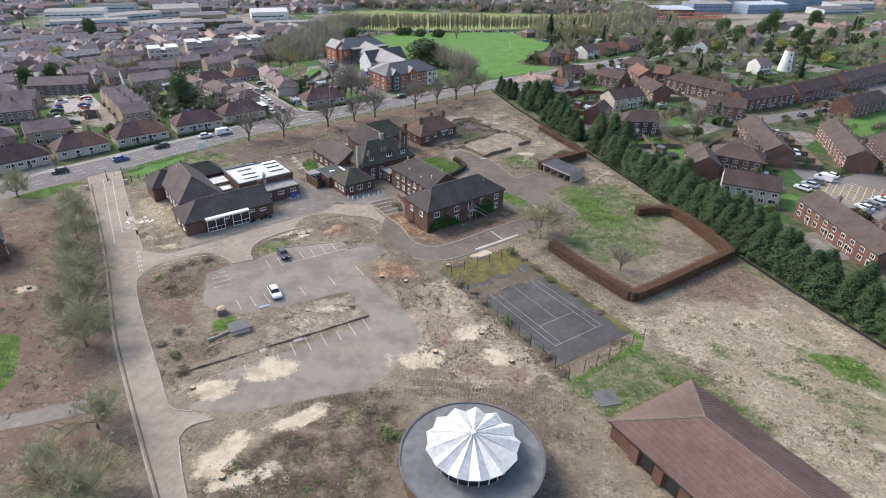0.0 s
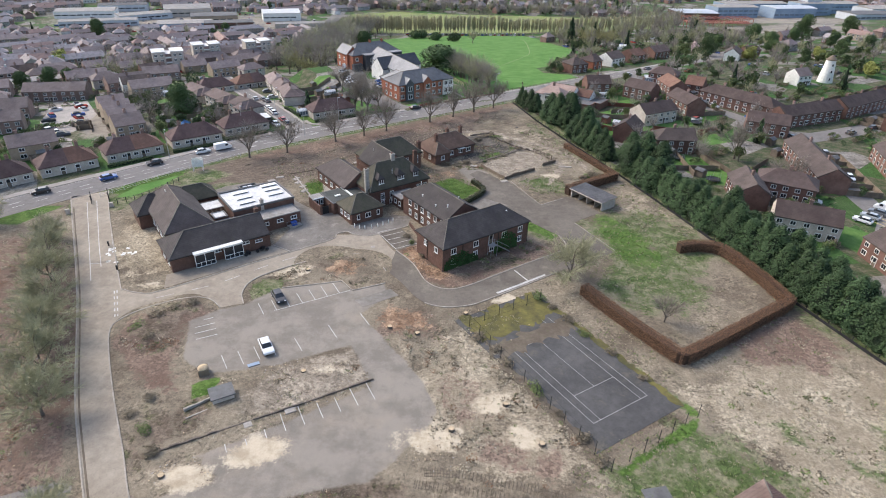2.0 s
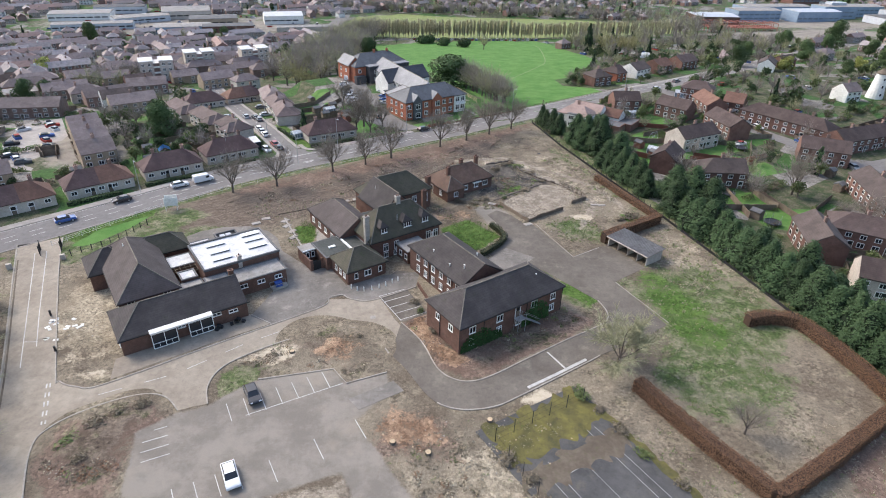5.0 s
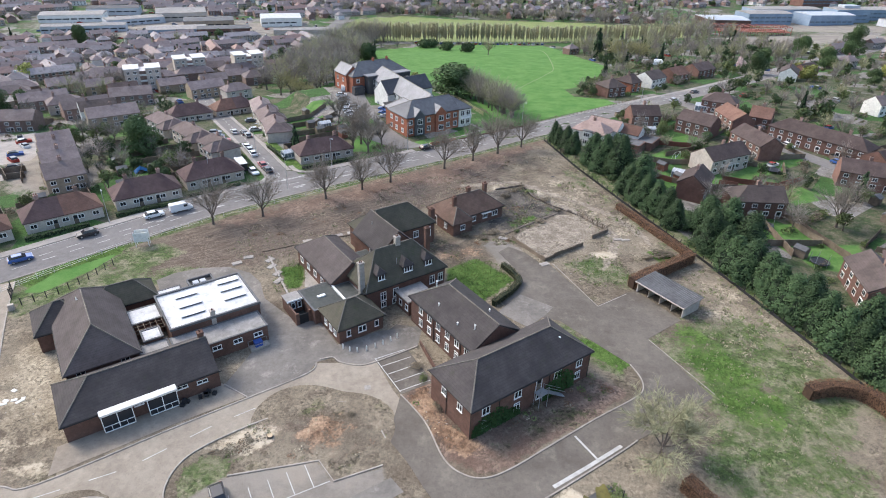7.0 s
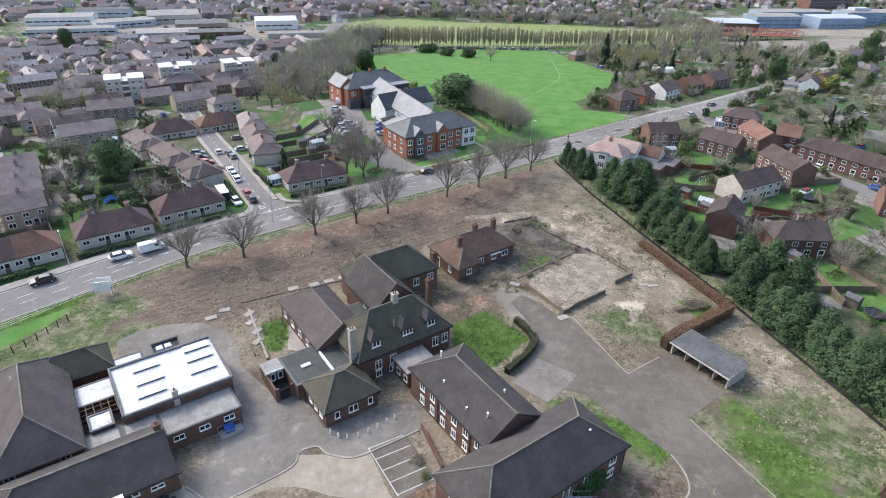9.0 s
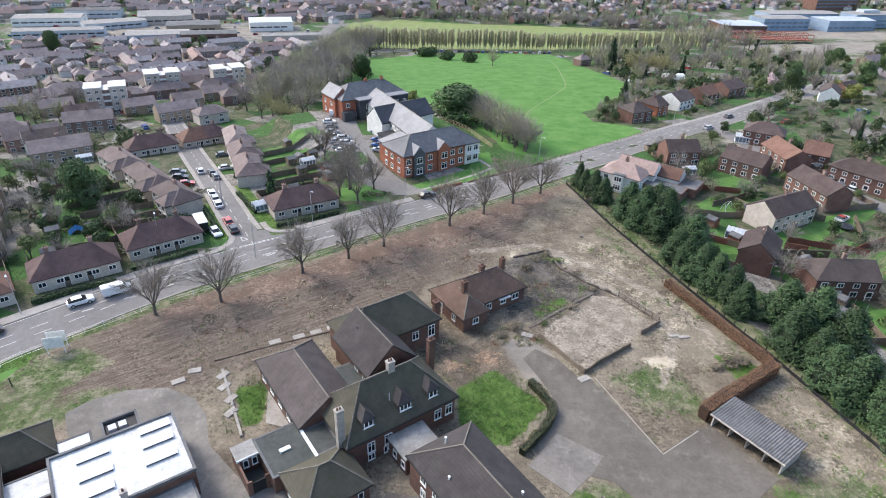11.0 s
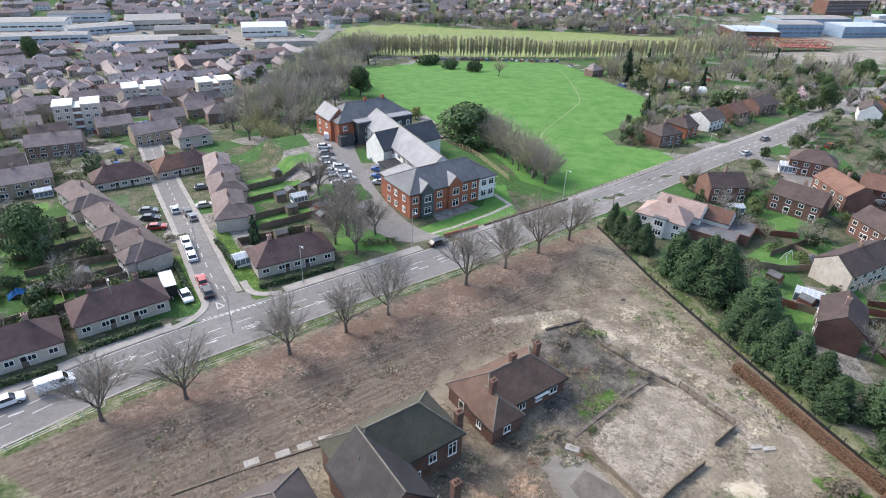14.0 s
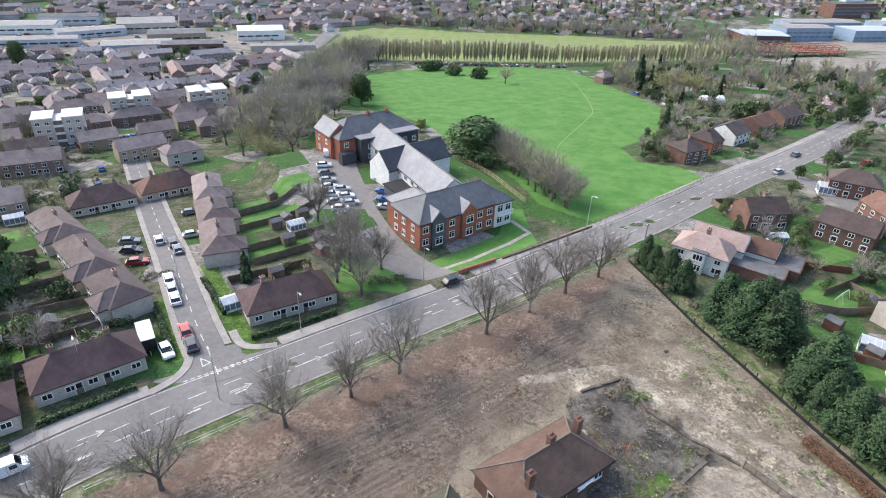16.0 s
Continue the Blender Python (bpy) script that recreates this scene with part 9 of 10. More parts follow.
for x, y in ((65.8, 184), (70.2, 168.2), (83, 219)):
    trampoline(x, y)
glass_house("conservatory", 83.6, 278.4, -20, 5.2, 3.6, 2.2, "white-framed glass conservatory beside a brick house", "conservatory")
glass_house("greenhouse", 56.4, 248.6, 10, 3.4, 2.4, 1.8, "small glass greenhouse in a back garden", "greenhouse")
glass_house("greenhouse", -51.8, 216.2, TURN, 3.8, 2.6, 1.9, "pale green glass greenhouse behind a bungalow", "greenhouse")
glass_house("greenhouse", -49.2, 249.6, TURN, 3.6, 2.6, 1.9, "pale glass greenhouse in a long garden", "greenhouse")
glass_house("greenhouse", -114.4, 251.6, TURN, 4, 2.6, 1.9, "pale glass greenhouse in a back garden", "greenhouse")
glass_house("carport", 55.0, 211, -33, 4.6, 2.8, 2.2, "white-framed lean-to against a brick house", "lean-to")
tk = thing("water_tank", pose(59.5, 185.7, 0, 0, 0, 15), "blue plastic water tank beside a shed", "tank")
bm = boxes((-0.6, 0.6, -0.5, 0.5, -0.05, 1.1))
bmesh.ops.bevel(bm, geom=bm.edges[:], offset=0.08, segments=2, affect="EDGES")
part("tank", bm, BLUE, tk)
bm = bmesh.new()
bar(bm, (0, 0, 1.08), (0, 0, 1.18), 0.2, 0.2, 10)
part("cap", bm, WHITE, tk)
shed(60.3, 180.3, 20, STUMP, "orange-brown wooden playhouse on a lawn")
sw = thing("garden_swing", pose(58.6, 226.6, 0, 0, 0, 35), "white metal garden swing on a lawn", "swing")
for u in (-1.2, 1.2):
    bm = bmesh.new()
    bar(bm, (u, -0.8, -0.05), (u, 0, 2.0), 0.04, n=5)
    bar(bm, (u, 0.8, -0.05), (u, 0, 2.0), 0.04, n=5)
    part("frame_leg", bm, WHITE, sw)
bm = bmesh.new()
bar(bm, (-1.2, 0, 2.0), (1.2, 0, 2.0), 0.04, n=5)
part("cross_bar", bm, WHITE, sw)
part("seat", boxes((-0.25, 0.25, -0.12, 0.12, 0.5, 0.55)), BLUE, sw)


def garden(ob, depth, seed):
    """Back garden of a house: board fences on three sides and a shed or two of shrubs, in the house's own axes."""
    r = random.Random(seed)
    m = ob.matrix_basis
    ext = [c for c in ob.children if c.name.startswith("wall")][0].data
    L = max(v.co.x for v in ext.vertices)
    W = max(v.co.y for v in ext.vertices)

    def out(u, v):
        q = m @ Vector((u, v, 0))
        return q.x, q.y

    lines = [(out(-L, W), out(-L, W + depth)), (out(L, W), out(L, W + depth)), (out(-L, W + depth), out(L, W + depth))]
    for k in range(1, round(2 * L / 6.5)):
        u = -L + 2 * L * k / round(2 * L / 6.5)
        lines.append((out(u, W + 0.3), out(u, W + depth)))
    for a, b in lines:
        if r.random() < 0.8:
            low_wall((a, b), r.uniform(1.2, 1.7), 0.1, WOOD, "weathered board garden fence", seed, 0.1)
    for k in range(3):
        x, y = out(r.uniform(-L, L), W + r.uniform(2, depth))
        GARDEN_SPOTS.append((x, y))


GARDEN_SPOTS = []
for i, ob in enumerate([o for o in scene.objects if o.get("group") in ("houses of the estate", "houses along the side street", "bungalows along the main road", "courtyard terraces")]):
    if ob.name.startswith(("house", "bungalow")):
        garden(ob, 8.5 if ob.get("group") != "courtyard terraces" else 6, 300 + i)

# ==== further trees ====
LEAFY_S = [leafy_meshes(s, 5.5, 2.3, 700, 0.26, EVERGREEN, 0.12) for s in (1, 2)]
LEAFY_L = [leafy_meshes(s, 6, 2.6, 700, 0.26, LEAF, 0.2) for s in (3, 4)]
DARK = [leafy_meshes(s, 12, 5.2, 6000, 0.3, OAK, 0.1, 13) for s in (5, 6)]
ROUND = leafy_meshes(14, 3.2, 2.7, 900, 0.3, EVERGREEN, 0.03)
YELLOW = leafy_meshes(9, 8, 4.2, 900, 0.5, LEAF_Y, 0.15)
BLOOM = leafy_meshes(10, 6, 3.0, 700, 0.4, BLOSSOM, 0.2)
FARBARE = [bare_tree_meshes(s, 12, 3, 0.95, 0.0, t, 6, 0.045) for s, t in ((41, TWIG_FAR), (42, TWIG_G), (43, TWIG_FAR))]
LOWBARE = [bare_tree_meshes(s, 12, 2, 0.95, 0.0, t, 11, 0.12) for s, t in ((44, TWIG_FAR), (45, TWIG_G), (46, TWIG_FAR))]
LOWLEAF = [leafy_meshes(s, 5.5, 2.4, 190, 0.5, k, 0.12) for s, k in ((1, EVERGREEN), (2, EVERGREEN), (3, LEAF))]
WILLOW = bare_tree_meshes(51, 13, 4, 0.9, 0.25, TWIG_Y, 6, 0.04)
CYPRESS = conifer_meshes(61, 11, 2.0, 1600, 0.3)
LOWFIR = conifer_meshes(62, 11, 2.0, 390, 0.55)
plant_tree(DARK[0], -6.5, 306, 0, 1.5, "evergreen_tree", "broad dark evergreen oak beside the care home").scale = (2.1, 2.0, 1.12)
plant_tree(DARK[1], -55.3, 388.2, 30, 1.15, "evergreen_tree", "dark evergreen tree at the park edge")
plant_tree(DARK[0], -94.5, 217.9, 60, 0.95, "evergreen_tree", "broad dark evergreen tree in a back garden")
for i, (x, y, k) in enumerate(((138.5, 362, 0.95), (192, 428, 1.0), (246, 468, 1.2), (278, 468, 1.1), (184, 383, 0.9), (215, 420, 0.85), (160, 402, 0.7), (225, 395, 0.8), (-174, 270, 0.75), (-180, 262, 0.7), (-168, 276, 0.65), (-275, 490, 1.2), (-186, 515, 0.8), (206, 352, 0.8), (176, 330, 0.6), (233, 372, 0.8))):
    plant_tree(DARK[i % 2], x, y, 70 * i, k, "evergreen_tree", "dark evergreen tree rising above the gardens", "evergreen trees")
plant_tree(YELLOW, 157, 360, 30, 0.8, "willow", "bright yellow-green spring tree")
plant_tree(YELLOW, 193, 350, 110, 0.8, "willow", "bright yellow-green spring tree")
plant_tree(CYPRESS, 75.1, 430, 0, 1.6, "cypress", "tall dark cypress at the park edge")
plant_tree(CYPRESS, 61.5, 344, 40, 0.85, "cypress", "dark conical conifer at the park edge")
plant_tree(BLOOM, 138.8, 380.5, 0, 1.0, "blossom_tree", "pale pink blossoming tree")
plant_tree(YELLOW, 153.4, 342.2, 0, 1.0, "willow", "bright yellow-green spring tree")
plant_tree(YELLOW, 190, 300, 70, 0.9, "willow", "bright yellow-green spring tree")
plant_tree(YELLOW, -216, 346, 70, 1.2, "willow", "bright yellow-green spring tree")
plant_tree(YELLOW, -26.7, 339.9, 20, 0.6, "willow", "bright yellow-green spring tree behind the care home")
for x, y, s in ((83, 409.7, 1.1), (90.3, 413.5, 1.15), (96.2, 408.7, 1.0), (74.2, 458.6, 0.8), (72.6, 550, 0.8), (-77, 310.6, 1.0), (-69.2, 299.1, 0.85), (-97.2, 356.4, 0.7)):
    plant_tree(WILLOW, x, y, x * 7, s, "willow", "bare yellowish willow with drooping twigs")
for i in range(30):
    t = i / 29
    x, y = -1 + 13 * t + rng.uniform(-2, 2), 304 - 40 * t + rng.uniform(-2, 2)
    plant_tree(FARBARE[i % 3], x + 1, y, rng.uniform(0, 360), rng.uniform(0.85, 1.2), "bare_tree", "bare tree in a dense screen beside the park", "trees beside the park")
for i in range(124):
    x, y = rng.uniform(-90, -60), rng.uniform(305, 420)
    if i > 114:
        x, y = rng.uniform(-172, -152), rng.uniform(290, 335)
    elif i > 62:
        x, y = rng.uniform(-98, -64), rng.uniform(400, 560)
    plant_tree(FARBARE[i % 3], x, y, rng.uniform(0, 360), rng.uniform(1.15, 1.7) * (0.6 if i > 114 else 1.0), "bare_tree", "tall bare tree in the belt west of the park", "trees west of the park")
for x, y, s in ((-30.5, 221.6, 1.25), (-33.9, 230, 1.45), (-35.6, 225.6, 1.1), (-45.1, 253.1, 1.2), (-37.2, 239.6, 1.1), (-28.2, 232.6, 1.0), (92.5, 170, 0.8), (83, 186, 1.25), (86, 168, 0.75), (118, 250, 0.8)):
    plant_tree(BARE[0 if s > 0.8 else 1], x, y, x * 9, s, "bare_tree", "bare tree in a garden")
plant_tree(FARBARE[1], 11.2, 446, 0, 1.1, "bare_tree", "round bare tree standing in the park")
for x, y in ((-27.6, 503), (-33, 500), (-16.2, 481), (-1.9, 466)):
    plant_tree(ROUND, x, y, x, 1.9, "bush", "dark round bush in the park")
for i, (x, y) in enumerate(GARDEN_SPOTS):
    if i % 4 == 3:
        shed(x, y, TURN, WOOD, "weathered wooden garden shed")
    else:
        plant_tree((LEAFY_S + LEAFY_L + [FARBARE[0]])[i % 5], x, y, 40 * i, rng.uniform(0.3, 0.62), "shrub", "garden shrub beside a board fence", "garden shrubs", "shrub")
# row of poplars beyond the park
POPLARS = [poplar_meshes(k) for k in (91, 92, 93)]
for i in range(210):
    t = (i // 2) / 104
    x, y = -84 + 240 * t + rng.uniform(-1, 1), 531 - 6 * t + 9 * (i % 2) + rng.uniform(-2, 2)
    k = rng.uniform(0.88, 1.1) * (0.95 if t < 0.5 else 0.82)
    plant_tree(POPLARS[i % 3], x, y, rng.uniform(0, 360), k, "poplar", "slender bare poplar in a long park row", "row of trees beyond the park")
# shrubs along the east side of the park
for i in range(60):
    t = rng.random()
    x, y = (43 + 11 * t + rng.uniform(-2, 8), 306 + 30 * t + rng.uniform(-4, 4)) if i < 30 else (72 + rng.uniform(0, 20), 365 + rng.uniform(0, 95))
    kind = rng.random()
    ms = LEAFY_S[i % 2] if kind < 0.35 else LEAFY_L[i % 2] if kind < 0.6 else FARBARE[i % 3]
    plant_tree(ms, x, y, rng.uniform(0, 360), rng.uniform(0.3, 0.55) if ms in FARBARE else rng.uniform(0.5, 0.9), "shrub", "tangled shrub at the park edge", "shrubs at the park edge", "shrub")


# trees and hedges along the main road beyond the park
for i, (x, y, k) in enumerate(((81.4, 289.6, 0.75), (93.7, 297.6, 0.9), (97.5, 301, 1.0), (101.5, 305.4, 1.05), (106, 310.6, 1.1), (110.4, 316, 1.0), (115.6, 322, 1.2), (121, 328, 1.1), (127, 334, 1.2), (76, 309.6, 0.6), (81, 316, 0.7), (90, 327.4, 0.7), (118.6, 349, 0.9), (124.4, 354, 1.0), (131, 358.6, 1.1), (138, 364, 1.2), (51.6, 256.8, 0.5), (49.6, 262, 0.45), (56.4, 260.6, 0.5))):
    plant_tree((LEAFY_S[0], LEAFY_L[0], LEAFY_S[1], FARBARE[i % 3])[i % 4], x, y, 50 * i, k * (0.75 if i % 4 == 3 else 1.0), "tree", "roadside garden tree beside the main road", "trees beside the road")


# ==== the town beyond ====
def inside(pts, x, y):
    hit = False
    for (ax, ay), (bx, by) in zip(pts, pts[1:] + pts[:1]):
        if (ay > y) != (by > y) and x < (bx - ax) * (y - ay) / (by - ay) + ax:
            hit = not hit
    return hit


def off_line(line, x, y, d):
    return all((Vector(p) - Vector((x, y))).length > d for p in line)


FAR_TYPES = []
for i, (L, wall, tiles, ends) in enumerate(((12, BRICK_EST, TILE_EST, "gg"), (18, BRICK_HOME, TILE_HOME, "hh"), (12, BRICK_TAN, TILE_HOME, "gg"), (11, RENDER, TILE_HOME, "hh"), (12, RENDER_W, TILE_BROWN, "gg"))):
    ob = thing("house", pose(-700 - 30 * i, -300, 0), ("brick", "brick", "tan brick", "grey rendered", "white rendered")[i] + " house in the town beyond the park", "house", "houses of the town")
    house_parts(ob, L, 7.4, 4.2, 6.7, ends, wall, tiles, ((0.8, 2, 1.6, 1.15), (2.7, 2, 1.4, 1.0)), ((-L / 4, 0.2),), ())
    FAR_TYPES.append(ob)
FIELD = [(-112, 505), (-112, 690), (205, 675), (200, 525), (72, 490)]
WORKS = [(-380, 515), (-110, 540), (-110, 640), (-380, 665)]
MILL = [(160, 480), (330, 480), (470, 620), (480, 880), (200, 800)]


def free(x, y, d=11):
    if inside(PARK, x, y) or inside(FIELD, x, y) or inside(WORKS, x, y) or inside(MILL, x, y) or inside(SITE, x, y):
        return False
    if d > 8 and (-112 < x < -38 and 185 < y < 285 or 28 < x < 128 and 95 < y < 270):
        return False
    if -95 < x < 12 and 230 < y < 420 or not off_line(MAIN[::3], x, y, 12) or not off_line(EAST[::3], x, y, 9) or not off_line(SIDE[::3], x, y, 8):
        return False
    if d > 4 and -116 < x < -40 and 380 < y < 560:
        return False
    return all((x - a) ** 2 + (y - b) ** 2 > (d * 0.55 + r) ** 2 for a, b, r in HOMES)


def small_house(L):
    """A plain far house in one mesh: walls, roof, windows on the long sides, chimney."""
    bm = boxes((-L / 2, L / 2, -3.4, 3.4, -0.1, 4.2, 0))
    roof(bm, -L / 2, L / 2, -3.4, 3.4, 4.2, 6.6, "u", "gg" if L != 9 else "hh", 0.25, 1)
    bm.normal_update()
    for f in bm.faces:
        if f.material_index == 1 and L != 9 and abs(f.normal.x) > 0.9:
            f.material_index = 0
    for z in (0.8, 2.7):
        for k in range(int(L / 3)):
            u = -L / 2 + 3 * (k + 0.5)
            for sd in (-1, 1):
                for e, h, d, mi in ((0.8, 1.2, 3.44, 2), (0.62, 1.05, 3.47, 3)):
                    bm.faces.new([bm.verts.new((a, sd * d, c)) for a, c in ((u - e, z + 1.2 - h), (u + e, z + 1.2 - h), (u + e, z + h), (u - e, z + h))][::-sd]).material_index = mi
    box(bm, -0.4, 0.4, -0.3, 0.3, 5.5, 7.5, 0)
    return mesh_of("house", bm, WALL_FAR, ROOF_FAR, WHITE, GLASS)


HOUSE_SMALL = [small_house(L) for L in (9, 15, 27)]
TREEZONE = [(48, 308), (62, 338), (76, 385), (64, 500), (190, 530), (200, 480), (230, 470), (180, 365), (122, 362), (108, 352), (78, 325), (64, 312)]
FAR_HOUSES, FAR_TREES, FAR_CARS = [], [], []
rng = random.Random(23)
for k in range(60):
    for j in range(60):
        u, v = -40 + 19 * k + (j % 2) * 6, 190 + 15.5 * j
        x, y = site(u - 260, v)
        if not (-420 < x < 430 and 150 < y < 640) or abs(x) > 90 + 0.78 * (y - 60):
            continue
        x, y = x + rng.uniform(-2.5, 2.5), y + rng.uniform(-2.5, 2.5)
        if inside(TREEZONE, x, y):
            continue
        if rng.random() < (0.14 if x < 0 else 0.55 if y < 420 else 0.4) or not free(x, y):
            continue
        west = x < -60
        if y > 400:
            continue
        if x > 215 or x < -205 or y > 372:
            FAR_HOUSES.append((HOUSE_SMALL[rng.randrange(3)], pose(x, y, 0, 0, 0, TURN + rng.choice((0, 0, 0, 90, 180)) + rng.uniform(-6, 6))))
            HOMES.append((x, y, 6.0))
            continue
        t = rng.choices(FAR_TYPES, (1, 5, 4, 1.5, 0.3) if west else (6, 0.6, 0.6, 1.0, 1.2))[0]
        copy_thing(t, pose(x, y, 0, 0, 0, TURN + rng.choice((0, 0, 0, 90, 180)) + rng.uniform(-6, 6) + (0 if west else rng.choice((0, 20, -15)))) @ Matrix.Scale(rng.uniform(0.92, 1.0), 4))
        HOMES.append((x, y, 5.2))
for k in range(110):
    for j in range(70):
        x, y = site(-620 + 16.5 * k + (j % 2) * 7, 60 + 14.5 * j)
        if not (-560 < x < 680 and 400 < y < 1080) or abs(x) > 90 + 0.78 * (y - 60):
            continue
        x, y = x + rng.uniform(-2.2, 2.2), y + rng.uniform(-2.2, 2.2)
        if rng.random() < (0.2 if x < -60 else 0.6) or not free(x, y, 5) or inside(TREEZONE, x, y):
            continue
        FAR_HOUSES.append((HOUSE_SMALL[rng.choice((0, 0, 0, 1, 1, 2)) if x < 0 else rng.choice((0, 0, 0, 1))], pose(x, y, 0, 0, 0, TURN + rng.choice((0, 0, 0, 90, 180)) + rng.uniform(-8, 8)) @ Matrix.Scale(rng.uniform(0.88, 1.0), 4)))
        HOMES.append((x, y, 4.4))
for i, ob in enumerate(FAR_TYPES):
    ob.matrix_basis = pose(-205 + 18 * i, 300 - 9 * i, 0, 0, 0, TURN)
TREE_PICK = [(FARBARE[0], 0.7), (FARBARE[1], 0.7), (FARBARE[2], 0.6), (LEAFY_S[0], 1.1), (LEAFY_S[1], 0.9), (LEAFY_L[0], 1.0), (CYPRESS, 0.7)]
n_tree = 0
while n_tree < 1700:
    x, y = rng.uniform(-560, 680), rng.uniform(150, 1000)
    if abs(x) > 90 + 0.78 * (y - 60) or not free(x, y, 3.5):
        continue
    if x < -60 and rng.random() < 0.4:
        continue
    ms, s = rng.choices(TREE_PICK, (3, 3, 3, 3, 2, 1.5, 1) if x > 0 else (3, 2, 3, 1.5, 1, 1, 0.6))[0]
    s *= rng.uniform(0.6, 1.15)
    a = rng.uniform(0, 360)
    near = y < 260 and abs(x) < 180
    if near and n_tree >= 600:
        n_tree += 1
        continue
    if near:
        plant_tree(ms, x, y, a, s, "tree", "garden tree among the houses", "trees among the houses")
    else:
        if ms in FARBARE:
            ms = LOWBARE[FARBARE.index(ms)]
        elif ms is CYPRESS:
            ms = LOWFIR
        else:
            ms = LOWLEAF[n_tree % 3]
        s *= 1.15
        FAR_TREES += [(me, pose(x, y, 0, 0, 0, a) @ Matrix.Diagonal((s, s, s, 1))) for me in ms]
    n_tree += 1
n_tree = 0
while n_tree < 105:
    x, y = (rng.uniform(34, 128), rng.uniform(96, 290)) if n_tree < 50 else (rng.uniform(-130, -38), rng.uniform(185, 270))
    if not free(x, y, 2.5) or inside([(20, 245), (44, 214), (62, 170), (90, 80), (60, 80), (20, 236)], x, y):
        continue
    ms = rng.choices(FARBARE + LEAFY_S + LEAFY_L, (2, 2, 2, 2.5, 2.5, 1, 1))[0]
    plant_tree(ms, x, y, rng.uniform(0, 360), rng.uniform(0.4, 0.75) if ms in FARBARE else rng.uniform(0.45, 0.95), "tree", "garden tree among the houses", "trees among the houses")
    n_tree += 1
bm = bmesh.new()
side_profile(bm, [(-2.05, 0.2), (2.05, 0.2), (2.1, 0.8), (1.0, 0.95), (-2.0, 0.98)][::-1], 0.88, 0.84, 0.7)
side_profile(bm, [(-1.85, 0.93), (1.05, 0.93), (0.35, 1.38), (-1.3, 1.38)][::-1], 0.78, 0.62, 0.95, 1)
box(bm, -1.28, 0.36, -0.62, 0.62, 1.37, 1.42, 0)
FAR_CAR = mesh_of("car", bm, PAINT_FAR, GLASS)
for k, (x, y) in enumerate(((-118.8, 188.3), (-122.3, 190.7), (-125.8, 193.2), (-130.5, 198.9), (-134.1, 205.6), (-126.5, 209.9), (-129.9, 215.4), (-138.1, 213.7), (-143.0, 223.5), (-141.6, 234.2), (-137.2, 229.5), (-133.3, 224.4), (-121.3, 203.0))):
    FAR_CARS.append((FAR_CAR, pose(x, y, 0.04, 0, 0, TURN + 90 * (k % 2) + 8 * (k % 3))))
for k in range(12):
    FAR_CARS.append((FAR_CAR, pose(-135.6 + 2.0 * k * 0.6, 314 + 2.4 * k * 0.75, 0.02, 0, 0, 140)))
for i in range(240):
    x, y = rng.uniform(-400, 420), rng.uniform(205, 640)
    if abs(x) < 85 + 0.72 * (y - 60) and free(x, y, 4) and not (15 < x < 75 and y < 245):
        FAR_CARS.append((FAR_CAR, pose(x, y, 0, 0, 0, TURN + rng.choice((0, 90)))))
for i in range(30):
    FAR_CARS.append((FAR_CAR, pose(-40 + 3.2 * i, 527 - 0.45 * i, 0, 0, 0, 80)))
for i in range(110):
    FAR_CARS.append((FAR_CAR, pose(rng.uniform(-350, -125), rng.uniform(520, 650), 0, 0, 0, 20 + rng.choice((0, 90)))))
for i in range(420):
    x, y = rng.uniform(45, 232), rng.uniform(308, 530)
    if not inside(TREEZONE, x, y) or not free(x, y, 2):
        continue
    ms, k, a = rng.choices(LOWBARE + LOWLEAF + [LOWFIR], (4, 5, 4, 1.2, 1.2, 0.8, 0.5))[0], rng.uniform(0.6, 1.1), rng.uniform(0, 360)
    k *= (1.1 if ms in LOWLEAF else 1.05 if y > 380 else 0.7)
    FAR_TREES += [(me, pose(x, y, 0, 0, 0, a) @ Matrix.Diagonal((k, k, k, 1))) for me in ms]
# woods at the far edge of the fields
for i in range(240):
    x, k, a = rng.uniform(-130, 240), rng.uniform(0.7, 1.2), rng.uniform(0, 360)
    y = 690 + rng.uniform(-8, 14) - 0.09 * x + (rng.random() < 0.45) * rng.uniform(0, 120)
    FAR_TREES += [(me, pose(x, y, 0, 0, 0, a) @ Matrix.Diagonal((k, k, k, 1))) for me in rng.choice(LOWBARE)]
for i in range(30):
    x, y, k, a = 172 + rng.uniform(-14, 30), 520 + rng.uniform(0, 80), rng.uniform(1.0, 1.5), rng.uniform(0, 360)
    FAR_TREES += [(me, pose(x, y, 0, 0, 0, a) @ Matrix.Diagonal((k, k, k, 1))) for me in rng.choice(LOWBARE)]
BUSHES = [leafy_meshes(s, 2.2, 1.5, 80, 0.24, k, 0.1)[1] for s, k in ((81, EVERGREEN), (82, EVERGREEN), (83, LEAF), (84, SCRUB), (85, SCRUB), (86, LEAF))]
rows = []
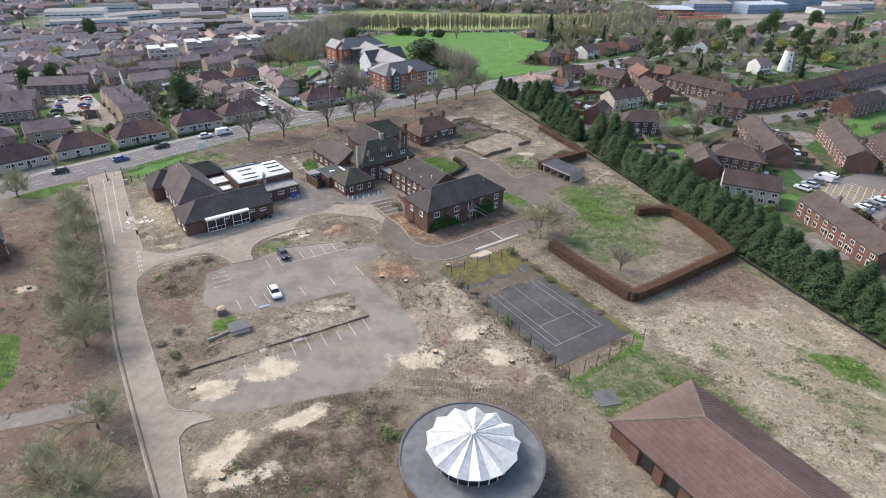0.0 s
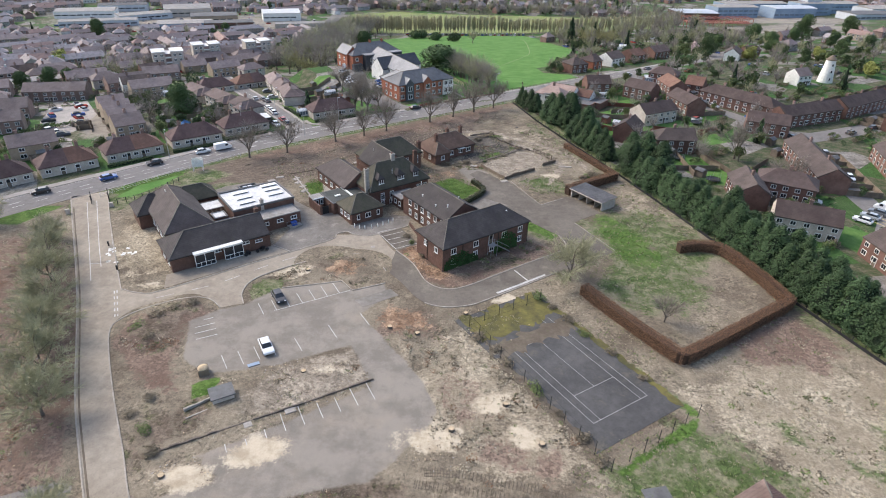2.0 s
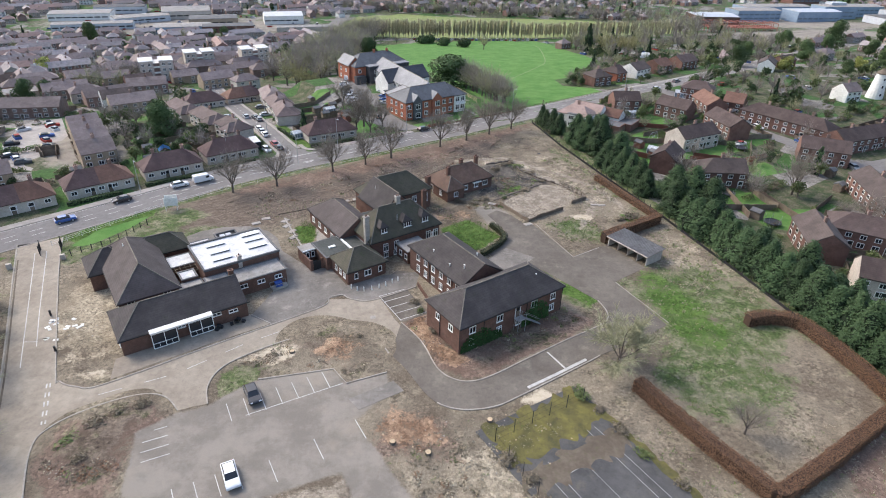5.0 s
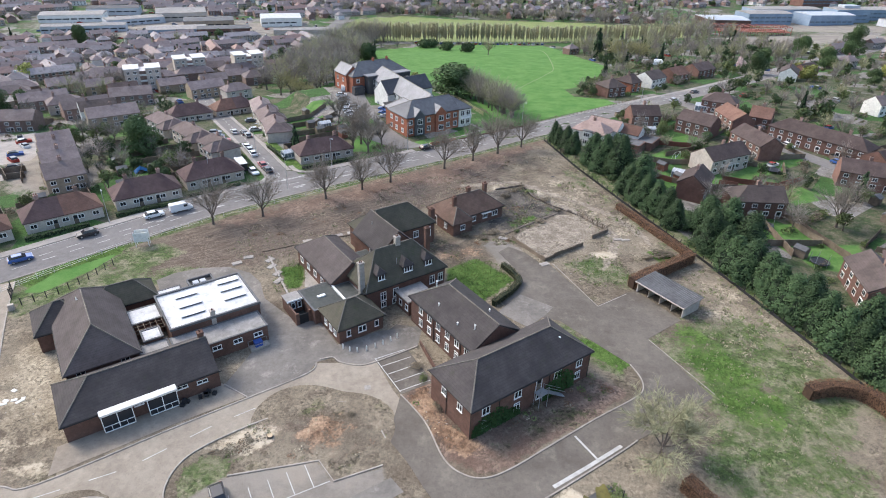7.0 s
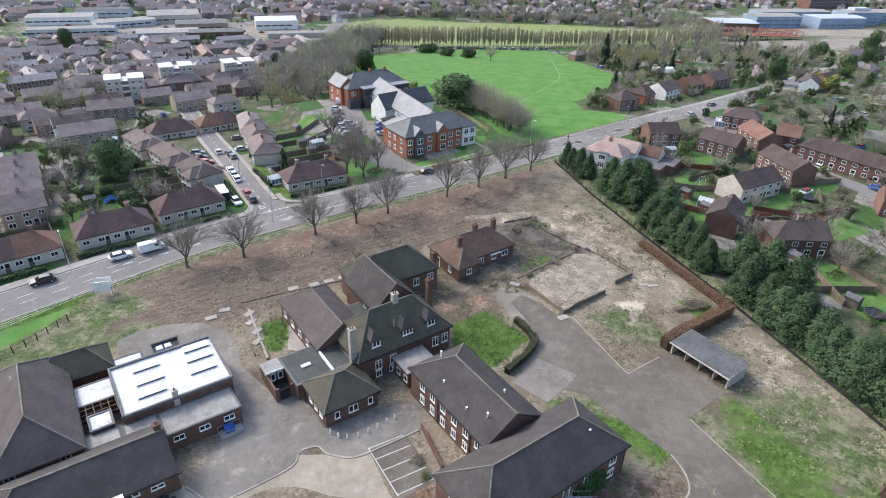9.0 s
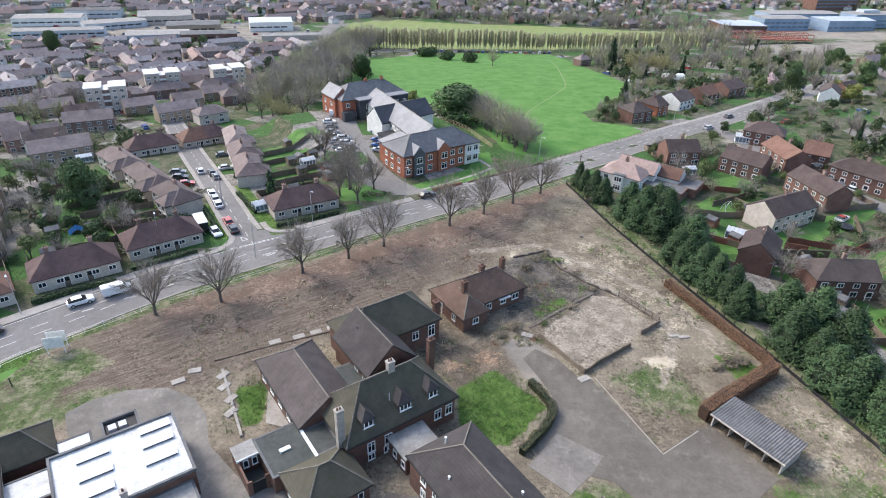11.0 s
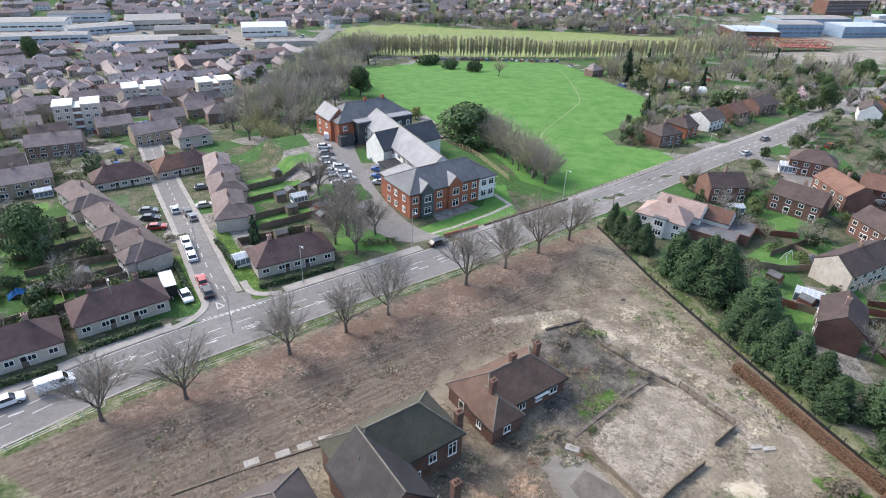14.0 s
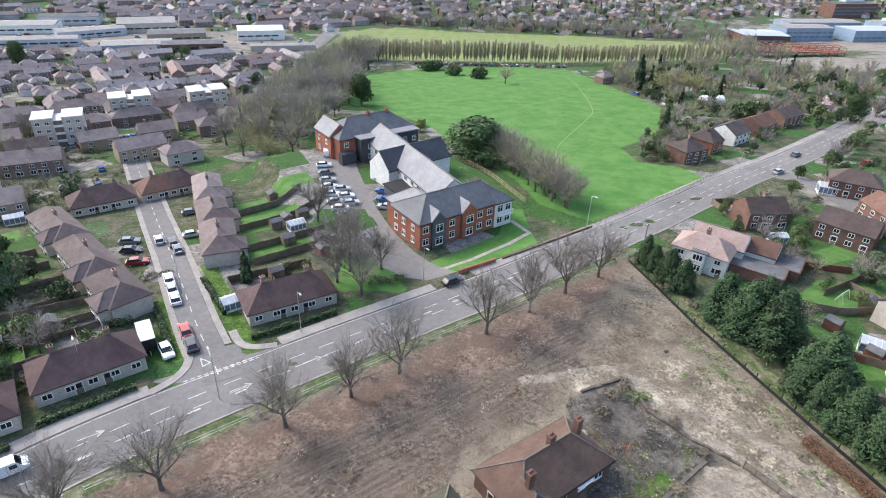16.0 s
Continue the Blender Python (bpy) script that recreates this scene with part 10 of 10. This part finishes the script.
while len(rows) < 3000:
    x, y = rng.uniform(-210, 225), rng.uniform(125, 400)
    if abs(x) > 90 + 0.78 * (y - 60) or not free(x, y, 1.0):
        continue
    if 38 < x < 100 and 140 < y < 250 and rng.random() < 0.65:
        continue
    s, a = rng.uniform(0.4, 1.15), rng.uniform(0, 360)
    for k in range(rng.choice((1, 2, 3, 6))):
        c = rng.uniform(0.8, 1.1)
        rows.append((rng.choice(BUSHES), pose(x + k * 1.5 * math.cos(radians(TURN)) * s, y + k * 1.5 * math.sin(radians(TURN)) * s, 0, 0, 0, a + 60 * k) @ Matrix.Diagonal((s * c, s * c, s * rng.uniform(0.6, 1.0), 1))))
stamp("garden_bushes", rows, "green and brown garden bushes between the houses", "bushes")
stamp("distant_houses", FAR_HOUSES, "distant brick and rendered houses with brown roofs", "houses")
stamp("distant_trees", FAR_TREES, "distant bare and evergreen trees among the houses", "trees")
stamp("distant_cars", FAR_CARS, "distant parked cars of many colours", "cars")


# industrial sheds
def works(x, y, L, W, h, turn, wall, top, label, ridge=1.2):
    ob = thing("industrial_shed", pose(x, y, 0, 0, 0, turn), label, "building", "industrial sheds")
    part("wall", boxes((-L / 2, L / 2, -W / 2, W / 2, -0.1, h)), wall, ob)
    bm = bmesh.new()
    roof(bm, -L / 2, L / 2, -W / 2, W / 2, h + 0.1, h + ridge, "u", "gg", 0.2)
    part("roof", bm, top, ob)
    for z in ([h * 0.4] if h < 8 else [3.2 + 3.6 * k for k in range(int((h - 3) / 3.6))]):
        for k in range(int(L / 6) if h > 4 else 0):
            u = -L / 2 + 3 + 6 * k
            part("window", boxes((u - 2.4, u + 2.4, -W / 2 - 0.06, -W / 2, z, z + (1.0 if h < 8 else 1.5))), GLASS if h < 8 else PANE_FAR, ob)
    if h > 11:
        part("plant_room", boxes((-L * 0.2, L * 0.25, -W * 0.2, W * 0.25, h, h + 3.2)), PALE_CLAD, ob)
    part("door", boxes((L / 2, L / 2 + 0.06, -2, 2, 0, min(4, h - 0.5))), PALE_CLAD, ob)


for row in (
    (-166, 610, 34, 22, 7, 20, RENDER_W, CANOPY, "white gabled industrial shed beyond the terraces", 2.4),
    (-262, 628, 42, 30, 7, 24, RENDER, FELT_LT, "white-roofed industrial shed beyond the terraces", 2.6),
    (-289, 594, 46, 18, 5, 40, PALE_CLAD, FELT_LT, "long pale-roofed industrial shed beyond the terraces"),
    (-306, 549, 60, 14, 5, 22, PALE_CLAD, FELT_LT, "long pale industrial shed beyond the terraces"),
    (-232, 549, 44, 20, 5, 22, BLUE_CLAD, FELT_LT, "low blue-grey industrial shed"),
    (-197, 556, 40, 16, 5, 20, BRICK_EST, FELT, "low brown workshop beyond the terraces"),
    (-222, 590, 40, 22, 6, 22, BRICK_TAN, FELT, "grey-roofed industrial shed beyond the terraces"),
    (-345, 600, 50, 24, 6, 20, RENDER_W, FELT_LT, "long white industrial shed beyond the terraces"),
    (-330, 640, 44, 18, 6, 20, PALE_CLAD, CORRUG, "long grey industrial shed beyond the terraces"),
    (-179.6, 280.4, 34, 9, 3.2, 39, RENDER, FELT_LT, "long low workshop with pale roof among the terraces"),
    (-137, 566, 44, 9, 3.5, 17, RENDER, FELT_LT, "long low workshop with pale roof"),
    (238, 664, 40, 30, 8, 6, BRICK_EST, PALE_CLAD, "brick and white flat-roofed works building"),
    (287, 690, 48, 22, 11, 14, BLUE_CLAD, FELT_LT, "blue glazed office and plant building"),
    (345, 690, 50, 24, 10, 14, BLUE_CLAD, PALE_CLAD, "large blue clad works building"),
    (330, 745, 80, 22, 10, 14, BLUE_CLAD, FELT_LT, "pale flat-roofed works building"),
    (395, 640, 46, 24, 6, 14, PALE_CLAD, FELT, "pale clad works building beyond the field"),
    (415, 745, 60, 24, 11, 14, BLUE_CLAD, FELT_LT, "blue clad works building beyond the field"),
    (380, 715, 40, 20, 13, 14, BLUE_CLAD, FELT_LT, "tall pale works building beyond the field"),
    (440, 690, 50, 24, 9, 18, PALE_CLAD, FELT_LT, "blue clad works building beyond the field"),
    (436, 880, 62, 20, 15, 18, BRICK_EST, FELT, "tall brick block beyond the works"),
):
    works(*row)
st = thing("steel_frame", pose(226, 572, 0, 0, 0, 4) @ Matrix.Scale(1.2, 4), "red steel frame of a half-demolished building", "building")
for k in range(11):
    u = -24 + 4.8 * k
    bm = bmesh.new()
    for v in (-6, 0, 6):
        bar(bm, (u, v, -0.1), (u, v, 6.5), 0.22)
    bar(bm, (u, -6, 6.4), (u, 6, 6.4), 0.2)
    bar(bm, (u, -6, 3.4), (u, 6, 3.4), 0.2)
    part("portal", bm, RED_STEEL, st)
for v in (-6, 0, 6):
    for z in (3.4, 6.4):
        bm = bmesh.new()
        bar(bm, (-24, v, z), (24, v, z), 0.2)
        part("beam", bm, RED_STEEL, st)
part("floor_deck", boxes((-24, 24, -6, 6, 3.1, 3.25)), RED_STEEL, st)
gh = thing("polytunnel", pose(99, 398, 0, 0, 0, 10), "white curved polytunnel near the park", "greenhouse")
bm = bmesh.new()
side = [(3 * math.cos(a), 2.6 * math.sin(a)) for a in (math.pi * k / 10 for k in range(11))]
lo = [[bm.verts.new((x, y, z)) for y, z in side] for x in (-5, 5)]
for k in range(10):
    bm.faces.new((lo[0][k], lo[0][k + 1], lo[1][k + 1], lo[1][k]))
bm.faces.new(lo[0])
bm.faces.new(lo[1][::-1])
part("cover", bm, RENDER_W, gh)
part("door", boxes((-5.06, -4.98, -0.6, 0.6, 0, 2)), WOOD, gh)
bm = bmesh.new()
ribbon(bm, smooth([(17, 300), (17.2, 308), (21, 325), (37.4, 362.4), (43.4, 383.6), (47.7, 444.2), (46.5, 472.6)], 5), 0.4, -0.05, 0.02)
solo("park_path", bm, WORN_GRASS, Matrix(), "worn pale footpath across the park", "path", kind="structure")


# ==== the lie of the land ====
def drape(ob):
    """Lets a long thing follow the slope of the ground under it."""
    m = ob.matrix_basis if ob.parent is None else ob.parent.matrix_basis @ ob.matrix_basis
    for v in ob.data.vertices:
        q = m @ v.co
        v.co.z += ground_z(q.x, q.y)


for ob in [o for o in scene.objects if o.parent is None and o.type in ("EMPTY", "MESH")]:
    if ob.get("kind") == "stuff" and ob.name != "tyre_tracks" or ob.name == "ground":
        continue
    x, y = ob.matrix_basis.translation.xy
    if ob.get("kind") == "structure" and ob.type == "MESH":
        drape(ob)
    elif ob.get("category") in ("fence", "hedge", "wall"):
        for o in [ob] + list(ob.children):
            if o.type == "MESH" and o.data.users == 1:
                drape(o)
            elif o.type == "MESH":
                o.location.z += ground_z(x + o.location.x, y + o.location.y)
    else:
        ob.location.z += ground_z(x, y)
